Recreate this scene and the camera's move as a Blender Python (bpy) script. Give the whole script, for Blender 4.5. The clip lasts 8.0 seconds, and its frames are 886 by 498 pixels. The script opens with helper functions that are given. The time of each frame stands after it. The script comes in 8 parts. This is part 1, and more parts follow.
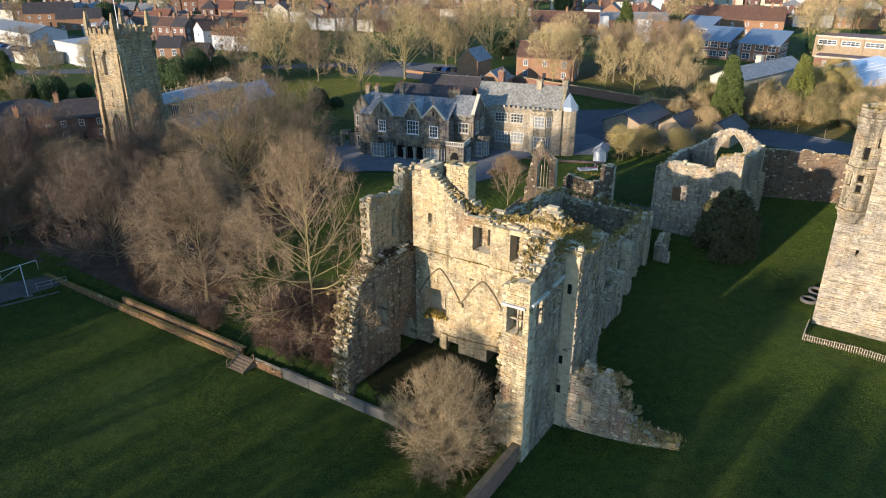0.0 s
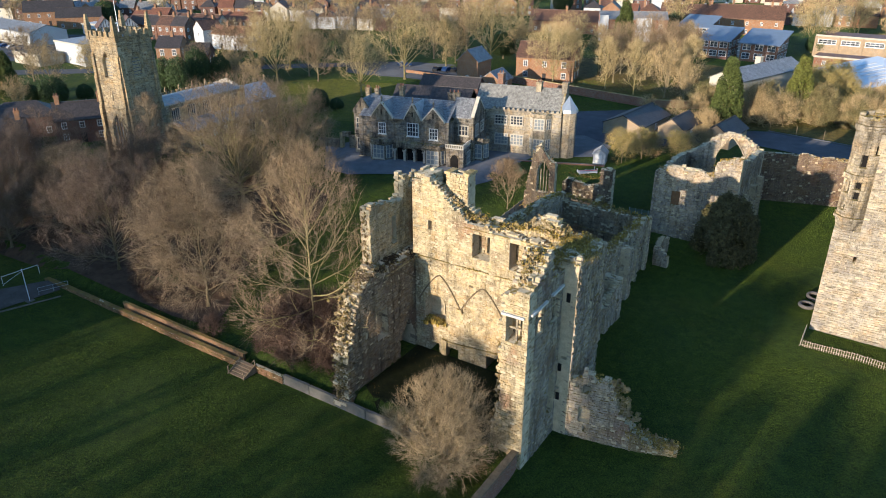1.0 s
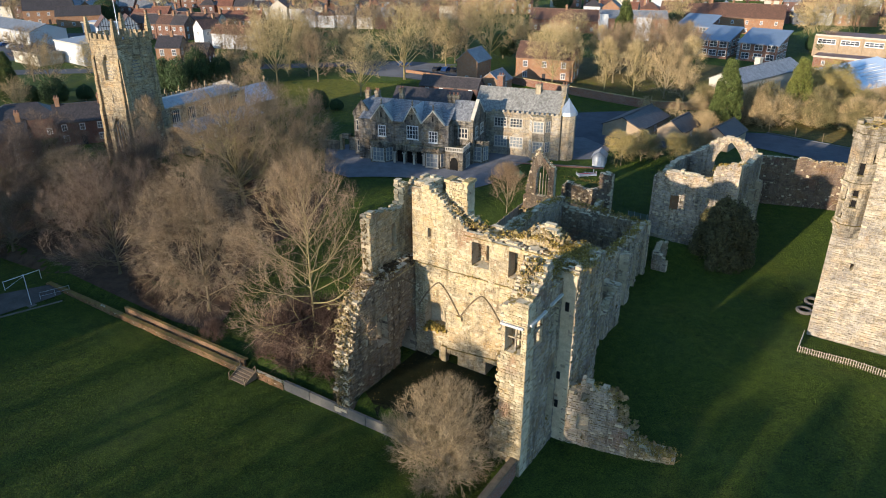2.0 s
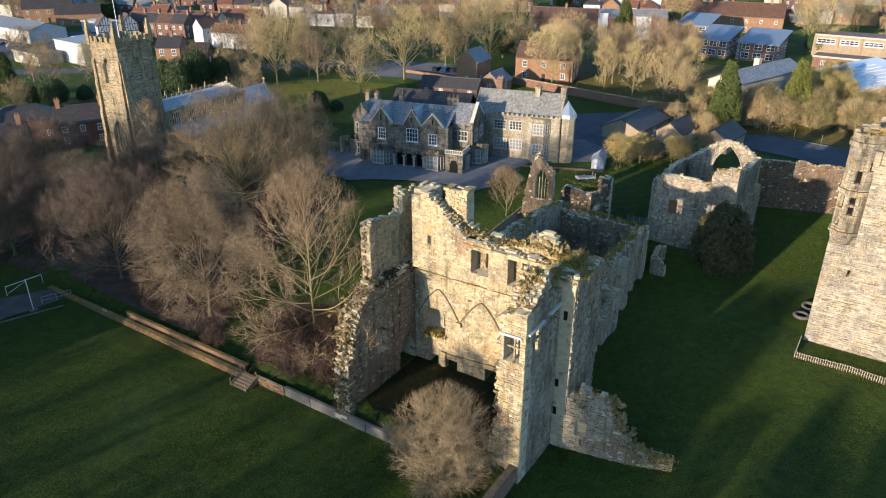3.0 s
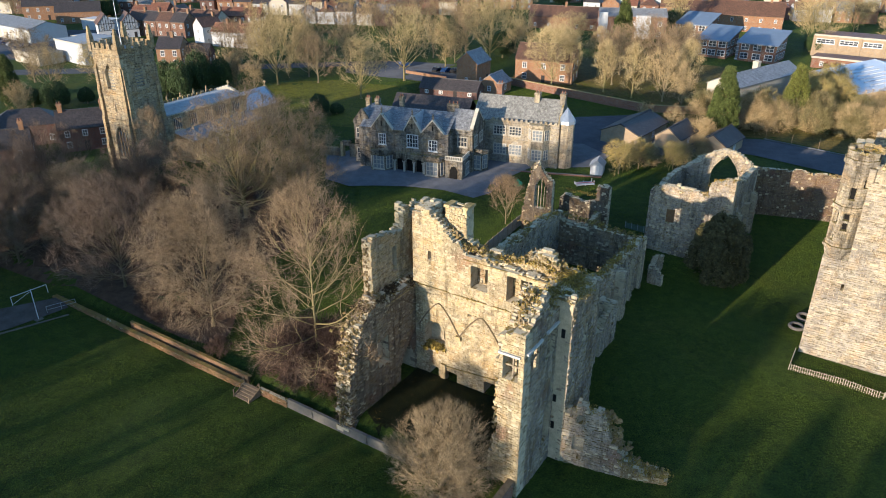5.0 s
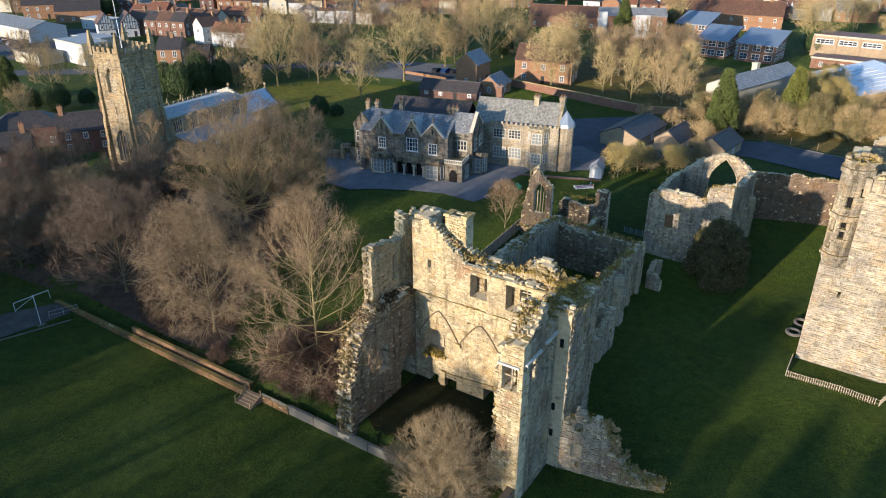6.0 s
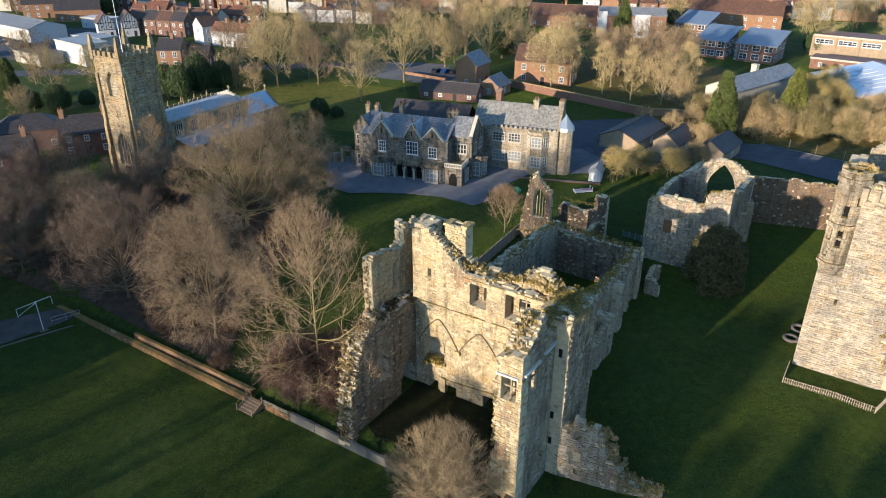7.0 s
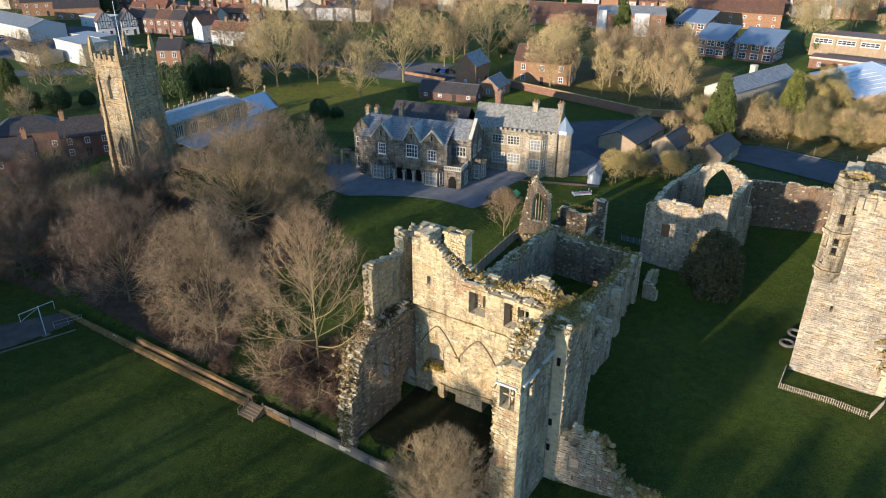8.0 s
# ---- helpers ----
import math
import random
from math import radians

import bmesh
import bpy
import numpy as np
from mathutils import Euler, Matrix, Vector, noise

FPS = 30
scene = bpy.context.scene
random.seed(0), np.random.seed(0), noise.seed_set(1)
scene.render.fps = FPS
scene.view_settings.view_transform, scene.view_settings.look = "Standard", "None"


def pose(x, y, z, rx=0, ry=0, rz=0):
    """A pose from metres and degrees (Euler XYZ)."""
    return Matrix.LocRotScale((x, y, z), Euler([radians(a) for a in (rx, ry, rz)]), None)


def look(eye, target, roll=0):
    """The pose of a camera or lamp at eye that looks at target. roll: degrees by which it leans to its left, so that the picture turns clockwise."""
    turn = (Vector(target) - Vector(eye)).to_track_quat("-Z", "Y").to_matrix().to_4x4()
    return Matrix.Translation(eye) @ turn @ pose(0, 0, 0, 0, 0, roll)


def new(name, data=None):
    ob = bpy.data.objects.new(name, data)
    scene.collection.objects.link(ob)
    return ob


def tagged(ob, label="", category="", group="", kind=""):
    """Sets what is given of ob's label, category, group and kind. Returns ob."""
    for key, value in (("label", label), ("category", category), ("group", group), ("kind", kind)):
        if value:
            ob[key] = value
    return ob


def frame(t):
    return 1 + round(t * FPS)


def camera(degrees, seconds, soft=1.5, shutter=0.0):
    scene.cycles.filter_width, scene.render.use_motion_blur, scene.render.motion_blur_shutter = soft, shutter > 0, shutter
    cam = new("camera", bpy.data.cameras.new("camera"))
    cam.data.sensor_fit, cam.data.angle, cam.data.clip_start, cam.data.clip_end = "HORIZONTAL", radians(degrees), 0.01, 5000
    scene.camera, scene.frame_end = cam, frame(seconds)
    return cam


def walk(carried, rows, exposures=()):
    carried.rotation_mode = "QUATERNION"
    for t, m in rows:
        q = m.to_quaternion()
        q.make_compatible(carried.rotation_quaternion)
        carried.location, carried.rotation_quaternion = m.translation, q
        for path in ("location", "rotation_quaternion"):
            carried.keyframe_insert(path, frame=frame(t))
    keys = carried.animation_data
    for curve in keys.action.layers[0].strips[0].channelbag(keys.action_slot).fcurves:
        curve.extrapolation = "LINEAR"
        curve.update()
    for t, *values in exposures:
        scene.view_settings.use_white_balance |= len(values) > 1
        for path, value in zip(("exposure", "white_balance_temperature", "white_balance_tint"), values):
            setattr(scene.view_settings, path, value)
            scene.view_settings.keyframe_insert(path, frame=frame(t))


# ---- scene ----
cam = camera(64.2, 8.0, soft=1.0)
METRES, EYE, TILT, LEAN, TURN = 11.0, 42.6, -24.0, 0.0, 0.0
ROWS = [
    (0.0, 0.0, 0.0, 0.0, -0.0, 0.0, 0.0),
    (0.5, -0.0007, -0.0183, 0.0491, -0.0, -0.15, -0.01),
    (1.0, 0.0007, -0.0366, 0.1029, -0.01, -0.31, -0.01),
    (1.5, 0.0013, -0.0547, 0.1569, -0.02, -0.47, -0.01),
    (3.0, 0.0038, -0.1191, 0.3216, -0.05, -0.98, -0.03),
    (3.5, 0.0031, -0.1425, 0.3746, -0.05, -1.14, -0.04),
    (4.0, 0.0013, -0.1669, 0.4281, -0.05, -1.3, -0.05),
    (4.5, -0.0, -0.1927, 0.4857, -0.06, -1.45, -0.07),
    (6.0, 0.0002, -0.2679, 0.6695, -0.09, -1.94, -0.07),
    (6.5, 0.0001, -0.2925, 0.7341, -0.1, -2.11, -0.07),
    (7.0, 0.0009, -0.3172, 0.7981, -0.1, -2.28, -0.06),
    (7.5, 0.0012, -0.3437, 0.8589, -0.11, -2.47, -0.06),
    (8.0, 0.0014, -0.3722, 0.9276, -0.14, -2.69, -0.06),
]
walk(cam, [(t, pose(0, 0, EYE, TILT, LEAN, TURN) @ pose(METRES * x, METRES * y, METRES * z, 90 + pitch, roll, yaw)) for t, x, y, z, yaw, pitch, roll in ROWS])

# ---- daylight: low winter sun from behind and left ----
SUN_AZ, SUN_EL = 46.0, 8.4          # the way the light travels over the ground, and the sun's height
world = bpy.data.worlds.new("sky")
scene.world = world
world.use_nodes = True
wn = world.node_tree
sky = wn.nodes.new("ShaderNodeTexSky")
sky.sky_type, sky.sun_disc = "NISHITA", False
sky.sun_elevation, sky.sun_rotation = radians(SUN_EL), radians(270 - SUN_AZ)
sky.air_density, sky.dust_density, sky.ozone_density = 1.0, 0.3, 3.8
wn.links.new(sky.outputs[0], wn.nodes["Background"].inputs[0])
wn.nodes["Background"].inputs[1].default_value = 0.25
sun = new("sun", bpy.data.lights.new("sun", "SUN"))
sun.data.energy, sun.data.angle, sun.data.color = 4.9, radians(0.55), (1.0, 0.87, 0.73)
ce = math.cos(radians(SUN_EL))
sun.matrix_world = look((-ce * math.cos(radians(SUN_AZ)) * 200, -ce * math.sin(radians(SUN_AZ)) * 200, math.sin(radians(SUN_EL)) * 200), (0, 0, 0))
scene.view_settings.exposure = 0.68

# ---- materials ----
def nodes_of(name, rough=0.85, metal=0.0):
    m = bpy.data.materials.new(name)
    m.use_nodes = True
    t = m.node_tree
    b = t.nodes["Principled BSDF"]
    b.inputs["Roughness"].default_value, b.inputs["Metallic"].default_value = rough, metal
    b.inputs["Diffuse Roughness"].default_value = 1.0 if rough > 0.8 else 0.3
    b.inputs["Specular IOR Level"].default_value = 0.22 if rough > 0.88 else 0.5
    return m, t, b


def noise_node(t, scale, detail=5.0, rough=0.6, vec=None, dist=0.0):
    n = t.nodes.new("ShaderNodeTexNoise")
    n.inputs["Scale"].default_value, n.inputs["Detail"].default_value = scale, detail
    n.inputs["Roughness"].default_value, n.inputs["Distortion"].default_value = rough, dist
    if vec is not None:
        t.links.new(vec, n.inputs["Vector"])
    return n.outputs["Fac"]


def ramp(t, fac, stops):
    r = t.nodes.new("ShaderNodeValToRGB")
    while len(r.color_ramp.elements) < len(stops):
        r.color_ramp.elements.new(0.5)
    for e, (p, c) in zip(r.color_ramp.elements, stops):
        e.position, e.color = p, (*(c if len(c) == 3 else c[:3]), 1)
    t.links.new(fac, r.inputs[0])
    return r.outputs[0]


def mix(t, fac, a, b, mode="MIX"):
    n = t.nodes.new("ShaderNodeMix")
    n.data_type, n.blend_type = "RGBA", mode
    for val, sock in ((fac, n.inputs[0]), (a, n.inputs[6]), (b, n.inputs[7])):
        if isinstance(val, (int, float)):
            sock.default_value = val
        elif isinstance(val, tuple):
            sock.default_value = (*val, 1)
        else:
            t.links.new(val, sock)
    return n.outputs[2]


def calc(t, op, a, b=0.0, clamp=False):
    n = t.nodes.new("ShaderNodeMath")
    n.operation, n.use_clamp = op, clamp
    for val, sock in ((a, n.inputs[0]), (b, n.inputs[1])):
        if isinstance(val, (int, float)):
            sock.default_value = val
        else:
            t.links.new(val, sock)
    return n.outputs[0]


def bump(t, b, height, strength=0.5, dist=0.05):
    n = t.nodes.new("ShaderNodeBump")
    n.inputs["Strength"].default_value, n.inputs["Distance"].default_value = strength, dist
    t.links.new(height, n.inputs["Height"])
    t.links.new(n.outputs[0], b.inputs["Normal"])


def place(t, kind="Object"):
    return t.nodes.new("ShaderNodeTexCoord").outputs[kind]


def world_place(t):
    return t.nodes.new("ShaderNodeNewGeometry").outputs["Position"]


def up_facing(t):
    g = t.nodes.new("ShaderNodeNewGeometry")
    s = t.nodes.new("ShaderNodeSeparateXYZ")
    t.links.new(g.outputs["Normal"], s.inputs[0])
    return s.outputs[2]


def stone_mat(name, light, mid, dark, moss=(0.36, 0.26, 0.065), moss_amount=0.65, red=0.0, single=False, soot=0.5, bands=0.0):
    """Weathered masonry: tone per stone, broad stains, rain streaks, pits, moss and lichen on upper sides."""
    m, t, b = nodes_of(name, 0.92)
    p = world_place(t)
    isl = t.nodes.new("ShaderNodeObjectInfo").outputs["Random"] if single else t.nodes.new("ShaderNodeNewGeometry").outputs["Random Per Island"]
    ochre = (light[0] * 0.95, light[1] * 0.84, light[2] * 0.66)
    grey = (mid[0] * 0.86, mid[1] * 0.90, mid[2] * 1.08)
    tone = ramp(t, isl, [(0.0, dark), (0.08, mid), (0.35, light), (0.55, ochre), (0.72, grey), (1.0, tuple(min(1, c * 1.12) for c in light))])
    tone = mix(t, 0.35, tone, tuple((a1 + b1) / 2 for a1, b1 in zip(light, mid)))
    wide = noise_node(t, 0.30, 7, 0.7, p)
    c = mix(t, ramp(t, wide, [(0.44, (0, 0, 0)), (0.62, (0.75, 0.75, 0.75))]), tone, tuple(v * 0.62 for v in grey))
    warm = noise_node(t, 0.55, 6, 0.65, p, 0.4)
    c = mix(t, ramp(t, warm, [(0.50, (0, 0, 0)), (0.66, (0.55, 0.55, 0.55))]), c, (ochre[0] * 0.88, ochre[1] * 0.74, ochre[2] * 0.58))
    fine = noise_node(t, 3.4, 9, 0.75, p)
    c = mix(t, 0.8, c, ramp(t, fine, [(0.28, (0.30, 0.27, 0.24)), (0.48, (0.88, 0.87, 0.85)), (0.74, (1.22, 1.19, 1.12))]), "MULTIPLY")
    # weathered beds: thin dark lines that run with the courses and break off
    mc = t.nodes.new("ShaderNodeMapping")
    mc.inputs["Scale"].default_value = (0.9, 0.9, 5.5)
    t.links.new(p, mc.inputs["Vector"])
    bed = noise_node(t, 1.0, 6, 0.7, mc.outputs[0], 0.15)
    c = mix(t, ramp(t, bed, [(0.56, (0, 0, 0)), (0.64, (0.7, 0.7, 0.7))]), c, tuple(v * 0.55 for v in dark))
    if red > 0:
        rz = noise_node(t, 0.30, 4, 0.55, p)
        c = mix(t, ramp(t, rz, [(0.60, (0, 0, 0)), (0.70, (red, red, red))]), c, (0.34, 0.17, 0.10))
    # rain streaks: noise drawn out downwards
    mp = t.nodes.new("ShaderNodeMapping")
    mp.inputs["Scale"].default_value = (1.3, 1.3, 0.16)
    t.links.new(p, mp.inputs["Vector"])
    run = noise_node(t, 1.0, 7, 0.72, mp.outputs[0], 0.3)
    c = mix(t, ramp(t, run, [(0.48, (0, 0, 0)), (0.66, (soot, soot, soot))]), c, tuple(v * 0.40 for v in dark))
    pits = noise_node(t, 1.5, 8, 0.8, p, 0.6)
    c = mix(t, ramp(t, pits, [(0.545, (0, 0, 0)), (0.65, (0.8, 0.8, 0.8))]), c, tuple(v * 0.30 for v in dark))
    if bands > 0:
        mb = t.nodes.new("ShaderNodeMapping")
        mb.inputs["Scale"].default_value = (0.5, 0.5, 3.2)
        t.links.new(p, mb.inputs["Vector"])
        bn = noise_node(t, 1.0, 8, 0.75, mb.outputs[0], 0.2)
        c = mix(t, ramp(t, bn, [(0.52, (0, 0, 0)), (0.62, (bands, bands, bands))]), c, tuple(v * 0.55 for v in dark))
    n2 = noise_node(t, 1.6, 6, 0.7, p)
    mo = calc(t, "MULTIPLY", ramp(t, up_facing(t), [(0.35, (0, 0, 0)), (0.7, (1, 1, 1))]), ramp(t, n2, [(0.5 - moss_amount * 0.35, (0, 0, 0)), (0.62, (1, 1, 1))]))
    c = mix(t, mo, c, mix(t, noise_node(t, 5, 4, 0.6, p), moss, tuple(v * 0.35 for v in moss)))
    t.links.new(c, b.inputs["Base Color"])
    bump(t, b, calc(t, "ADD", noise_node(t, 5, 9, 0.8, p), calc(t, "MULTIPLY", pits, 1.2)), 1.0, 0.12)
    return m


def plain_mat(name, col, var=0.25, scale=1.5, rough=0.8, metal=0.0, relief=0.3, depth=0.02, per=False):
    m, t, b = nodes_of(name, rough, metal)
    p = place(t)
    n = noise_node(t, scale, 7, 0.65, p)
    n2 = noise_node(t, scale * 9, 5, 0.6, p)
    lo, hi = tuple(c * (1 - var) for c in col), tuple(min(1, c * (1 + var)) for c in col)
    c = ramp(t, calc(t, "ADD", calc(t, "MULTIPLY", n, 0.65), calc(t, "MULTIPLY", n2, 0.35)), [(0.33, lo), (0.66, hi)])
    if per:
        c = mix(t, 1.0, c, ramp(t, t.nodes.new("ShaderNodeNewGeometry").outputs["Random Per Island"], [(0, (0.5, 0.5, 0.5)), (1, (1.4, 1.4, 1.4))]), "MULTIPLY")
    t.links.new(c, b.inputs["Base Color"])
    if relief:
        bump(t, b, n2, relief, depth)
    return m


def brick_mat(name, a, b_, mortar, scale=1.0):
    m, t, b = nodes_of(name, 0.88)
    p = place(t)
    # bricks are laid along whichever side faces out
    g = t.nodes.new("ShaderNodeNewGeometry")
    s = t.nodes.new("ShaderNodeSeparateXYZ")
    t.links.new(p, s.inputs[0])
    cb = t.nodes.new("ShaderNodeCombineXYZ")
    t.links.new(calc(t, "ADD", s.outputs[0], s.outputs[1]), cb.inputs[0])
    t.links.new(s.outputs[2], cb.inputs[1])
    k = t.nodes.new("ShaderNodeTexBrick")
    k.inputs["Scale"].default_value = scale
    k.inputs["Brick Width"].default_value, k.inputs["Row Height"].default_value, k.inputs["Mortar Size"].default_value = 0.225, 0.075, 0.008
    k.inputs["Color1"].default_value, k.inputs["Color2"].default_value, k.inputs["Mortar"].default_value = (*a, 1), (*b_, 1), (*mortar, 1)
    t.links.new(cb.outputs[0], k.inputs["Vector"])
    c = mix(t, 0.55, k.outputs["Color"], ramp(t, noise_node(t, 0.8, 7, 0.7, p), [(0.3, (0.5, 0.48, 0.46)), (0.7, (1.15, 1.12, 1.1))]), "MULTIPLY")
    t.links.new(c, b.inputs["Base Color"])
    bump(t, b, k.outputs["Fac"], -0.3, 0.01)
    return m


def roof_mat(name, a, b_, row=0.2, wide=0.25, rough=0.6):
    """Slates or tiles in rows: thin relief with uneven tone; rows run level on the slope."""
    m, t, b = nodes_of(name, rough)
    p = place(t)
    s = t.nodes.new("ShaderNodeSeparateXYZ")
    t.links.new(p, s.inputs[0])
    cb = t.nodes.new("ShaderNodeCombineXYZ")
    t.links.new(calc(t, "ADD", s.outputs[0], calc(t, "MULTIPLY", s.outputs[1], 0.6)), cb.inputs[0])
    t.links.new(s.outputs[2], cb.inputs[1])
    k = t.nodes.new("ShaderNodeTexBrick")
    k.inputs["Scale"].default_value = 1.0
    k.inputs["Brick Width"].default_value, k.inputs["Row Height"].default_value, k.inputs["Mortar Size"].default_value = wide, row, 0.012
    k.inputs["Color1"].default_value, k.inputs["Color2"].default_value = (*a, 1), (*b_, 1)
    k.inputs["Mortar"].default_value = (*(v * 0.4 for v in a), 1)
    t.links.new(cb.outputs[0], k.inputs["Vector"])
    c = mix(t, 0.7, k.outputs["Color"], ramp(t, noise_node(t, 0.55, 8, 0.72, p), [(0.3, (0.55, 0.55, 0.5)), (0.7, (1.25, 1.25, 1.22))]), "MULTIPLY")
    # rain streaks down the slope
    mp = t.nodes.new("ShaderNodeMapping")
    mp.inputs["Scale"].default_value = (2.2, 2.2, 0.2)
    t.links.new(p, mp.inputs["Vector"])
    c = mix(t, 0.8, c, ramp(t, noise_node(t, 1.0, 6, 0.7, mp.outputs[0]), [(0.36, (0.5, 0.48, 0.45)), (0.52, (1.0, 1.0, 1.0)), (0.68, (1.4, 1.38, 1.34))]), "MULTIPLY")
    t.links.new(c, b.inputs["Base Color"])
    bump(t, b, k.outputs["Fac"], -0.35, 0.015)
    return m


def grass_mat(name, a, b_, c_, stripes=None):
    m, t, b = nodes_of(name, 0.95)
    p = world_place(t)
    n1, n2, n3 = noise_node(t, 0.07, 5, 0.6, p), noise_node(t, 0.9, 7, 0.7, p), noise_node(t, 7.0, 5, 0.75, p)
    c = ramp(t, n1, [(0.35, a), (0.55, b_), (0.7, c_)])
    c = mix(t, 0.75, c, ramp(t, n2, [(0.34, (0.50, 0.56, 0.45)), (0.66, (1.5, 1.35, 1.2))]), "MULTIPLY")
    c = mix(t, 0.9, c, ramp(t, n3, [(0.36, (0.30, 0.34, 0.25)), (0.5, (0.95, 0.95, 0.9)), (0.64, (1.9, 1.75, 1.3))]), "MULTIPLY")
    bare = noise_node(t, 0.28, 8, 0.72, p)
    c = mix(t, ramp(t, bare, [(0.62, (0, 0, 0)), (0.75, (0.55, 0.55, 0.55))]), c, (0.085, 0.07, 0.03))
    t.links.new(c, b.inputs["Base Color"])
    bump(t, b, calc(t, "ADD", n3, calc(t, "MULTIPLY", n2, 0.8)), 1.0, 0.16)
    return m


M_STONE = stone_mat("castle_stone", (0.70, 0.585, 0.37), (0.57, 0.45, 0.255), (0.28, 0.21, 0.12), red=0.55, soot=0.7)
M_STONE1 = stone_mat("castle_stone_single", (0.70, 0.585, 0.37), (0.57, 0.45, 0.255), (0.26, 0.2, 0.115), red=0.3, single=True)
M_PALE = stone_mat("pale_ashlar", (0.58, 0.51, 0.395), (0.48, 0.41, 0.30), (0.26, 0.22, 0.155), moss_amount=0.3, soot=0.35, bands=0.85)
M_TURRET = stone_mat("grimy_ashlar", (0.56, 0.48, 0.345), (0.42, 0.35, 0.24), (0.15, 0.12, 0.08), moss_amount=0.8, soot=0.8, bands=0.6)
M_GREY = stone_mat("grey_stone", (0.60, 0.51, 0.395), (0.47, 0.395, 0.295), (0.17, 0.14, 0.105), moss_amount=0.7, soot=0.7)
M_SCAR = plain_mat("dark_stone_scar", (0.17, 0.125, 0.075), 0.4, 1.5, 0.95, relief=0.6)
M_MORTAR = plain_mat("lime_mortar", (0.52, 0.43, 0.285), 0.3, 1.2, 0.95, relief=0.8, depth=0.06)
M_LIME = plain_mat("new_pale_limestone", (0.54, 0.52, 0.46), 0.12, 1.5, 0.85, relief=0.2)
M_RUBBLE = stone_mat("rubble_core", (0.50, 0.385, 0.22), (0.37, 0.27, 0.14), (0.13, 0.095, 0.055), moss_amount=0.9)
M_MOSS = plain_mat("moss_and_dry_grass", (0.31, 0.215, 0.05), 0.55, 2.0, 0.95, relief=0.6, depth=0.05, per=True)
M_GRASS = grass_mat("meadow_grass", (0.036, 0.062, 0.010), (0.050, 0.077, 0.011), (0.072, 0.082, 0.013))
M_BRICK = brick_mat("red_brick", (0.30, 0.115, 0.055), (0.22, 0.085, 0.045), (0.30, 0.25, 0.2))
M_BRICKO = brick_mat("orange_brick", (0.42, 0.20, 0.085), (0.34, 0.155, 0.07), (0.36, 0.29, 0.21))
M_BRICKD = brick_mat("dark_brick", (0.21, 0.085, 0.055), (0.15, 0.065, 0.048), (0.16, 0.14, 0.12))
M_BUFF = brick_mat("buff_brick", (0.46, 0.33, 0.19), (0.40, 0.28, 0.16), (0.42, 0.36, 0.28))
M_SLATE = roof_mat("blue_grey_slate", (0.20, 0.205, 0.215), (0.27, 0.27, 0.275), rough=0.5)
M_SLATEL = roof_mat("pale_lichened_slate", (0.25, 0.24, 0.215), (0.32, 0.30, 0.265), rough=0.55)
M_TILE = roof_mat("brown_clay_tile", (0.17, 0.085, 0.05), (0.12, 0.065, 0.042))
M_TILER = roof_mat("red_clay_tile", (0.26, 0.105, 0.055), (0.20, 0.085, 0.05))
M_TILED = roof_mat("dark_tile", (0.075, 0.06, 0.055), (0.055, 0.048, 0.046))
M_LEAD = plain_mat("lead_sheet", (0.33, 0.335, 0.335), 0.25, 1.0, 0.6, 0.15, 0.2)
M_ZINC = plain_mat("light_blue_metal_roof", (0.48, 0.525, 0.57), 0.1, 0.4, 0.4, 0.2, 0.1)
M_BLUE = plain_mat("blue_metal_roof", (0.15, 0.195, 0.25), 0.15, 0.4, 0.5, 0.2, 0.1)
M_WHITE = plain_mat("white_render", (0.50, 0.50, 0.49), 0.08, 0.6, 0.8, relief=0.15)
M_CREAM = plain_mat("cream_render", (0.50, 0.44, 0.34), 0.12, 0.6, 0.8, relief=0.15)
M_FRAME = plain_mat("white_window_frame", (0.70, 0.68, 0.64), 0.08, 2, 0.6, relief=0)
M_STFRAME = plain_mat("stone_window_frame", (0.50, 0.45, 0.36), 0.18, 1.5, 0.85, relief=0.3)
# near-black stands in for the shade inside windows and doorways
M_DARK = plain_mat("dark_opening", (0.012, 0.011, 0.010), 0.3, 2, 0.9, relief=0)
M_TIMBER = plain_mat("black_timber", (0.025, 0.02, 0.018), 0.3, 3, 0.8)
M_WOOD = plain_mat("weathered_wood", (0.23, 0.16, 0.095), 0.35, 3, 0.85)
M_WOODP = plain_mat("pale_split_wood", (0.42, 0.35, 0.25), 0.3, 3, 0.85)
M_ASPH = plain_mat("asphalt", (0.072, 0.076, 0.085), 0.3, 0.35, 0.9, relief=0.4)
M_PATH = plain_mat("worn_tarmac", (0.095, 0.084, 0.072), 0.4, 0.6, 0.95, relief=0.4)
M_BRICKW = brick_mat("weathered_orange_brick", (0.27, 0.135, 0.053), (0.205, 0.10, 0.042), (0.20, 0.15, 0.09))
M_GRAVEL = plain_mat("grey_gravel", (0.135, 0.135, 0.14), 0.25, 0.5, 0.95, relief=0.6)
M_DIRT = plain_mat("leaf_litter", (0.085, 0.053, 0.033), 0.45, 0.9, 0.97, relief=0.9, depth=0.08)
M_CONC = plain_mat("weathered_concrete", (0.155, 0.14, 0.115), 0.25, 0.9, 0.9, relief=0.4)
M_METAL = plain_mat("galvanised_steel", (0.45, 0.45, 0.44), 0.15, 2, 0.5, 0.7, 0.1)
M_WPAINT = plain_mat("white_painted_steel", (0.75, 0.75, 0.74), 0.1, 3, 0.5, relief=0)
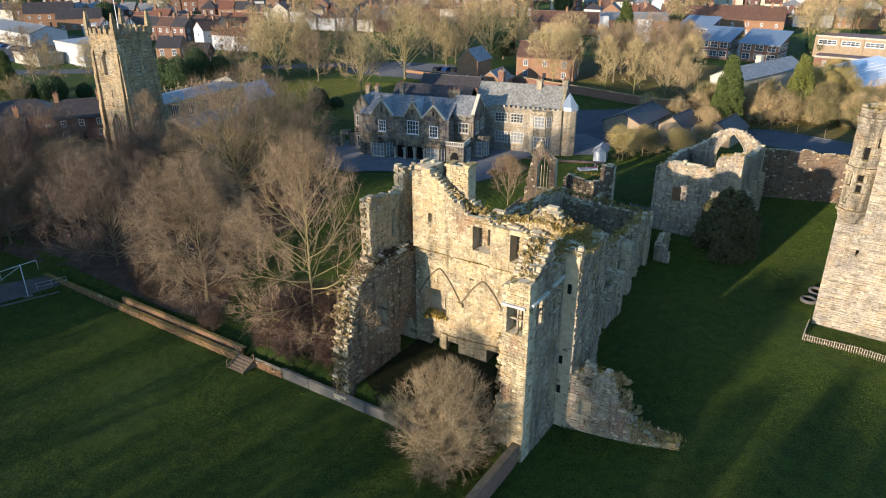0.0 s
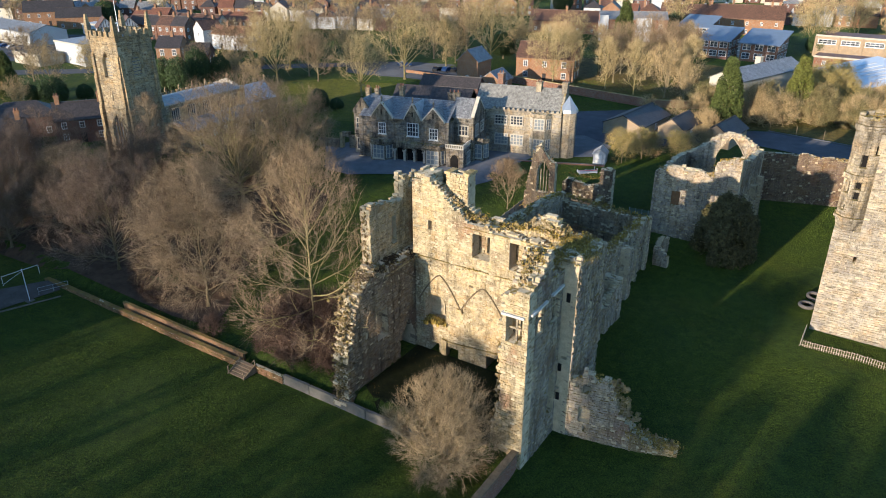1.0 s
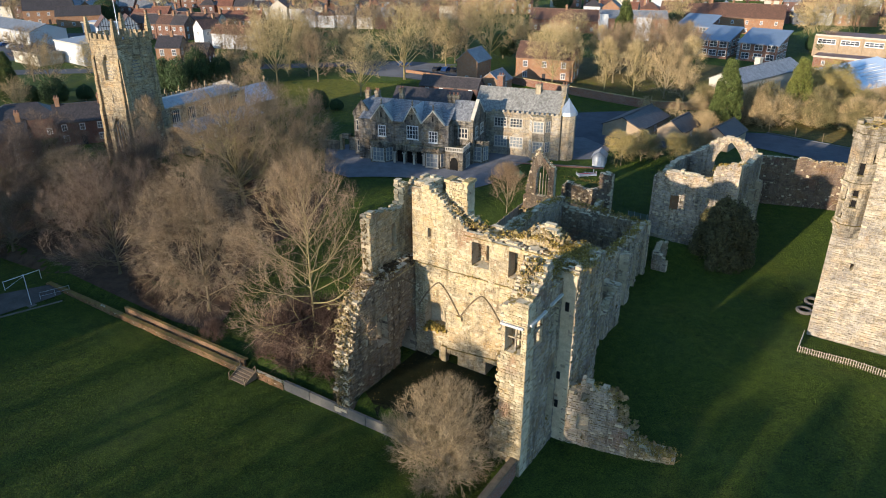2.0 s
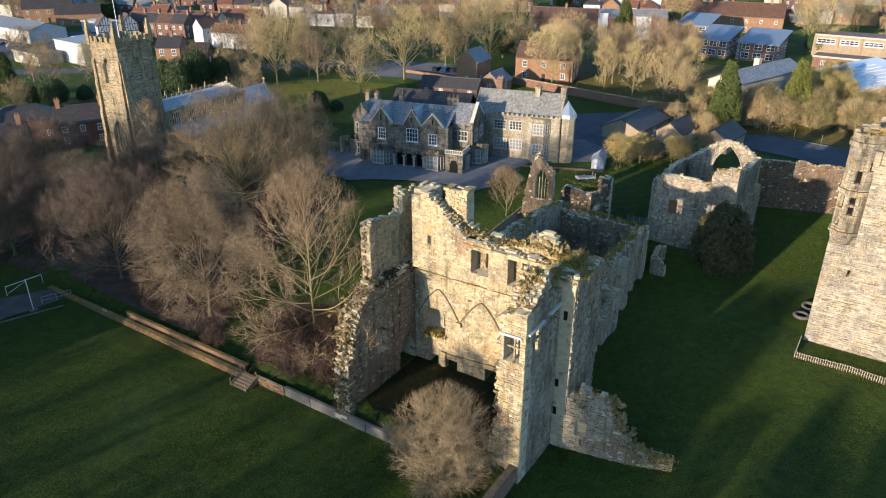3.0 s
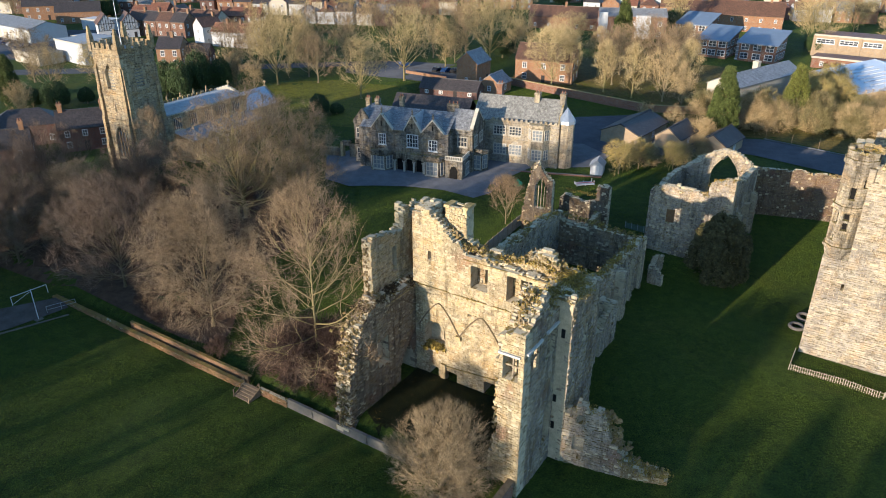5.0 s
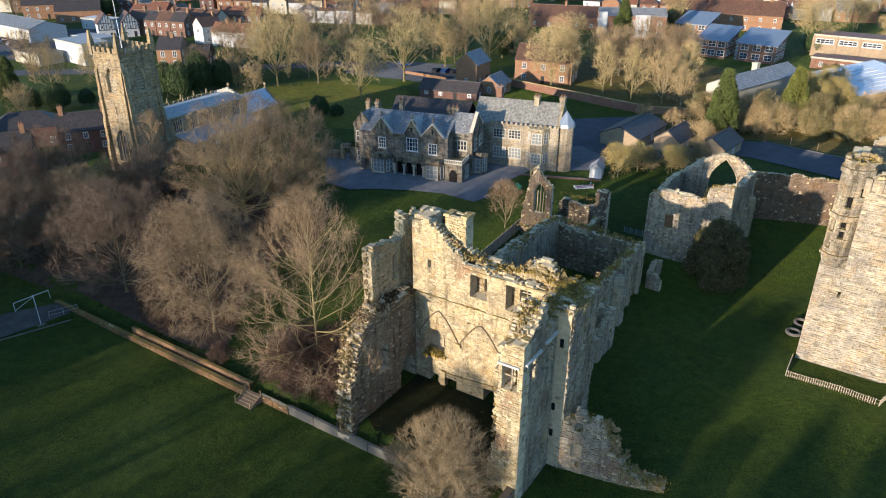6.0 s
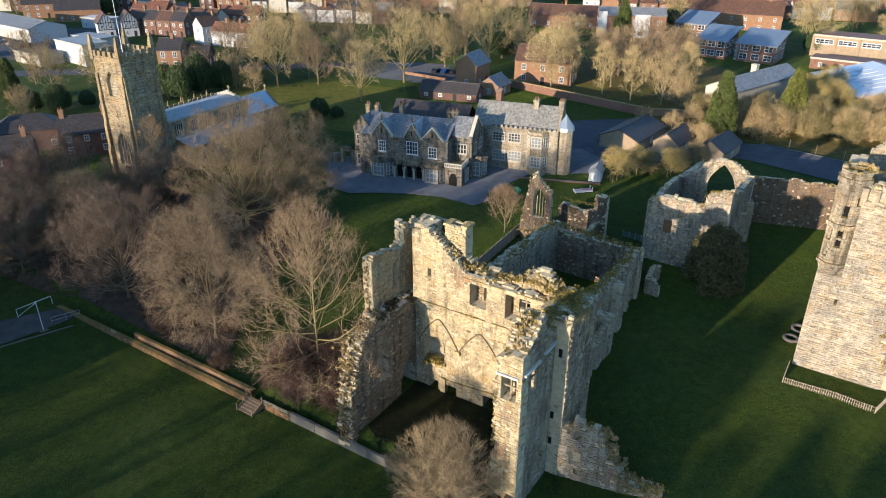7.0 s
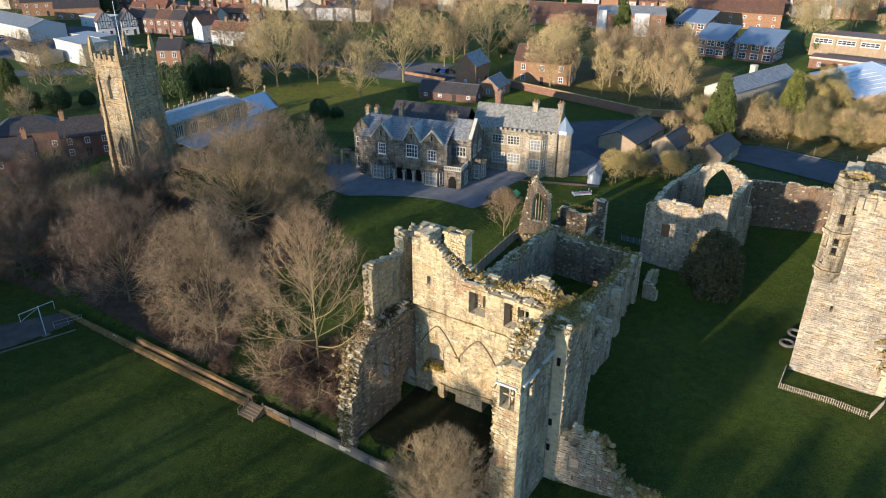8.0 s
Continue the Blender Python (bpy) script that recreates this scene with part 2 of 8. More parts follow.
M_RUBBER = plain_mat("tyre_rubber", (0.13, 0.115, 0.10), 0.3, 4, 0.8, relief=0.3)
M_REDP = plain_mat("red_paint", (0.38, 0.035, 0.03), 0.15, 3, 0.55, relief=0)
M_GREENP = plain_mat("green_plastic", (0.04, 0.30, 0.12), 0.15, 3, 0.5, relief=0)
M_COPPER = plain_mat("pale_metal_dome", (0.30, 0.34, 0.38), 0.15, 1, 0.4, 0.4, 0.1)
M_BARK = plain_mat("grey_brown_bark", (0.27, 0.21, 0.12), 0.4, 1.2, 0.9, relief=0.6, depth=0.03)
# darker bark for the left wood, its shade put into the colour
M_BARKD = plain_mat("shade_dulled_brown_bark", (0.19, 0.145, 0.08), 0.4, 1.2, 0.9, relief=0.6, depth=0.03)
# yellower bark: low sunlight on the limbs is put into the colour
M_BARKY = plain_mat("sun_yellowed_bark", (0.27, 0.215, 0.095), 0.4, 1.2, 0.9, relief=0.6, depth=0.03)
M_TWIG = plain_mat("bare_twigs", (0.29, 0.205, 0.122), 0.35, 0.3, 0.9, relief=0, per=True)
M_TWIGO = plain_mat("russet_twigs", (0.31, 0.215, 0.125), 0.35, 0.3, 0.9, relief=0, per=True)
M_TWIGB = plain_mat("straw_brown_twigs", (0.34, 0.25, 0.14), 0.4, 0.3, 0.9, relief=0, per=True)
M_TWIGY = plain_mat("olive_twigs", (0.49, 0.37, 0.185), 0.35, 0.3, 0.9, relief=0, per=True)
M_TWIGR = plain_mat("reddish_twigs", (0.45, 0.325, 0.165), 0.35, 0.3, 0.9, relief=0, per=True)
M_TWIGG = plain_mat("golden_willow_twigs", (0.40, 0.305, 0.11), 0.35, 0.3, 0.9, relief=0, per=True)
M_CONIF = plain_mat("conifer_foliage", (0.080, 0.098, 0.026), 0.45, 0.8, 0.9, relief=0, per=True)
# lighter, yellower copy of the conifer green with sunlight in the colour
M_CONIFY = plain_mat("sun_tinted_conifer_foliage", (0.125, 0.13, 0.030), 0.45, 0.8, 0.9, relief=0, per=True)
# twigs darkened to carry the shade over the churchyard trees
M_TWIGS = plain_mat("shade_darkened_brown_twigs", (0.20, 0.138, 0.095), 0.4, 0.3, 0.9, relief=0, per=True)
M_YEW = plain_mat("dark_yew_foliage", (0.105, 0.090, 0.036), 0.5, 0.8, 0.9, relief=0, per=True)
M_EVER = plain_mat("evergreen_leaves", (0.045, 0.075, 0.018), 0.5, 0.8, 0.8, relief=0, per=True)


def glass_mat(name, col=(0.05, 0.06, 0.07)):
    m, t, b = nodes_of(name, 0.08)
    c = ramp(t, noise_node(t, 0.6, 2, 0.5, place(t)), [(0.35, tuple(v * 0.5 for v in col)), (0.65, tuple(v * 1.6 for v in col))])
    t.links.new(c, b.inputs["Base Color"])
    b.inputs["Specular IOR Level"].default_value = 0.7
    return m


M_GLASS = glass_mat("window_glass")
# pale blue-grey panes: the sky's reflection is put into the colour
M_BLIND = plain_mat("sky_tinted_glass", (0.22, 0.24, 0.25), 0.25, 0.8, 0.25, relief=0)
M_CARS = [plain_mat("car_paint_" + n, c, 0.05, 1, 0.25, 0.2, 0) for n, c in (("black", (0.02, 0.02, 0.022)), ("white", (0.7, 0.7, 0.7)), ("blue", (0.03, 0.08, 0.2)), ("silver", (0.4, 0.41, 0.42)), ("red", (0.3, 0.02, 0.02)))]
M_BLADE = plain_mat("grass_blades", (0.086, 0.120, 0.012), 0.30, 0.25, 0.9, relief=0)
# soil and thin grass, darkened to stand in for the shade on the tower floor
M_SOIL = grass_mat("shade_darkened_soil", (0.014, 0.020, 0.005), (0.020, 0.022, 0.007), (0.030, 0.022, 0.012))
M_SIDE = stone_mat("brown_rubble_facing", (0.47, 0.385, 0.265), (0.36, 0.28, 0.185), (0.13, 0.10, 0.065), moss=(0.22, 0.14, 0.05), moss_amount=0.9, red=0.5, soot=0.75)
# mossy on the cross wall; on the gable its darkness stands in for shade
M_RUBD = stone_mat("mossy_shade_dark_rubble", (0.29, 0.23, 0.165), (0.215, 0.165, 0.115), (0.08, 0.062, 0.045), moss=(0.20, 0.14, 0.05), moss_amount=0.9, red=0.4, soot=0.7)
# duller castle stone, with shade put into the tone
M_DIM = stone_mat("shade_dulled_rubble_facing", (0.58, 0.495, 0.375), (0.46, 0.385, 0.285), (0.17, 0.135, 0.095), red=0.45, soot=0.7)
M_TWIGD = plain_mat("dark_bramble_twigs", (0.125, 0.078, 0.055), 0.4, 0.3, 0.9, relief=0, per=True)
M_HEATH = plain_mat("brown_dead_growth", (0.095, 0.062, 0.030), 0.5, 2.0, 0.95, relief=0.6, depth=0.05, per=True)

# ---- building tools ----
rng = np.random.default_rng(7)


class Geo:
    """Gathers points and faces, each face with a material slot."""

    def __init__(self):
        self.v, self.f, self.m = [], [], []

    def add(self, verts, faces, mat=0):
        o = len(self.v)
        self.v.extend(tuple(map(float, p)) for p in verts)
        self.f.extend(tuple(i + o for i in f) for f in faces)
        self.m.extend([mat] * len(faces))
        return self

    def box(self, x0, x1, y0, y1, z0, z1, mat=0, bevel=0.0, jit=0.0):
        c = [(x, y, z) for z in (z0, z1) for y in (y0, y1) for x in (x0, x1)]
        if jit:
            c = [tuple(k + j for k, j in zip(p, rng.uniform(-jit, jit, 3))) for p in c]
        self.add(c, [(0, 2, 3, 1), (4, 5, 7, 6), (0, 1, 5, 4), (2, 6, 7, 3), (0, 4, 6, 2), (1, 3, 7, 5)], mat)
        return self

    def prism(self, poly, z0, z1, mat=0, top=None):
        """An upright prism over a polygon (counter-clockwise); top: another polygon for the upper end."""
        n = len(poly)
        top = top or poly
        self.add([(*p, z0) for p in poly] + [(*p, z1) for p in top],
                 [tuple(range(n - 1, -1, -1)), tuple(range(n, 2 * n))] + [(i, (i + 1) % n, n + (i + 1) % n, n + i) for i in range(n)], mat)
        return self

    def profile(self, pts, y0, y1, mat=0):
        """A solid with its outline in x and z, drawn out along y."""
        n = len(pts)
        self.add([(x, y0, z) for x, z in pts] + [(x, y1, z) for x, z in pts],
                 [tuple(range(n)), tuple(range(2 * n - 1, n - 1, -1))] + [((i + 1) % n, i, n + i, n + (i + 1) % n) for i in range(n)], mat)
        return self

    def profile_x(self, pts, x0, x1, mat=0):
        """The same with its outline in y and z, drawn out along x."""
        n = len(pts)
        self.add([(x0, y, z) for y, z in pts] + [(x1, y, z) for y, z in pts],
                 [tuple(range(n - 1, -1, -1)), tuple(range(n, 2 * n))] + [(i, (i + 1) % n, n + (i + 1) % n, n + i) for i in range(n)], mat)
        return self

    def tube(self, path, radii, sides=6, mat=0, caps=True):
        pts = [Vector(p) for p in path]
        if isinstance(radii, (int, float)):
            radii = [radii] * len(pts)
        rings, n = [], len(pts)
        for i, p in enumerate(pts):
            d = (pts[min(i + 1, n - 1)] - pts[max(i - 1, 0)]).normalized()
            a = d.orthogonal().normalized() if i == 0 else (a - a.dot(d) * d).normalized()
            b = d.cross(a)
            rings += [p + radii[i] * (math.cos(k * math.tau / sides) * a + math.sin(k * math.tau / sides) * b) for k in range(sides)]
        fs = [(i * sides + k, i * sides + (k + 1) % sides, (i + 1) * sides + (k + 1) % sides, (i + 1) * sides + k) for i in range(n - 1) for k in range(sides)]
        if caps:
            fs += [tuple(range(sides - 1, -1, -1)), tuple(range((n - 1) * sides, n * sides))]
        self.add(rings, fs, mat)
        return self

    def ring(self, c, r, tube, n=24, k=8, mat=0):
        v = [(c[0] + (r + tube * math.cos(b)) * math.cos(a), c[1] + (r + tube * math.cos(b)) * math.sin(a), c[2] + tube * math.sin(b))
             for a in (math.tau * i / n for i in range(n)) for b in (math.tau * j / k for j in range(k))]
        self.add(v, [(i * k + j, ((i + 1) % n) * k + j, ((i + 1) % n) * k + (j + 1) % k, i * k + (j + 1) % k) for i in range(n) for j in range(k)], mat)
        return self


def mesh_of(name, verts, faces, mats, slots=None, smooth=False):
    me = bpy.data.meshes.new(name)
    me.from_pydata(verts, [], faces)
    for m in mats if isinstance(mats, (list, tuple)) else [mats]:
        me.materials.append(m)
    if slots is not None and len(me.materials) > 1:
        me.polygons.foreach_set("material_index", slots)
    if smooth:
        me.polygons.foreach_set("use_smooth", [True] * len(me.polygons))
    me.update()
    return me


BASE = {}


def thing(name, m=None, base=(0, 0, 0), label="", category="", group="", kind=""):
    """An Empty at the thing's base; its parts are drawn in the frame m, of which base is a point."""
    ob = new(name)
    ob.empty_display_size = 0.5
    ob.matrix_world = (m or Matrix()) @ Matrix.Translation(base)
    BASE[ob.name] = Vector(base)
    return tagged(ob, label, category, group, kind)


def part(name, geo, mats, parent, label="", kind="", smooth=False):
    """One mesh under a thing (or under a part of one)."""
    root = parent
    while root.name not in BASE:
        root = root.parent
    b = BASE[root.name]
    v = np.asarray(geo.v, dtype=float) - np.array(b)
    ob = new(name, mesh_of(name, v.tolist(), geo.f, mats, geo.m, smooth))
    ob.parent = parent
    return tagged(ob, label, kind=kind)


def solid(name, geo, mats, m=None, label="", category="", group="", kind="", smooth=False):
    """A thing of one mesh, with its origin at the foot of its middle."""
    v = np.asarray(geo.v, dtype=float)
    c = np.array([(v[:, 0].min() + v[:, 0].max()) / 2, (v[:, 1].min() + v[:, 1].max()) / 2, v[:, 2].min()])
    ob = new(name, mesh_of(name, (v - c).tolist(), geo.f, mats, geo.m, smooth))
    ob.matrix_world = (m or Matrix()) @ Matrix.Translation(c)
    return tagged(ob, label, category, group, kind)


def ease(a, b, x):
    u = np.clip((x - a) / (b - a), 0, 1)
    return u * u * (3 - 2 * u)


def land(x, y):
    """Height of the ground: a level field, the castle green a metre higher, then a slow rise to the town."""
    d1 = ((x + 52) * 28 + (y - 86.8) * 42) / 50.5 - 1.0
    d2 = (x - 6.9) * 0.839 - (y - 49.6) * 0.545
    k = 1 - (1 - ease(-0.4, 0.4, d1)) * (1 - ease(-0.4, 0.4, d2))
    yc = (x - 6.94) * 0.545 + (y - 49.6) * 0.839
    east = ease(-1.6, -0.4, d2)
    green = 1.75 * np.maximum(ease(4, 20, d2), ease(8, 28, yc)) - 0.35
    inner = 0.35 + 0.65 * ease(-24, -10, x) + 0.4 * ease(8, 28, yc)
    return -0.6 + k * (0.6 + inner * (1 - east) + green * east) + 2.5 * ease(78, 126, y) + np.maximum(0, y - 126) * 0.008


def lie(x, y):
    return float(land(np.float64(x), np.float64(y)))


CASTLE = pose(6.94, 49.6, 0, 0, 0, -33)          # x along the cross walls, y along the long walls


def castle_xy(x, y):
    p = CASTLE @ Vector((x, y, 0))
    return p.x, p.y


def boxes(arr):
    """Points and faces of many boxes at once: rows of x0 x1 y0 y1 z0 z1."""
    a = np.asarray(arr, dtype=float)
    n = len(a)
    ix, iy, iz = np.array([0, 1, 0, 1, 0, 1, 0, 1]), np.array([2, 2, 3, 3, 2, 2, 3, 3]), np.array([4, 4, 4, 4, 5, 5, 5, 5])
    v = np.stack([a[:, ix], a[:, iy], a[:, iz]], axis=2)
    f = np.array([(0, 2, 3, 1), (4, 5, 7, 6), (0, 1, 5, 4), (2, 6, 7, 3), (0, 4, 6, 2), (1, 3, 7, 5)])
    return v, (np.arange(n)[:, None, None] * 8 + f[None]).reshape(-1, 4)


def line(pts):
    """A broken line through (place, height) pairs, as a function."""
    xs, zs = [p[0] for p in pts], [p[1] for p in pts]
    return lambda s: float(np.interp(s, xs, zs))


def masonry(parent, axis, s0, s1, d0, d1, z0, top, holes=(), start=None, end=None, course=0.26, length=(0.22, 0.52),
            rough=0.35, mat=None, core=None, seed=1, name="wall", proud=0.075, label="", singles=None, layer=0.75, gaps=0.05, inset=0.07):
    """A wall of laid stones on a mortar core. It runs along axis ('x' or 'y') from s0 to s1, is d0..d1 deep, and stands on z0.
    top: height along s. start, end: where it begins and ends at each height (broken ends). holes: rows of
    (s0, s1, z0, z1, head, depth0, depth1), head 'flat', 'round' or 'point'. singles: a box (s0, s1, z0, z1) of stones kept apart."""
    r = np.random.default_rng(seed)
    n = max(2, round((d1 - d0) / layer))
    dd = np.linspace(d0, d1, n + 1)
    zmax = max(top(s) for s in np.linspace(s0, s1, 60)) + rough
    zs = [z0]
    while zs[-1] < zmax:
        zs.append(zs[-1] + course * r.uniform(0.78, 1.25))
    stones, cores, alone = [], [], []
    off = r.uniform(0, 50)

    def hollow(s, z, d):
        for h in holes:
            a, b, za, zb, head = h[:5]
            e0, e1 = (h[5], h[6]) if len(h) > 5 else (d0 - 1, d1 + 1)
            if a < s < b and za < z < zb and e0 < d < e1:
                w, c = (b - a) / 2, (a + b) / 2
                if head == "round" and z > zb - w and (s - c) ** 2 + (z - zb + w) ** 2 > w * w:
                    continue
                if head == "point" and z > zb - w * 1.6:
                    k = (z - (zb - w * 1.6)) / (w * 1.6)
                    if abs(s - c) > w * (1 - k ** 1.7):
                        continue
                return True
        return False

    grid = {}
    for k in range(len(zs) - 1):
        za, zb = zs[k], zs[k + 1]
        zc = (za + zb) / 2
        for j in range(n):
            dc = (dd[j] + dd[j + 1]) / 2
            cuts, s = [s0], s0
            while s < s1:
                s += r.uniform(*length)
                cuts.append(min(s, s1))
            for h in holes:
                if h[2] < zc < h[3]:
                    cuts += [h[0], h[1]]
                    if h[4] != "flat":
                        cuts += list(np.linspace(h[0], h[1], 9))
            cuts = sorted(c for c in set(cuts) if s0 <= c <= s1)
            run = None
            for a, b in zip(cuts[:-1], cuts[1:]):
                if b - a < 0.02:
                    continue
                c = (a + b) / 2
                wob = rough * 1.6 * (noise.noise((c * 0.55 + off, dc * 0.9, 3.1)) + 0.6 * noise.noise((c * 1.9 + off, dc * 2.1, 8.2)))
                ok = zc < top(c) + wob and not hollow(c, zc, dc)
                ew = rough * 1.4 * noise.noise((zc * 0.8 + off, dc, 5.0)) + rough * noise.noise((zc * 2.7, dc * 2 + off, 1.0))
                if start and c < start(zc) + ew:
                    ok = False
                if end and c > end(zc) + ew:
                    ok = False
                if ok:
                    grid[(k, j)] = True
                    front, back = j == 0, j == n - 1
                    g = r.uniform(0.006, 0.02)
                    p0, p1 = r.uniform(-0.5, 1) * proud, r.uniform(-0.5, 1) * proud
                    exposed = zc + course * 2.4 > top(c) + wob
                    box = (a + g, b - g, dd[j] - (p0 if front else 0.0), dd[j + 1] + (p1 if back else 0.0), za + g, zb - g)
                    if (front or back) and r.uniform() < gaps:
                        pass
                    elif front or back or exposed or (start and c < start(zc) + 1.6) or (end and c > end(zc) - 1.6):
                        if singles and front and singles[0] < c < singles[1] and singles[2] < zc < singles[3] and len(alone) < singles[4]:
                            alone.append(box)
                        else:
                            stones.append(box)
                    run = [a, b] if run is None else [run[0], b]
                if (not ok or b >= s1 - 1e-6) and run is not None:
                    ins0 = inset if j == 0 else 0.0
                    ins1 = inset if j == n - 1 else 0.0
                    cores.append((run[0] + 0.004, run[1] - 0.004, dd[j] + ins0, dd[j + 1] - ins1, za, zb - 0.004))
                    run = None
    root = parent
    while root.name not in BASE:
        root = root.parent
    base = np.array(BASE[root.name])

    def build(rows, jit):
        v, f = boxes(rows)
        v = v + r.uniform(-jit, jit, v.shape)
        v = v.reshape(-1, 3)
        if axis == "y":
            v = v[:, [1, 0, 2]]
            f = f[:, ::-1]
        return (v - base).tolist(), f.tolist()

    v, f = build(cores, 0.0)
    wall = new(name, mesh_of(name, v, f, core or M_MORTAR))
    wall.parent = parent
    tagged(wall, label)
    v, f = build(stones, 0.022)
    st = new("masonry", mesh_of("masonry", v, f, mat or M_STONE))
    st.parent = wall
    tagged(st, kind="stuff")
    # stones kept apart share a few meshes
    kinds = []
    for q in range(6):
        sx, sy, sz = (1 - 0.03 * (q % 3)), 1, 1
        v, f = boxes([(-0.5, 0.5, -0.5, 0.5, -0.5, 0.5)])
        v = v.reshape(-1, 3) + r.uniform(-0.03, 0.03, (8, 3))
        kinds.append(mesh_of("stone", v.tolist(), f.tolist() if axis == "x" else f[:, ::-1].tolist(), M_STONE1) if singles else None)
    for i, b in enumerate(alone):
        c = np.array([(b[0] + b[1]) / 2, (b[2] + b[3]) / 2, (b[4] + b[5]) / 2])
        e = np.array([b[1] - b[0], b[3] - b[2], b[5] - b[4]])
        if axis == "y":
            c, e = c[[1, 0, 2]], e[[1, 0, 2]]
        ob = new("stone", kinds[i % 6])
        ob.parent = wall
        ob.location, ob.scale = c - base, e
    return wall


def tufts(parent, pts, mat, size=(0.08, 0.28), n=5, seed=3, name="moss_and_grass", label=""):
    """Small tufts of growth, each a few leaning blades and a low clump."""
    r = np.random.default_rng(seed)
    g = Geo()
    for p in pts:
        for _ in range(n):
            q = np.array(p) + r.normal(0, 0.16, 3) * (1, 1, 0.25)
            s = r.uniform(*size)
            d = r.normal(0, 1, 3)
            d[2] = abs(d[2]) + 0.7
            d = d / np.linalg.norm(d) * s
            w = np.cross(d, r.normal(0, 1, 3))
            w = w / (np.linalg.norm(w) + 1e-6) * s * 0.55
            o = np.cross(d, w) / s * 0.8
            g.add([q - w, q + w, q + o, q + d], [(0, 1, 3), (1, 2, 3), (2, 0, 3)])
    return part(name, g, mat, parent, label, kind="stuff")

# ---- ground: one sheet to the horizon ----
def spaced(lo, a, b, hi, fine, far):
    inner = np.arange(a, b + 0.01, fine)
    out1 = a - np.cumsum(np.linspace(fine, far, 40))
    out2 = b + np.cumsum(np.linspace(fine, far, 40))
    return np.concatenate([[lo], out1[::-1], inner, out2, [hi]])


gx, gy = spaced(-4000, -75, 75, 4000, 0.8, 28), spaced(-2500, 12, 140, 4500, 0.8, 28)
XX, YY = np.meshgrid(gx, gy)
ZZ = land(XX, YY)
near = np.exp(-(((XX - 0) / 90) ** 2 + ((YY - 70) / 90) ** 2))
for i in range(ZZ.shape[0]):
    for j in range(ZZ.shape[1]):
        if near[i, j] > 0.05:
            ZZ[i, j] += 0.10 * noise.noise((XX[i, j] * 0.11, YY[i, j] * 0.11, 0)) + 0.025 * noise.noise((XX[i, j] * 0.9, YY[i, j] * 0.9, 4))
nx = len(gx)
gv = np.stack([XX.ravel(), YY.ravel(), ZZ.ravel()], 1)
ii, jj = np.meshgrid(np.arange(len(gy) - 1), np.arange(nx - 1), indexing="ij")
q = (ii * nx + jj).ravel()
ground = new("ground", mesh_of("ground", gv.tolist(), np.stack([q, q + 1, q + 1 + nx, q + nx], 1).tolist(), M_GRASS, smooth=True))
tagged(ground, "mown winter grass with long shadows and worn patches", "ground", kind="structure")


def sheet(name, poly, mat, lift, label, category, step=2.0):
    """A flat surface that follows the ground, over a polygon."""
    bm = bmesh.new()
    f = bm.faces.new([bm.verts.new((x, y, 0)) for x, y in poly])
    bmesh.ops.triangulate(bm, faces=[f])
    for _ in range(5):
        es = [e for e in bm.edges if e.calc_length() > step]
        if not es:
            break
        bmesh.ops.subdivide_edges(bm, edges=es, cuts=1)
        bmesh.ops.triangulate(bm, faces=bm.faces[:])
    for v in bm.verts:
        v.co.z = lie(v.co.x, v.co.y) + lift
    bmesh.ops.recalc_face_normals(bm, faces=bm.faces[:])
    me = bpy.data.meshes.new(name)
    bm.to_mesh(me)
    bm.free()
    if len(me.polygons) and me.polygons[0].normal.z < 0:
        me.flip_normals()
    me.materials.append(mat)
    return tagged(new(name, me), label, category, kind="structure")


sheet("drive", [(-24, 141), (-22, 126), (-17, 121.5), (-6, 120.5), (0, 119), (5.5, 115.5), (8.5, 117.5), (13, 126), (17, 130.5), (30, 131), (34, 138), (30, 146), (20, 146), (0, 150)], M_GRAVEL, 0.17, "grey tarmac drive in front of the manor house", "drive")
sheet("road", [(30, 150), (34, 140), (44, 138), (58, 142), (64, 138), (76, 126), (100, 108), (140, 100), (140, 112), (100, 124), (84, 136), (70, 149), (56, 152), (44, 154), (36, 162), (26, 160)], M_ASPH, 0.16, "dark asphalt road behind the garden wall", "road")
sheet("pavement", [(-90, 56.5), (-57, 79), (-51.5, 84.5), (-53.5, 87.5), (-61, 84), (-95, 64)], M_PATH, 0.14, "grey paved path with faded painted lines", "path")
sheet("bare_soil", [castle_xy(-18.4, 1), castle_xy(-18.4, 10.4), castle_xy(-2.4, 10.4), castle_xy(-2.4, 1), castle_xy(-6, -1), castle_xy(-15, -1)], M_SOIL, 0.13, "soil and thin grass inside the ruined tower, with shade put into its colour", "bare soil")
sheet("car_park", [(-190, 300), (-178, 245), (-120, 235), (-112, 262), (-130, 300)], M_ASPH, 0.06, "asphalt car park beside the trade units", "car park", 12)
sheet("woodland_floor", [(-52, 88.5), (-33, 75.8), (-27.5, 73.5), (-27, 78), (-28, 86), (-26, 96), (-20, 103), (-19, 112), (-24, 118), (-34, 122), (-46, 122), (-75, 128), (-95, 110), (-60, 92)], M_DIRT, 0.12, "brown leaf litter and bare soil under trees", "woodland floor", 4)
sheet("street", [(-140, 222), (-60, 232), (-20, 238), (-20, 231), (-62, 224), (-140, 214)], M_ASPH, 0.05, "asphalt street between the terraces", "street", 12)
sheet("parking_area", [(-6, 205), (12, 206), (12, 226), (-16, 236), (-30, 236), (-30, 220)], M_ASPH, 0.05, "asphalt parking area behind the manor house", "parking area", 8)

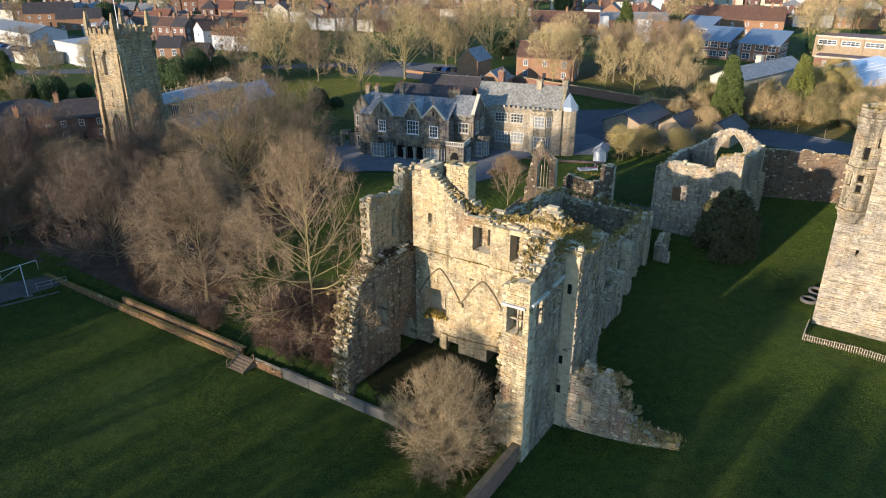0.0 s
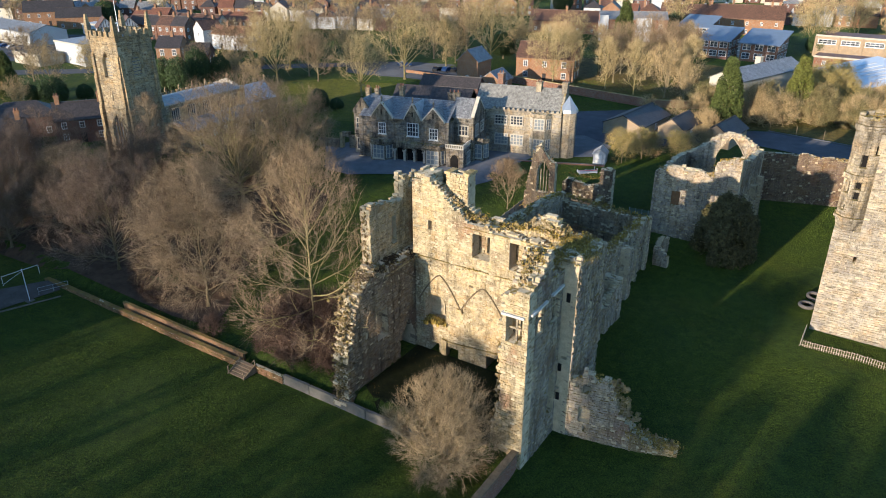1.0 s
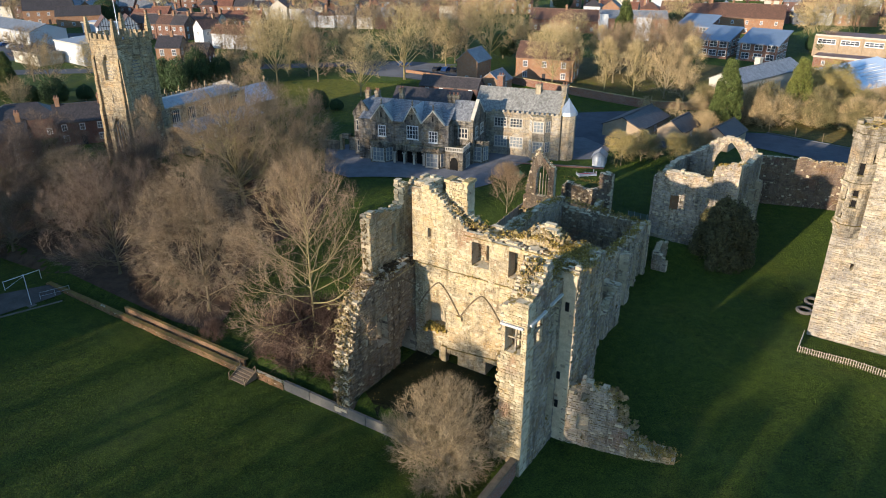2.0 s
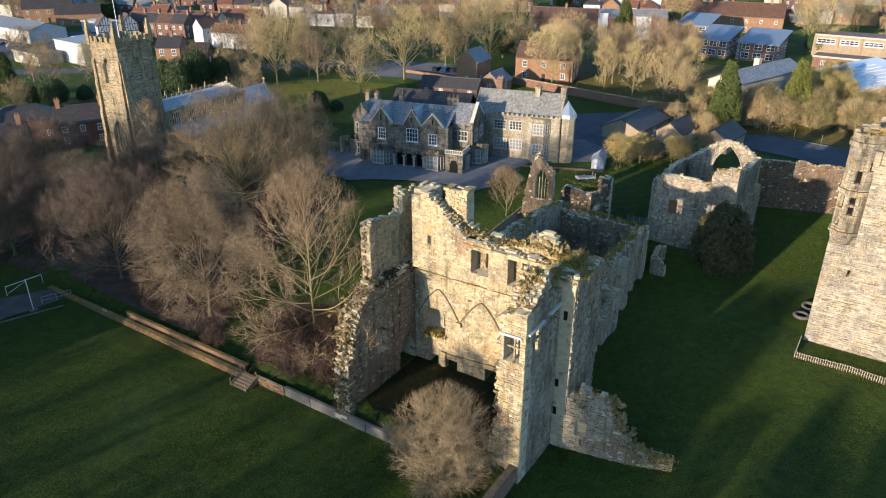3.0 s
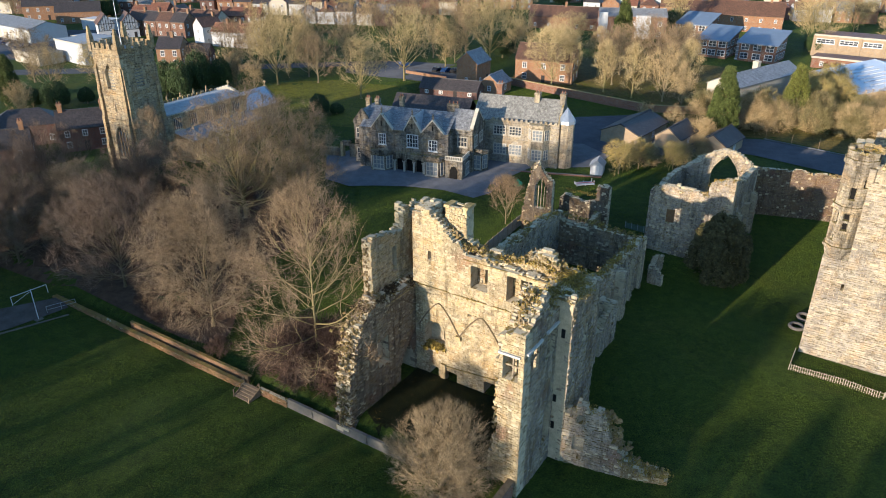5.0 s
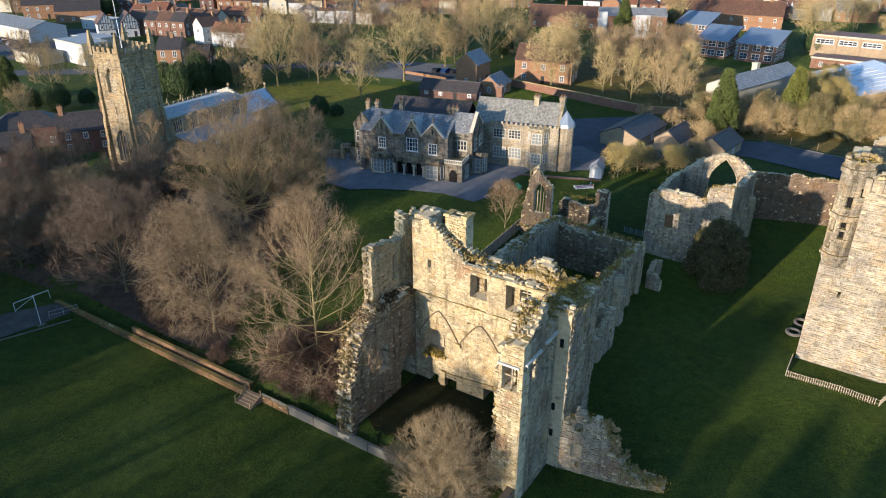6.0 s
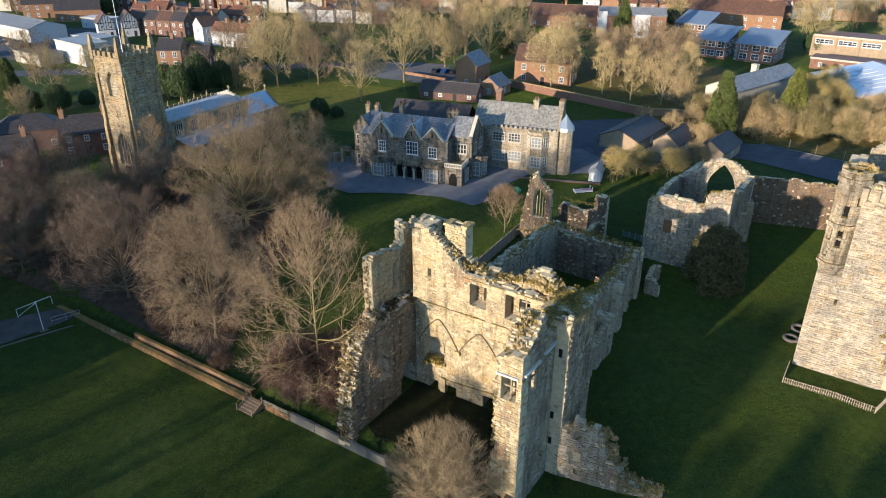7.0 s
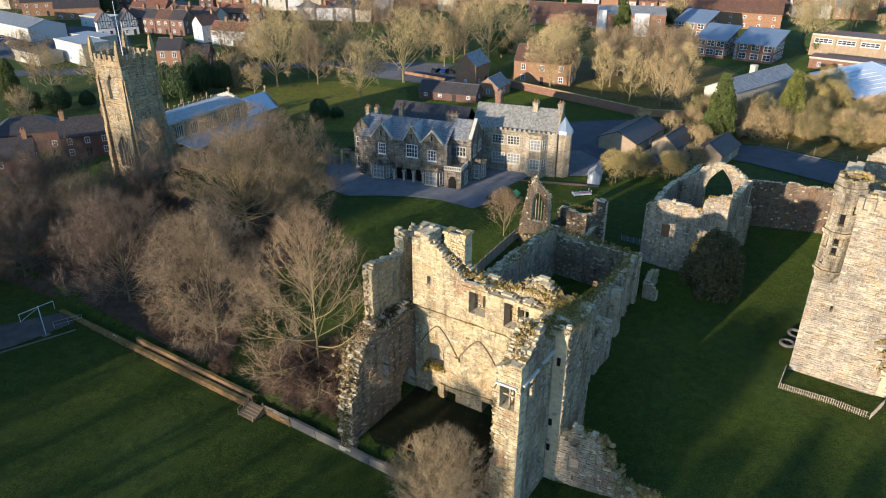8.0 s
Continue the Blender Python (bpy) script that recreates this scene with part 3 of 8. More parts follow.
# ---- low walls along the edge of the field, and steps ----
M_WARM = stone_mat("orange_brown_wall_stone", (0.36, 0.225, 0.115), (0.28, 0.165, 0.08), (0.14, 0.085, 0.045), red=0.6)
fw = thing("field_wall", CASTLE, (-35, -1.5, 0), "long low stone and brick wall with pale coping along the field", "wall", kind="structure")
masonry(fw, "x", -72.5, -34.5, -2.1, -1.6, -0.9, line([(-72.5, -0.1), (-60, 0.02), (-32, 0.12)]), course=0.16, length=(0.25, 0.5), rough=0.06, mat=M_WARM, seed=21, name="front_wall", layer=0.25)
masonry(fw, "x", -31.9, -27.6, -1.75, -1.25, -0.9, line([(-32, 0.25), (-20, 0.3)]), course=0.16, length=(0.25, 0.5), rough=0.08, mat=M_WARM, seed=22, name="front_wall", layer=0.25)
g = Geo()
for i, s in enumerate(np.arange(-72.3, -34.9, 0.95)):
    z = float(np.interp(s, [-72.5, -60, -32], [-0.06, 0.06, 0.16]))
    g.box(s, s + 0.93, -2.15, -1.55, z - 0.02, z + 0.07, jit=0.02)
part("coping", g, M_WARM, fw, "pale worn coping slabs")
rear = Geo()
rear.box(-56, -34.2, -1.15, -0.85, -0.4, 0.66)
part("rear_wall", rear, M_BRICKW, fw, "orange brick wall standing behind the coping")
g = Geo()
for s in np.arange(-56, -34.4, 0.6):
    g.box(s, s + 0.59, -1.2, -0.8, 0.66, 0.74, jit=0.012)
part("brick_coping", g, M_WARM, fw)
for a, b in ((-27.5, -23.9), (-23.8, -20.1), (-20.0, -16.4), (-16.3, -12.6), (-12.5, -8.6), (-8.5, -4.6)):
    part("concrete_panel", Geo().box(a, b, -1.68, -1.36, -0.8, 0.55, jit=0.03), M_CONC, fw, "thin pale concrete wall panel")

bw = thing("brick_boundary_wall", CASTLE, (-0.6, -14, 0), "red brick wall with dark coping running from the tower corner", "wall", kind="structure")
part("wall_body", Geo().box(-0.85, -0.35, -34, -0.1, -1.0, 1.5), M_BRICK, bw)
g = Geo()
for s in np.arange(-34, -0.4, 0.62):
    g.box(-0.95, -0.25, s, s + 0.6, 1.5, 1.62, jit=0.015)
part("coping", g, M_SCAR, bw, "dark mossy coping stones")

st = thing("wooden_steps", CASTLE @ pose(-1.6, 0.2, -0.6), (-31.2, -2.4, 0), "timber steps with rails over the low field wall", "steps")
for i in range(5):
    part("tread", Geo().box(-32.4, -30.1, -3.7 + i * 0.36, -3.3 + i * 0.36, 0.05 + i * 0.17, 0.12 + i * 0.17), M_WOOD, st)
    part("riser", Geo().box(-32.36, -30.14, -3.36 + i * 0.36, -3.32 + i * 0.36, -0.1, 0.05 + (i + 0.4) * 0.17), M_WOOD, st)
for x in (-32.45, -30.05):
    part("stringer", Geo().profile_x([(-3.8, -0.1), (-1.8, -0.1), (-1.8, 0.95), (-2.1, 0.95), (-3.8, 0.15)], x - 0.04, x + 0.04), M_WOOD, st)
    for y, z in ((-3.7, 0.1), (-2.0, 0.8)):
        part("post", Geo().box(x - 0.045, x + 0.045, y - 0.045, y + 0.045, -0.2, z + 0.85), M_WOOD, st)
    part("handrail", Geo().tube([(x, -3.7, 0.92), (x, -2.0, 1.62)], 0.04, 5), M_WOOD, st)

gp = thing("steel_post_with_crossbar", pose(-54.2, 81.8, lie(-54.2, 81.8), 0, 0, 52), (0, 0, 0), "white painted steel post carrying a long crossbar", "goal post")
part("post", Geo().tube([(0, 0, -0.1), (0, 0, 4.6)], 0.05, 8), M_WPAINT, gp)
part("crossbar", Geo().tube([(-2.5, 0, 4.45), (2.0, 0, 4.45)], 0.04, 8), M_WPAINT, gp)
for x in (-2.5, 2.0):
    part("drop_bar", Geo().tube([(x, 0, 4.45), (x, 0, 3.2)], 0.03, 6), M_WPAINT, gp)
part("brace", Geo().tube([(-2.4, 0, 3.4), (-0.05, 0, 4.3)], 0.025, 5), M_WPAINT, gp)
part("foot", Geo().box(-0.5, 0.5, -0.5, 0.5, -0.1, 0.06), M_CONC, gp)
kb = thing("path_edging", pose(-53.9, 81.3, -0.6, 0, 0, 36), (0, 0, 0), "low grey concrete edging along the paved path", "kerb", kind="structure")
for x in np.arange(-24, 3.4, 0.92):
    part("edging_stone", Geo().box(x, x + 0.9, -0.7, -0.5, -0.2, 0.16, jit=0.015), M_CONC, kb)
pr = thing("path_guard_rail", pose(-52.2, 84.2, lie(-52.2, 84.2), 0, 0, 36), (0, 0, 0), "thin grey steel guard rail beside the paved path", "rail")
for x in (-1.8, 0.0, 1.8):
    part("post", Geo().tube([(x, 0, -0.1), (x, 0, 1.1)], 0.035, 6), M_METAL, pr)
for z in (0.55, 1.08):
    part("rail", Geo().tube([(-1.8, 0, z), (1.8, 0, z)], 0.028, 6), M_METAL, pr)


# ---- kerb and wire fence on the far side of the road ----
kerb = thing("kerb", Matrix(), (84, 136.3, lie(84, 136.3)), "pale concrete kerb along the asphalt road", "kerb", kind="structure")
wf = thing("wire_fence", Matrix(), (84, 137.5, lie(84, 137.5)), "wire fence on thin posts beside the road", "fence")
way = [(70, 149.3), (84, 136.3), (100, 124.4), (140, 112.5)]
for (xa, ya), (xb, yb) in zip(way[:-1], way[1:]):
    n = int(math.hypot(xb - xa, yb - ya) / 2.4)
    for i in range(n):
        p, e = ((xa + (xb - xa) * k / n, ya + (yb - ya) * k / n) for k in (i, i + 0.97))
        za, zb = lie(*p) + 0.16, lie(*e) + 0.16
        part("kerbstone", Geo().add([(p[0], p[1], za), (e[0], e[1], zb), (e[0] + 0.2, e[1] + 0.25, zb), (p[0] + 0.2, p[1] + 0.25, za), (p[0], p[1], za + 0.16), (e[0], e[1], zb + 0.16), (e[0] + 0.2, e[1] + 0.25, zb + 0.16), (p[0] + 0.2, p[1] + 0.25, za + 0.16)],
                                        [(3, 2, 1, 0), (4, 5, 6, 7), (0, 1, 5, 4), (2, 3, 7, 6), (0, 4, 7, 3), (1, 2, 6, 5)]), M_GRAVEL, kerb)
        q2 = (p[0] + 0.9, p[1] + 1.0)
        if i % 2 == 0:
            part("post", Geo().tube([(*q2, lie(*q2)), (*q2, lie(*q2) + 2.0)], 0.05, 6), M_WOOD, wf)
    for h in (0.5, 1.2, 1.9):
        part("wire", Geo().tube([(xa + 0.9, ya + 1.0, lie(xa, ya) + h), (xb + 0.9, yb + 1.0, lie(xb, yb) + h)], 0.012, 4), M_TIMBER, wf)


# ---- grass blades that catch the low sun ----
def blades(count, x0, x1, y0, y1, keep, seed, size):
    r = np.random.default_rng(seed)
    x, y = r.uniform(x0, x1, count), r.uniform(y0, y1, count)
    ok = keep(x, y)
    x, y = x[ok], y[ok]
    n = len(x)
    clump = np.array([noise.noise((a * 0.5, b * 0.5, 7)) for a, b in zip(x, y)])
    s = r.uniform(*size, n) * (1 + 0.3 * clump)
    z = land(x, y) + 0.02
    a = r.uniform(0, math.tau, n)
    lean = r.normal(0, 0.6, (n, 2))
    w = np.stack([np.cos(a), np.sin(a), np.zeros(n)], 1) * (s * 0.9)[:, None]
    c = np.stack([x, y, z], 1)
    tip = c + np.stack([lean[:, 0] * s, lean[:, 1] * s, s], 1)
    v = np.stack([c - w, c + w, tip], 1).reshape(-1, 3)
    f = np.arange(3 * n).reshape(-1, 3)
    me = bpy.data.meshes.new("grass")
    me.vertices.add(len(v))
    me.vertices.foreach_set("co", v.astype(np.float32).ravel())
    me.loops.add(f.size)
    me.loops.foreach_set("vertex_index", f.astype(np.int32).ravel())
    me.polygons.add(n)
    me.polygons.foreach_set("loop_start", np.arange(n, dtype=np.int32) * 3)
    me.materials.append(M_BLADE)
    me.update(calc_edges=True)
    return tagged(new("grass", me), "short tufted winter grass over field and green", "grass", kind="stuff")


def open_grass(x, y):
    X = (x - 6.94) * 0.8387 - (y - 49.6) * 0.5446
    Y = (x - 6.94) * 0.5446 + (y - 49.6) * 0.8387
    wall = (np.abs(Y + 1.0) < 1.3) & (X < -2)
    tower = (X > -22) & (X < 1.6) & (Y > -0.8) & (Y < 13.5) & ~((X > -18) & (X < -2.6) & (Y < 10.2))
    hall = (X > -17.5) & (X < -3.3) & (Y > 43) & (Y < 44.8)
    great = (X > 18) & (Y > 37.5) & (Y < 51.2)
    chapel = (X > -7) & (X < 6.5) & (Y > 53.8)
    path = (x < -44) & (y > 58 + (x + 90) * 0.72) & (x < -50)
    wood = (x < -27) & (Y > 0)
    drive = (y > 114) & (y < 152) & (x > -26) & (x < 36) & (y > 122 - 0.28 * (x + 17)) & ~((x > 13) & (y < 128))
    road = (x > 28) & (y > 136 - np.maximum(0, x - 62) * 0.75) & (y < 165)
    return ~(drive | road | wall | tower | hall | great | chapel | path | wood)


# rough grass brightened in colour to stand in for low sun on the lawn
M_ROUGH = grass_mat("sun_brightened_rough_grass", (0.085, 0.095, 0.014), (0.115, 0.115, 0.018), (0.135, 0.120, 0.028))
sheet("rough_lawn", [(-46, 168), (-20, 160), (-8, 175), (-10, 198), (-30, 210), (-58, 204), (-64, 190)], M_ROUGH, 0.05, "rough yellowish grass under the parkland trees, with sunlight put into its colour", "lawn", 4)
M_BRAMB = grass_mat("dead_grass_and_brambles", (0.105, 0.080, 0.026), (0.130, 0.100, 0.036), (0.090, 0.085, 0.020))
sheet("scrub_ground", [(20, 206), (50, 176), (58, 172), (70, 168), (84, 172), (92, 190), (90, 225), (60, 245), (25, 235)], M_BRAMB, 0.05, "brown dead grass and brambles under the trees", "scrub", 5)
sheet("scrub_ground", [(50, 171), (53, 161), (47, 152), (58, 153), (72, 150), (86, 137), (101, 125.5), (140, 114), (150, 150), (120, 170), (96, 166), (70, 166), (58, 170)], M_BRAMB, 0.05, "brown dead grass and brambles by the road", "scrub", 5)
sheet("yard", [(28, 158), (27, 138), (31.5, 139), (41, 146), (52, 160), (46, 169), (31, 167)], M_ASPH, 0.10, "grey asphalt yard beside the manor wing", "yard", 4)
blades(700000, -62, 62, 22, 100, open_grass, 5, (0.028, 0.06))
blades(260000, -60, 75, 100, 205, open_grass, 6, (0.05, 0.10))

# ---- ruined kitchen tower ----
kt = thing("castle_tower", CASTLE, (-10, 6, 0.5), "roofless ruined stone tower with broken walls and moss on top", "castle ruin")
# long back wall: lower, thick; upper set back; rear skin carries a chimney stub
low_holes = [(-17.4, -14.7, 4.9, 8.1, "round", 9, 12.2), (-15.7, -14.85, 5.3, 7.5, "flat", 12, 14), (-16.7, -15.55, -0.5, 2.2, "flat", 9, 13), (-14.9, -13.1, -0.5, 2.2, "flat", 9, 12.6),
             (-9.6, -8.1, -0.5, 2.6, "flat", 9, 13)]
up_holes = [(-11.6, -9.6, 13.6, 16.3, "flat", 10, 12.1), (-10.7, -9.7, 13.8, 16.0, "flat", 12, 14), (-7.4, -4.6, 13.4, 16.3, "flat", 10, 12.1), (-6.5, -4.7, 13.6, 16.0, "flat", 12, 14),
            (-16.95, -16.5, 15.4, 16.6, "flat", 10, 11.6), (-20.4, -19.0, 12.4, 20.0, "flat", 11.9, 12.8)]
nl = masonry(kt, "x", -21.6, -1.4, 10.5, 13.3, -0.3, line([(-22, 12.2), (0, 12.4)]), low_holes, rough=0.12, seed=1, name="back_wall", proud=0.022, inset=0.012, course=0.24, gaps=0.03)
masonry(kt, "x", -18.9, -2.2, 10.56, 12.0, 12.2, line([(-19, 21.0), (-16.6, 20.8), (-14.6, 19.3), (-12.3, 17.2), (-9, 16.9), (-5.7, 16.7), (-2, 16.8)]), up_holes, rough=0.35, seed=2, name="upper_wall", layer=0.45, proud=0.022, inset=0.012, course=0.24, gaps=0.03)
masonry(kt, "x", -18.9, -1.0, 12.0, 13.3, 12.3, line([(-18.9, 21.0), (-17.2, 21.2), (-16.2, 18.9), (-15.7, 18.6), (-12.9, 18.2), (-11, 17.1), (-9, 16.9), (-6.8, 17.2), (-5, 18.5), (-3.4, 18.7), (-2.2, 17.4), (0, 17.3)]), up_holes, rough=0.5, seed=3, name="rear_skin", layer=0.65)
ch = masonry(kt, "x", -15.6, -13.0, 11.9, 13.35, 16.5, line([(-16, 21.5), (-13, 21.8)]), [(-15.1, -13.5, 20.9, 23, "flat", 12.3, 12.9)], rough=0.08, seed=4, name="chimney", layer=0.4)
part("chimney_cap", Geo().box(-15.75, -15.05, 11.8, 13.45, 21.45, 21.7, jit=0.04).box(-13.55, -12.85, 11.8, 13.45, 21.6, 21.85, jit=0.04), M_STONE, kt)
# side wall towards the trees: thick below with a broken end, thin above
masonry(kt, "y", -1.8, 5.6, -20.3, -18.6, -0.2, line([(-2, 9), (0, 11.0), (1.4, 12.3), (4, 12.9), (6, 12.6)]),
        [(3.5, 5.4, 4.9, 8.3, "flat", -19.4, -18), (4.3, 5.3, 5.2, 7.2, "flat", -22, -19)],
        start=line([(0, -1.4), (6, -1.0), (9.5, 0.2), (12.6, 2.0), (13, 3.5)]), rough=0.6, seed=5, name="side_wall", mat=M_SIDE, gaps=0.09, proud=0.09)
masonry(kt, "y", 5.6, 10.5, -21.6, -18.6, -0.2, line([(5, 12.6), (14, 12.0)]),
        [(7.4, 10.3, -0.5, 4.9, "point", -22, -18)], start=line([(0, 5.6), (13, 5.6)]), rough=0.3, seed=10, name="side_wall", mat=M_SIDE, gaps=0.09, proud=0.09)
masonry(kt, "x", -21.7, -17.2, 14.5, 15.4, 11.5, line([(-22, 19.2), (-20.9, 19.8), (-20.6, 20.5), (-17.2, 20.3)]), rough=0.35, seed=68, name="stair_rear_wall", layer=0.45)
masonry(kt, "y", 13.3, 14.5, -18.9, -17.6, 11.5, line([(13, 20.8), (15, 21.0)]), rough=0.3, seed=69, name="stair_side_wall", layer=0.6)
part("stair_floor", Geo().box(-20.55, -18.9, 11.0, 14.5, 11.4, 12.0), M_SCAR, kt)
masonry(kt, "y", 5.5, 14.5, -21.75, -20.55, 12.1, line([(5.4, 18.5), (6.6, 18.7), (9, 18.0), (11.2, 18.2), (11.4, 20.5), (12, 20.7), (12.4, 18.8), (13.3, 19.0), (14.5, 20.0)]),
        [(9.0, 9.9, 13.4, 16.6, "flat", -21, -20.3)], rough=0.3, seed=6, name="side_wall_upper", layer=0.6)
# corner pier and outer long wall
masonry(kt, "x", -3.2, -0.02, 0.0, 1.4, -1.2, line([(-3.3, 15), (-2.4, 16.9), (0, 17.4)]),
        [(-2.05, -0.55, 12.5, 15.0, "flat")], start=line([(-1, -3.25), (3.5, -2.85), (7, -2.5), (10.6, -2.55), (12.2, -2.5), (17, -2.4)]), rough=0.22, seed=7, name="corner_pier", proud=0.045, inset=0.035, singles=(-3.3, 0, 0.5, 13, 150))
# the outer side is given duller stone to deepen its shade
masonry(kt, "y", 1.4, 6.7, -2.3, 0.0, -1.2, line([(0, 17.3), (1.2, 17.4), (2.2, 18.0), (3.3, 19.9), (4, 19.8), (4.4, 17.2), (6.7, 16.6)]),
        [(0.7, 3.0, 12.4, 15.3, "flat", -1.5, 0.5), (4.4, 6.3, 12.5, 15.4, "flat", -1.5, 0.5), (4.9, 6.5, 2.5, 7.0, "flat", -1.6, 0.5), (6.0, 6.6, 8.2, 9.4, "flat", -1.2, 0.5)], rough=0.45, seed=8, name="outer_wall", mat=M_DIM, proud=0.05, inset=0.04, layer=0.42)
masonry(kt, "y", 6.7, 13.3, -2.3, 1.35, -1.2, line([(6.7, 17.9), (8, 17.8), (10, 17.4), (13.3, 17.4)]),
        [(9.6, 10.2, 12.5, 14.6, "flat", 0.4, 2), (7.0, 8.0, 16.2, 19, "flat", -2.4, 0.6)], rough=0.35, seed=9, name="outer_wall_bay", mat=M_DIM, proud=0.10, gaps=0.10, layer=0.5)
g = Geo()
g.box(0.40, 0.76, 6.62, 6.69, 13.9, 14.8)
part("slit_window", g, M_DARK, kt)
for z in (3.4, 6.6):
    part("slit_window", Geo().box(0.08, 0.42, 6.62, 6.69, z, z + 0.8), M_DARK, kt)
# string courses, window heads, vault scars
def strip(parent, pts, w, h, mat, name="string_course", jit=0.03):
    for (x0, y0, z0), (x1, y1, z1) in zip(pts[:-1], pts[1:]):
        a, b = Vector((x0, y0, z0)), Vector((x1, y1, z1))
        k = max(1, int((b - a).length / 0.7))
        for i in range(k):
            p, r2 = a.lerp(b, i / k), a.lerp(b, (i + 0.96) / k)
            part(name, Geo().tube([p, r2], [w * random.uniform(0.8, 1.15), w * random.uniform(0.8, 1.15)], 6), mat, parent)


for a, b in ((-18.5, -14.2), (-13.6, -9.6), (-8.8, -6.9), (-5.6, -4.2)):
    strip(kt, [(a, 10.45, 12.3), (b, 10.45, 12.32)], 0.085, 0.2, M_STONE)
strip(kt, [(-14.6, 10.42, 2.75), (-8.2, 10.42, 3.35)], 0.10, 0.2, M_STONE)
strip(kt, [(-18.55, 5.0, 11.8), (-18.55, 10.4, 12.0)], 0.12, 0.2, M_STONE)
strip(kt, [(-12.5, 10.52, 16.72), (-7.4, 10.52, 16.7)], 0.085, 0.2, M_STONE)
strip(kt, [(-6.2, 10.52, 16.7), (-2.6, 10.52, 16.68)], 0.085, 0.2, M_STONE)


def arc(x0, x1, z0, zt, y, lean=1.5, n=12, side=0):
    c, w = (x0 + x1) / 2, (x1 - x0) / 2
    us = np.linspace(-1, 1, 2 * n + 1) if side == 0 else (np.linspace(-1, 0, n + 1) if side < 0 else np.linspace(0, 1, n + 1))
    return [(c + w * u, y, z0 + (zt - z0) * (1 - abs(u) ** lean)) for u in us]


strip(kt, arc(-18.1, -12.85, 7.2, 10.6, 10.45, 1.4), 0.085, 0.2, M_SCAR, "vault_rib")
strip(kt, arc(-12.85, -7.5, 7.2, 10.5, 10.45, 1.4), 0.085, 0.2, M_SCAR, "vault_rib")
strip(kt, [(-18.52, 10.3, 9.6), (-18.52, 8.2, 11.2), (-18.52, 5.5, 12.0)], 0.11, 0.2, M_SCAR, "vault_rib")
part("corbel", Geo().box(-13.15, -12.55, 10.2, 10.6, 6.9, 7.4, jit=0.06), M_STONE, kt)
for x0, x1, y0, y1, z in ((-2.45, -0.35, -0.22, 0.3, 15.05), ):
    part("lintel", Geo().box(x0, x1, y0, y1, z, z + 0.2, jit=0.02), M_LIME, kt, "pale stone lintel")
for y0, y1, z in ((0.3, 3.2, 15.32), (4.1, 6.5, 15.45)):
    part("hood_mould", Geo().box(-0.1, 0.24, y0, y1, z, z + 0.2, jit=0.02), M_LIME, kt, "pale stone hood mould")
for y0, y1, z0, z1 in ((0.7, 3.0, 12.4, 15.3), (4.4, 6.3, 12.5, 15.4)):
    w = Geo()
    for k in (1 / 3, 2 / 3):
        y = y0 + (y1 - y0) * k
        w.box(-0.42, -0.22, y - 0.07, y + 0.07, z0, z1)
    w.box(-0.42, -0.22, y0, y1, (z0 + z1) / 2 - 0.08, (z0 + z1) / 2 + 0.08)
    part("mullion", w, M_PALE, kt)
part("mullion", Geo().box(-1.36, -1.22, 0.5, 0.66, 12.5, 15.0).box(-2.05, -0.55, 0.5, 0.66, 13.6, 13.75), M_PALE, kt)
for x0, x1, y in ((-10.7, -9.7, 12.4), (-6.5, -4.7, 12.4)):
    g = Geo()
    n = 1 if x1 - x0 < 1.2 else 2
    for k in range(n):
        x = x0 + (x1 - x0) * (k + 1) / (n + 1)
        g.box(x - 0.06, x + 0.06, y, y + 0.15, 13.6, 16.0)
    g.box(x0, x1, y, y + 0.15, 14.8, 14.93)
    part("mullion", g, M_PALE, kt)
part("door_pier", Geo().box(-15.05, -14.45, 10.2, 10.9, -0.2, 3.0, jit=0.05), M_STONE, kt)

# ---- spur wall by the tower ----
SPUR = CASTLE @ pose(1.35, 6.8, 0, 0, 0, 9)
sp = thing("ruined_spur_wall", SPUR, (4, 0.5, 0.5), "broken stone spur wall with mossy low end beside the tower", "ruined wall")
# duller stone here stands in for part of the spur's shade
masonry(sp, "x", 0.0, 5.9, 0.0, 1.25, -1.2, line([(0, 5.6), (0.8, 5.5), (1.2, 6.8), (2.0, 6.8), (2.4, 5.6), (3.4, 6.7), (3.9, 6.2), (4.6, 3.9), (5.9, 2.0)]),
        [(1.0, 2.1, 1.7, 3.1, "flat", -1, 0.7), (1.5, 1.9, 0.5, 1.3, "flat", -1, 0.5), (1.2, 2.0, 4.7, 5.9, "round")], rough=0.3, seed=11, name="wall", mat=M_DIM, gaps=0.08, proud=0.06)
masonry(sp, "x", 5.9, 10.2, -0.1, 1.5, -1.2, line([(5.9, 1.9), (7, 1.3), (9, 1.1), (10.2, 0.8)]), rough=0.2, seed=12, name="low_wall", mat=M_RUBBLE)

# ---- great hall: a walled enclosure behind the tower ----
gh = thing("ruined_hall", CASTLE, (-10, 29, 1.5), "roofless ruined hall with mossy grey stone walls", "castle ruin")
masonry(gh, "y", 13.4, 44.6, -17.4, -16.0, 0.5, line([(13, 9.0), (20, 10.4), (32, 10.4), (38, 10.3), (45, 9.3)]), [(20, 21.5, 4, 8, "point"), (27, 28.5, 4, 8, "point")], rough=0.3, seed=13, name="west_wall", mat=M_GREY, proud=0.12, gaps=0.10)
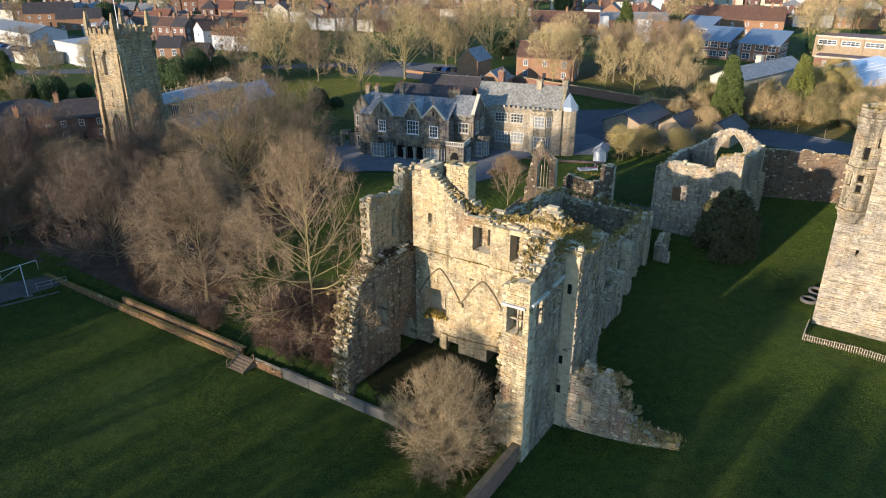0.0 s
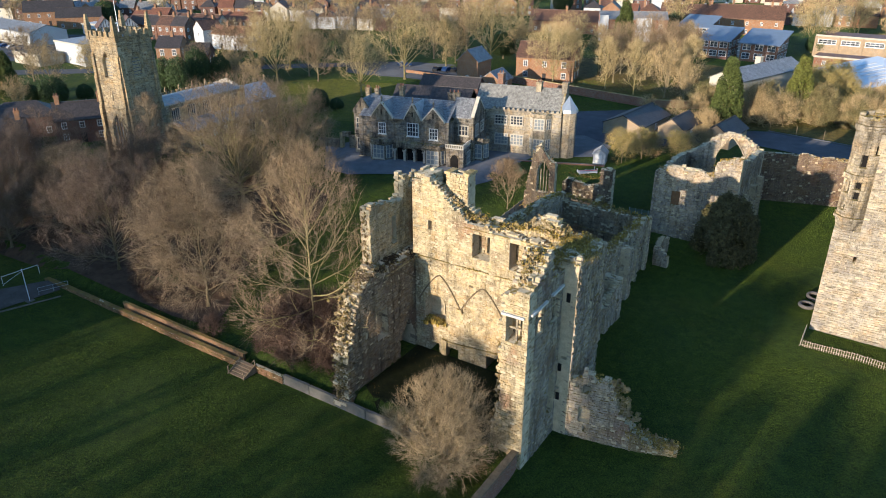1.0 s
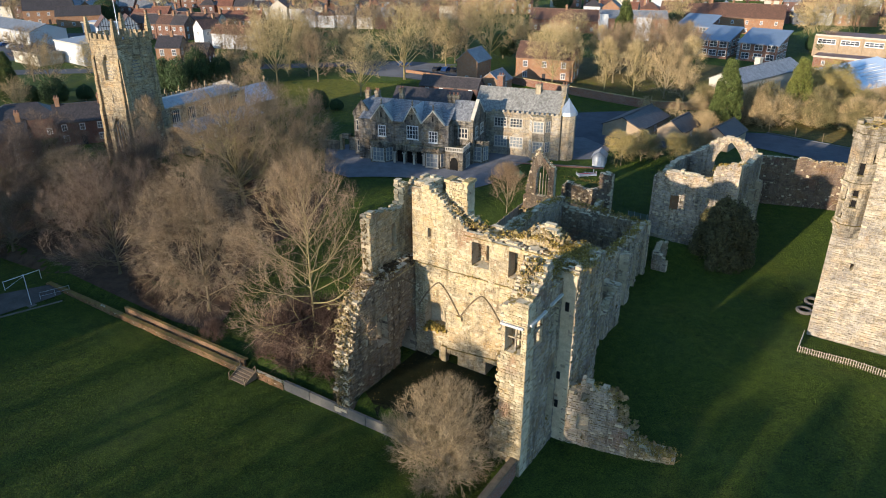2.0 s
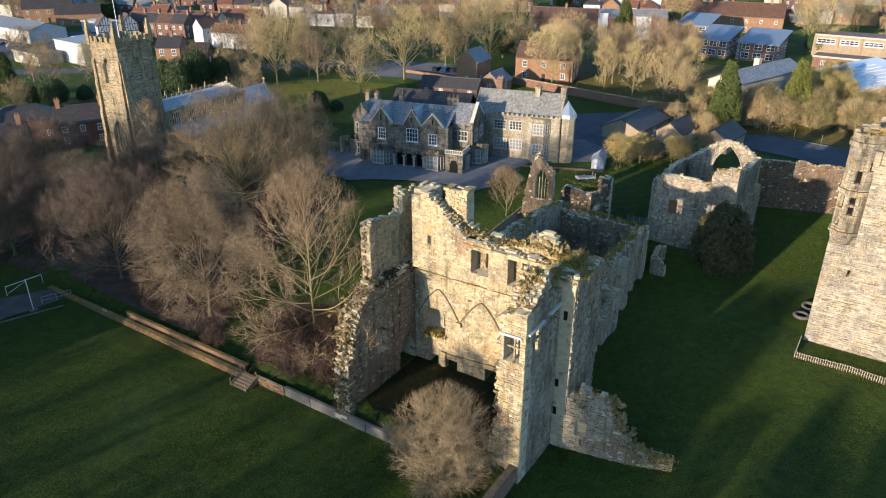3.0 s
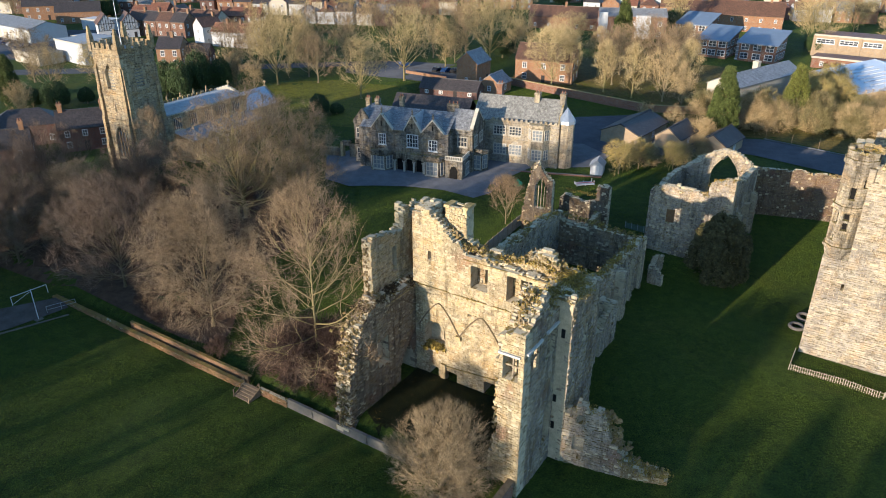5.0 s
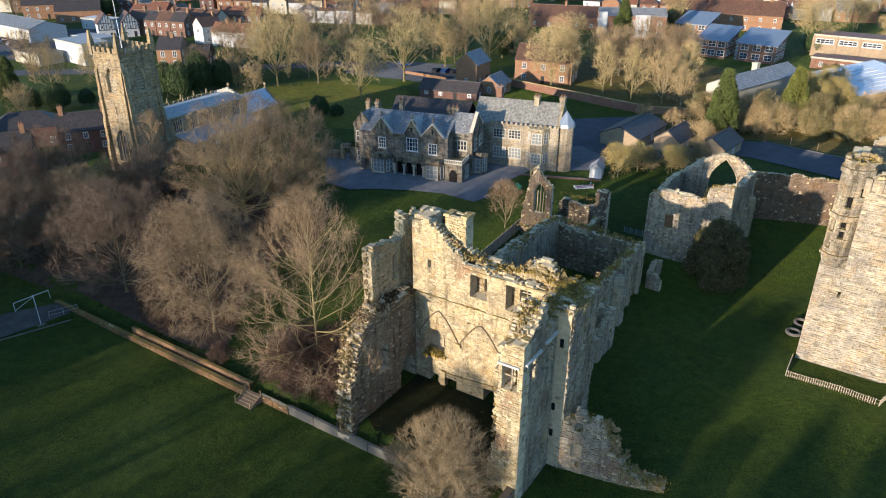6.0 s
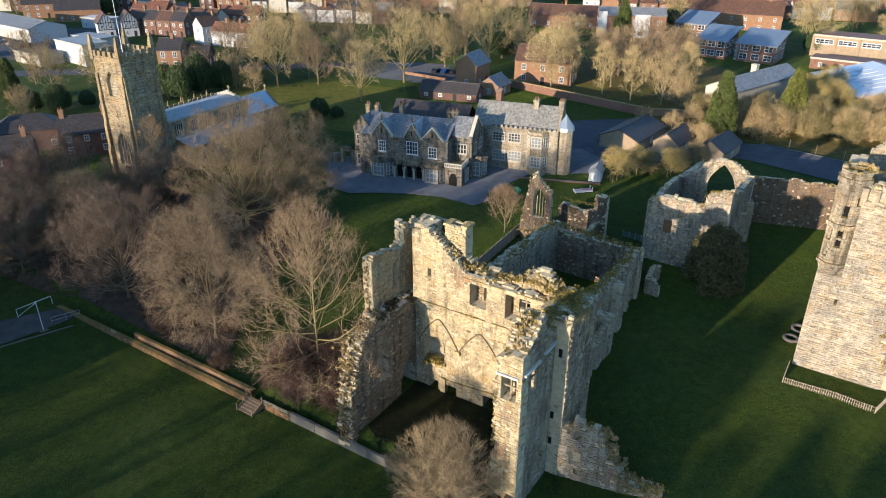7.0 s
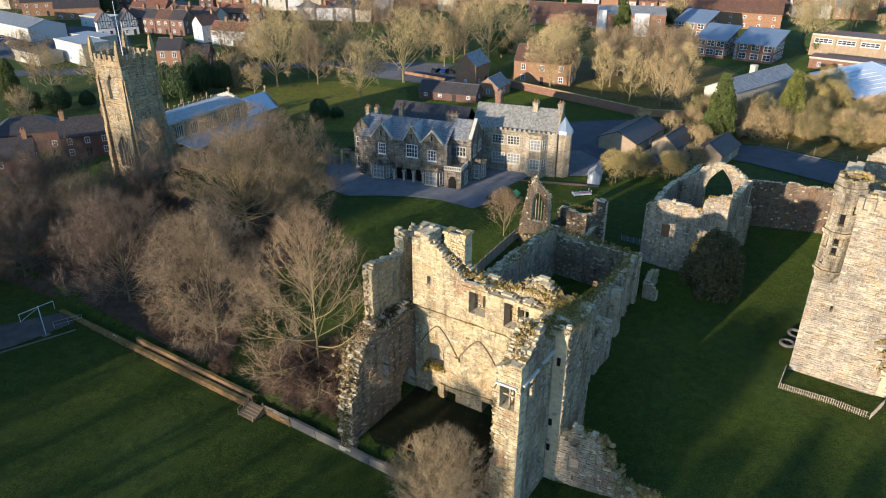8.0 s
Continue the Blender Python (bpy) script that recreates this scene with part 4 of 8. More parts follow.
masonry(gh, "x", -17.4, -3.4, 43.3, 44.6, 0.8, line([(-17.5, 9.6), (-16.2, 8.5), (-11, 8.4), (-5, 8.1), (-3, 8.3)]), [], rough=0.35, seed=14, name="north_wall", mat=M_SIDE, proud=0.12, gaps=0.10)
masonry(gh, "y", 13.4, 43.3, -4.9, -3.5, 0.3, line([(13, 9.5), (18, 10.6), (22, 9.5), (30, 8.8), (43.4, 8.4)]),
        [(15.0, 17.2, 2.5, 8.0, "point"), (22, 24.4, 3.0, 7.6, "point"), (34.5, 36.6, 3.0, 7.2, "point"), (40, 41.2, 1, 4.5, "point")], rough=0.4, seed=15, name="east_wall", mat=M_GREY, proud=0.13, gaps=0.11)
for k, (y, z) in enumerate(((19.5, 7.6), (27.0, 6.9), (32.6, 8.4))):
    masonry(gh, "y", y, y + 1.5, -3.5, -1.4 if k < 2 else -2.2, 0.3, line([(y, z), (y + 1.5, z - 0.3)]), rough=0.3, seed=31 + k, name="buttress", mat=M_GREY)
masonry(gh, "y", 20.9, 27.1, -2.6, -1.5, 0.3, line([(20.9, 5.5), (24, 4.6), (27.1, 6.6)]), [(22.4, 23.6, 1.2, 4.2, "point")], rough=0.35, seed=36, name="outer_fragment", mat=M_GREY)

for y in (17.6, 25.0, 29.6, 33.4, 38.2, 42.0):
    masonry(gh, "y", y, y + 0.55, -3.42, -2.95, 0.3, line([(y, 7.6), (y + 1, 7.4)]), rough=0.3, seed=int(y * 10), name="pilaster", mat=M_GREY, gaps=0.12)
strip(gh, [(-3.4, 13.6, 6.2), (-3.4, 43.0, 5.6)], 0.10, 0.2, M_DIM)
strip(gh, [(-16.0, 43.2, 5.4), (-5.0, 43.2, 5.2)], 0.10, 0.2, M_DIM)
strip(gh, [(-15.95, 14.0, 6.0), (-15.95, 43.0, 5.8)], 0.10, 0.2, M_DIM)

# ---- window gable and cross wall beyond the hall ----
gb = thing("ruined_gable", CASTLE, (-22.5, 49.4, 2), "ruined stone gable with a tall traceried window", "castle ruin")
# gable's shade is put into the dark rubble colour
masonry(gb, "x", -25.0, -20.0, 49.0, 49.9, 1.2, line([(-25.0, 5.6), (-24.5, 8.6), (-23.9, 11.4), (-23.2, 14.2), (-22.8, 14.5), (-22.0, 13.4), (-21.0, 12.4), (-19.9, 11.7)]), [(-22.95, -21.0, 7.0, 12.0, "point")], rough=0.1, seed=16, mat=M_RUBD, layer=0.45)
for x in (-22.46, -21.97, -21.48):
    part("mullion", Geo().box(x - 0.06, x + 0.06, 49.35, 49.55, 6.8, 10.6 if x != -21.97 else 11.8), M_PALE, gb)
cw = thing("ruined_cross_wall", CASTLE, (-16, 54.5, 2), "mossy ruined rubble wall with a tall broken pier", "castle ruin")
masonry(cw, "x", -20.8, -12.7, 54.0, 55.1, 1.5, line([(-21, 7.0), (-20, 8.2), (-17, 7.7), (-14.8, 7.9), (-14.7, 10.6), (-12.7, 10.7)]), [], rough=0.15, seed=17, mat=M_RUBD, gaps=0.09, proud=0.1)
masonry(cw, "y", 44.6, 54.0, -14.6, -13.6, 1.2, line([(44, 6.6), (50, 5.8), (54, 6.6)]), rough=0.3, seed=18, mat=M_RUBBLE)
stub = thing("low_ruined_stub", CASTLE, (-1.6, 45.6, 1.5), "low crumbling stone stub beside the hall", "ruined wall")
masonry(stub, "x", -2.6, -0.6, 44.3, 45.2, 1.0, line([(-2.7, 4.0), (-1.7, 4.3), (-0.6, 3.0)]), rough=0.35, seed=19, mat=M_DIM)
masonry(stub, "y", 45.2, 49.6, -2.9, -2.0, 1.0, line([(45, 4.0), (47, 4.6), (50, 4.0)]), [(46.2, 47.4, 1, 3.4, "point")], rough=0.35, seed=20, mat=M_DIM)

# ---- chapel ----
cp = thing("ruined_chapel", CASTLE, (-0.5, 62, 2.3), "roofless ruined chapel with a tall pointed window arch", "castle ruin")
masonry(cp, "x", -6.5, 5.2, 54.0, 55.2, 1.2, line([(-6.6, 11.5), (-5, 12.9), (-2, 12.9), (1.7, 12.4), (1.85, 14.6), (5.2, 15.5)]), [(-3.8, -2.5, 7.2, 9.3, "flat", 53, 54.6), (1.2, 1.7, 9, 10, "flat", 53, 54.7)], rough=0.3, seed=23, mat=M_GREY, proud=0.11, gaps=0.09)
part("brick_infill", Geo().box(-3.8, -2.5, 54.35, 54.6, 7.2, 9.3), M_BRICKW, cp, "red brick infill of a blocked opening")
masonry(cp, "y", 55.2, 84.0, -6.6, -5.6, 1.2, line([(55, 11.4), (66, 11.5), (74, 10.0), (84, 9.2)]), [(58, 59.6, 4.5, 9.6, "point"), (64, 65.6, 4.5, 9.6, "point"), (70, 71.6, 4.5, 9, "point")], rough=0.25, seed=24, mat=M_GREY)
masonry(cp, "y", 55.2, 69.5, 4.2, 5.3, 1.2, line([(55, 15.4), (56.5, 14.2), (60, 13.6), (69.5, 13.0)]), [(58.6, 60.4, 4.5, 10.6, "point"), (64.0, 65.8, 4.5, 10.6, "point")], rough=0.25, seed=25, mat=M_GREY)
masonry(cp, "x", -5.6, 5.3, 69.5, 70.6, 1.2, line([(-5.7, 10.5), (-3.6, 12.3), (-2, 14.2), (0, 15.0), (2.2, 14.6), (4.2, 13.2), (5.3, 12.6)]), [(-1.7, 2.9, 4.0, 14.4, "point")], rough=0.22, seed=26, mat=M_GREY, proud=0.1, gaps=0.07)
for y in (57.2, 62.2, 67.4):
    masonry(cp, "y", y, y + 0.9, 5.3, 6.3, 1.2, line([(y, 9.5), (y + 1, 9.3)]), rough=0.2, seed=int(y), name="buttress", mat=M_GREY)
for sg in (-1, 1):
    strip(cp, [(0.6 + sg * 2.3 * u, 69.42, 10.7 + 3.7 * (1 - u) ** 0.59) for u in np.linspace(1, 0, 9)], 0.16, 0.2, M_PALE, "window_arch")
    strip(cp, [(0.6 + sg * 2.3, 69.42, 5.0), (0.6 + sg * 2.3, 69.42, 10.7)], 0.16, 0.2, M_PALE, "window_jamb")

# ---- garden wall towards the road ----
GW = pose(51.2, 110.0, 0, 0, 0, -14)
gw = thing("garden_wall", GW, (15, 0.5, 2), "tall red and grey stone garden wall with rubble top", "wall", kind="structure")
masonry(gw, "x", -0.8, 40.0, 0.0, 0.9, 1.5, line([(-1, 11.0), (6, 11.2), (12, 10.6), (20, 10.4), (40, 10)]), rough=0.25, seed=27, mat=stone_mat("red_grey_stone", (0.28, 0.205, 0.145), (0.24, 0.165, 0.115), (0.12, 0.085, 0.06), red=0.6), layer=0.45, proud=0.05, gaps=0.03)
for x in (6.0, 8.8, 11.6, 14.4):
    strip(gw, arc(x, x + 2.2, 2.6, 4.2, -0.02, 2.0), 0.08, 0.2, M_DIM, "blind_arch")

# ---- great square tower ----
ht = thing("great_tower", CASTLE, (23, 44, 1.4), "tall pale sunlit ashlar tower with corner turret and broken top", "castle tower")
masonry(ht, "x", 18.15, 27.6, 37.7, 39.6, 0.6, line([(18, 25.3), (20.5, 24.9), (23, 25.4), (25, 25.6), (28, 25.2)]),
        [(20.7, 21.0, 10.4, 11.3, "flat"), (17.9, 20.7, 14.2, 30.0, "flat", 37, 39), (20.5, 20.9, 24.2, 26.5, "flat", 37, 38.4), (21.7, 22.1, 24.2, 26.5, "flat", 37, 38.4)],
        end=line([(0, 27.6), (3, 27.5), (9, 26.6), (16, 27.4), (30, 27.6)]), rough=0.12, seed=41, name="front_wall", mat=M_PALE, course=0.27, length=(0.3, 0.75), proud=0.03, layer=0.95, gaps=0.015)
masonry(ht, "y", 39.6, 51.0, 18.15, 20.0, 0.6, line([(39, 25.2), (45, 25.0), (51, 24.5)]), [(43, 44, 12, 14.5, "flat"), (47, 48, 12, 14.5, "flat"), (43, 44, 5, 7, "flat")], rough=0.12, seed=42, name="side_wall", mat=M_PALE, course=0.27, length=(0.3, 0.75), proud=0.03, layer=0.95, gaps=0.015)
masonry(ht, "x", 20.0, 31.5, 49.2, 51.0, 0.6, line([(20, 25.4), (24, 29.0), (24.5, 29.2), (31, 29.0)]), rough=0.2, seed=43, name="rear_wall", mat=M_PALE, layer=0.95)
# corner turret: eight-sided, corbelled out
def octagon(cx, cy, r, k=8, ph=math.pi / 8):
    return [(cx + r * math.cos(ph + math.tau * i / k), cy + r * math.sin(ph + math.tau * i / k)) for i in range(k)]


tr = Geo()
rr = np.random.default_rng(5)
z = 13.9
cx, cy = 19.45, 38.9
while z < 28.0:
    h = 0.27 * rr.uniform(0.85, 1.2)
    r = 1.25 + 0.18 * min(1.0, (z - 13.9) / 1.2) * 2.0 if z < 15.1 else 1.6 + (0.2 if 15.1 < z < 15.45 or 19.9 < z < 20.4 or 24.9 < z < 25.4 else 0.0)
    ring = octagon(cx, cy, r)
    for i in range(8):
        a, b = Vector((*ring[i], 0)), Vector((*ring[(i + 1) % 8], 0))
        mid = (a + b) / 2
        if z > 26.2 + 0.5 * noise.noise((i * 1.7, 2.2, 0)) + (0.5 if i in (2, 3) else 0):
            continue
        # small openings in the outward sides
        gap = (i == 5 and (17.6 < z < 18.5 or 18.8 < z < 19.6 or 21.2 < z < 22.4)) or (i == 4 and (16.0 < z < 17.0 or 18.2 < z < 19.5)) or (i == 6 and 22.6 < z < 23.6)
        inn = (Vector((cx, cy, 0)) - mid).normalized() * 0.55
        for s0, s1 in (((0.0, 0.24), (0.76, 1.0)) if gap else ((0.0, 0.36), (0.36, 0.68), (0.68, 1.0))):
            p, q2 = a.lerp(b, s0 + 0.01), a.lerp(b, s1 - 0.01)
            w = (mid - Vector((cx, cy, 0))).normalized() * rr.uniform(-0.015, 0.02)
            tr.prism([(p + w).to_tuple()[:2], (q2 + w).to_tuple()[:2], (q2 + inn).to_tuple()[:2], (p + inn).to_tuple()[:2]], z + 0.01, z + h - 0.01)
    z += h
part("corner_turret", tr, M_TURRET, ht, "eight-sided corbelled stair turret")
# added black core that makes the turret openings look unlit
part("dark_turret_core", Geo().prism(octagon(cx, cy, 0.95), 13.9, 25.6), M_DARK, ht)
for x0, x1 in ((20.4, 21.0), (21.5, 22.1), (22.6, 23.2), (23.7, 24.3), (24.8, 25.4)):
    part("corbel", Geo().profile([(x0, 23.6), (x1, 23.6), (x1, 25.0), (x0, 25.0)], 37.25, 37.72), M_PALE, ht)
# rubble foot of the broken corner
masonry(ht, "y", 37.9, 41.0, 26.9, 29.0, 0.6, line([(37.9, 4.5), (41, 9)]), start=None, rough=0.6, seed=44, name="broken_corner", mat=M_RUBBLE)

# ---- moss, grass and loose stones on the wall tops ----
def crest(parent, pts, per=5.0, spread=0.5, seed=0, mat=None, size=(0.05, 0.19)):
    r = np.random.default_rng(seed)
    out = []
    for a, b in zip(pts[:-1], pts[1:]):
        a, b = np.array(a), np.array(b)
        for _ in range(int(np.linalg.norm(b - a) * per)):
            out.append(a + (b - a) * r.uniform() + r.normal(0, spread, 3) * (1, 1, 0.05))
    return tufts(parent, out, mat or M_MOSS, size, 4, seed)


def loose(parent, pts, per=3.0, spread=0.4, seed=0, size=(0.12, 0.4)):
    r = np.random.default_rng(seed)
    g = Geo()
    for a, b in zip(pts[:-1], pts[1:]):
        a, b = np.array(a), np.array(b)
        for _ in range(int(np.linalg.norm(b - a) * per)):
            p = a + (b - a) * r.uniform() + r.normal(0, spread, 3) * (1, 1, 0.1)
            s = r.uniform(*size, 3) * 0.5
            g.add([Euler(r.uniform(-0.7, 0.7, 3)).to_matrix() @ Vector(q2) + Vector(p) for q2 in [(sx * s[0] * r.uniform(0.7, 1.2), sy * s[1] * r.uniform(0.7, 1.2), sz * s[2]) for sz in (-1, 1) for sy in (-1, 1) for sx in (-1, 1)]], [(0, 2, 3, 1), (4, 5, 7, 6), (0, 1, 5, 4), (2, 6, 7, 3), (0, 4, 6, 2), (1, 3, 7, 5)])
    return part("rubble", g, M_STONE if seed > 40 else M_RUBBLE, parent, kind="stuff")


loose(kt, [(-17.5, 12.6, 20.9), (-16, 12.6, 18.9), (-12.4, 12.3, 17.6), (-9, 12.2, 17.0), (-5.5, 12.4, 17.9), (-2, 12, 17.5), (0.5, 11, 17.5)], 9, 0.45, 1)
loose(kt, [(-20, -0.6, 8.5), (-20, 0.8, 11), (-20, 3, 12.7), (-19.6, 8, 12.3), (-19.4, 10.5, 12.2)], 9, 0.6, 2)
loose(kt, [(-14.8, 11.5, 19.4), (-12.3, 11.5, 17.4)], 10, 0.25, 3)
crest(kt, [(-18, 12, 20.9), (-16, 12.2, 19.2), (-12.4, 12, 17.6), (-9, 12, 17.1), (-5.5, 12, 17.9), (-2, 11.5, 17.6), (0.4, 10, 17.7), (0, 7.5, 18.0)], 26, 0.5, 4)
crest(kt, [(-19.6, 2, 12.7), (-19.7, 6, 12.6), (-19.5, 10.3, 12.2), (-18.8, 10.8, 12.4)], 60, 0.5, 5, M_HEATH, (0.06, 0.22))
crest(kt, [(-19.6, 2, 12.7), (-19.3, 10.3, 12.2)], 14, 0.5, 35)
crest(kt, [(-12.4, 10.8, 12.2), (-10.6, 10.8, 12.4)], 22, 0.22, 6)
crest(kt, [(-8.0, 10.9, 12.4), (-4, 10.9, 12.5)], 9, 0.18, 61)
crest(kt, [(-17, 10.6, 4.9), (-15, 10.6, 4.9)], 40, 0.35, 7, size=(0.15, 0.45))
crest(kt, [(-2.2, 1.5, 17), (-1, 5, 17.2)], 25, 0.6, 8)
crest(sp, [(0.3, 0.6, 5.9), (3, 0.6, 6.6), (4.8, 0.6, 4.6)], 18, 0.3, 9)
crest(sp, [(5.9, 0.7, 1.9), (7, 0.7, 1.35), (10, 0.7, 0.95)], 60, 0.4, 10)
loose(sp, [(5.9, 0.7, 1.8), (9.8, 0.7, 1.0)], 12, 0.4, 11)
crest(gh, [(-16.7, 14, 9.3), (-16.7, 38, 10.5), (-16.7, 44, 9.5), (-4.2, 44, 8.5), (-4.2, 20, 10.2)], 9, 0.35, 12, size=(0.08, 0.26))
loose(gb, [(-24.8, 49.5, 7.5), (-23.1, 49.5, 14.0), (-20.2, 49.5, 11.8)], 4, 0.25, 13)
loose(gb, [(-25.5, 49.2, 4.5), (-21, 49.2, 4.5)], 14, 0.5, 14)
crest(cw, [(-20.5, 54.5, 8.9), (-14.2, 54.5, 8.9)], 14, 0.35, 15)
crest(cp, [(-6, 54.6, 12.4), (1.6, 54.6, 12.6), (2, 54.6, 14.7), (5, 54.6, 15.5)], 12, 0.3, 16)

# broken ends: tumbled core stones
loose(kt, [(-19.4, -1.5, 0.8), (-19.4, -1.2, 5), (-19.4, -0.4, 8.5), (-19.4, 1.2, 11.4), (-19.6, 3.2, 12.8), (-20, 5.4, 12.8)], 44, 0.38, 21, (0.08, 0.30))
loose(kt, [(-21.2, 5.5, 12.5), (-21.2, 5.5, 18.6)], 10, 0.2, 22, (0.10, 0.3))
loose(kt, [(-3.0, 0.7, 1), (-2.7, 0.7, 6), (-2.6, 0.7, 10), (-2.5, 0.7, 12.2)], 16, 0.25, 23, (0.1, 0.34))
loose(kt, [(-18.4, 11.6, 20.6), (-15.5, 11.6, 19.8), (-12.3, 11.5, 17.4)], 18, 0.25, 24, (0.1, 0.36))
loose(kt, [(-6.5, 12.6, 17.4), (-4.5, 12.6, 18.6), (-2.5, 12.4, 18.0)], 40, 0.45, 25, (0.10, 0.40))
loose(sp, [(4.2, 0.6, 6.4), (4.9, 0.6, 4.2), (5.9, 0.6, 2.6)], 16, 0.35, 26, (0.15, 0.5))
loose(ht, [(27.3, 38.4, 1.5), (27.0, 38.4, 6), (26.6, 38.4, 9.5), (27.2, 38.4, 16)], 12, 0.4, 27, (0.2, 0.6))
loose(kt, [(-1.2, 1.5, 17.2), (-1.2, 2.4, 18.2), (-1.2, 3.4, 19.8), (-1.2, 4.4, 17.6), (-1.2, 6.6, 16.9)], 34, 0.45, 28, (0.10, 0.36))
crest(kt, [(-1.2, 1.5, 17.4), (-1.2, 3.4, 19.9), (-1.2, 4.4, 17.6), (-1.0, 8, 18.0), (-0.5, 13, 17.7)], 26, 0.5, 36)
crest(kt, [(-17.5, 2, 1.1), (-4, 3, 1.1), (-4, 8.5, 1.1), (-17, 9, 1.1)], 5, 1.4, 37, M_MOSS, (0.03, 0.10))
crest(kt, [(-17.5, 6, 1.1), (-4, 6, 1.1)], 4, 1.4, 38, M_HEATH, (0.03, 0.12))
loose(ht, [(18.4, 38.2, 26.2), (19.8, 37.9, 26.3), (21.0, 38.8, 26.3), (21.1, 40.2, 26.5), (19.6, 40.8, 26.6), (18.3, 39.6, 26.3), (18.4, 38.2, 26.2)], 14, 0.16, 45, (0.12, 0.34))
loose(ht, [(21.5, 38.0, 25.1), (24, 38.2, 25.5), (27.4, 38.2, 25.3)], 14, 0.25, 46, (0.12, 0.36))
crest(ht, [(18.5, 39, 26.3), (21, 39.5, 26.5), (24, 38.6, 25.5), (27, 38.6, 25.4)], 7, 0.3, 47)
loose(gh, [(-16.7, 14, 9.3), (-16.7, 30, 10.5), (-16.7, 44, 9.5), (-10, 44, 8.5), (-4.2, 44, 8.4), (-4.2, 30, 9.0), (-4.2, 18, 10.4)], 7, 0.35, 18, (0.12, 0.4))
loose(cp, [(-6, 54.6, 12.3), (1.6, 54.6, 12.6), (5, 54.6, 15.4)], 10, 0.3, 19, (0.12, 0.4))
loose(gw, [(0, 0.5, 11.1), (12, 0.5, 10.7), (38, 0.5, 10.1)], 7, 0.25, 17, (0.12, 0.4))
crest(kt, [(-2.0, 6.9, 17.8), (1.0, 7.2, 17.9), (1.0, 10, 17.6), (-1, 12.8, 17.6), (-1.5, 9, 17.7)], 40, 0.55, 62, size=(0.04, 0.13))
loose(kt, [(-2.0, 6.9, 17.7), (1.0, 7.2, 17.8), (1.0, 10, 17.5), (-1, 12.8, 17.5), (-1.5, 9, 17.6)], 16, 0.5, 64, (0.08, 0.3))
crest(kt, [(-6.4, 12.3, 17.4), (-3.6, 12.4, 18.4), (-1.5, 12, 17.6)], 45, 0.5, 63, size=(0.04, 0.12))

# ---- tyres, palisade, round the great tower ----
for (u, v, lean) in ((17.1, 43.4, 0), (17.6, 46.4, 8)):
    x, y = castle_xy(u, v)
    tg = Geo()
    tg.ring((0, 0, 0.22), 0.78, 0.22, 28, 10)
    solid("tractor_tyre", tg, M_RUBBER, pose(x, y, lie(x, y), lean, 0, 0), "large worn grey rubber tyre lying on the grass", "tyre", "tyres by the tower", smooth=True)
pf = thing("low_palisade_fence", CASTLE, (22, 33.2, 1.3), "low weathered wooden paling fence round the tower foot", "fence")
fence_line = [(17.9, 37.2), (17.85, 33.0), (23.4, 33.2), (27.4, 32.7), (28.6, 36.5)]
for (x0, y0), (x1, y1) in zip(fence_line[:-1], fence_line[1:]):
    L = math.hypot(x1 - x0, y1 - y0)
    for i in range(int(L / 0.24)):
        k = i * 0.24 / L
        x, y = x0 + (x1 - x0) * k, y0 + (y1 - y0) * k
        wx, wy = castle_xy(x, y)
        z = lie(wx, wy)
        part("paling", Geo().box(x - 0.028, x + 0.028, y - 0.022, y + 0.022, z - 0.05, z + 0.85 + random.uniform(-0.08, 0.08), jit=0.015), M_WOODP, pf)
    for h in (0.3, 0.75):
        a, b = castle_xy(x0, y0), castle_xy(x1, y1)
        part("rail", Geo().tube([(x0, y0, lie(*a) + h), (x1, y1, lie(*b) + h)], 0.022, 5), M_WOODP, pf)

# ---- manor house ----
MAN = pose(-7.65, 130.57, 3.4, 0, 0, -20)


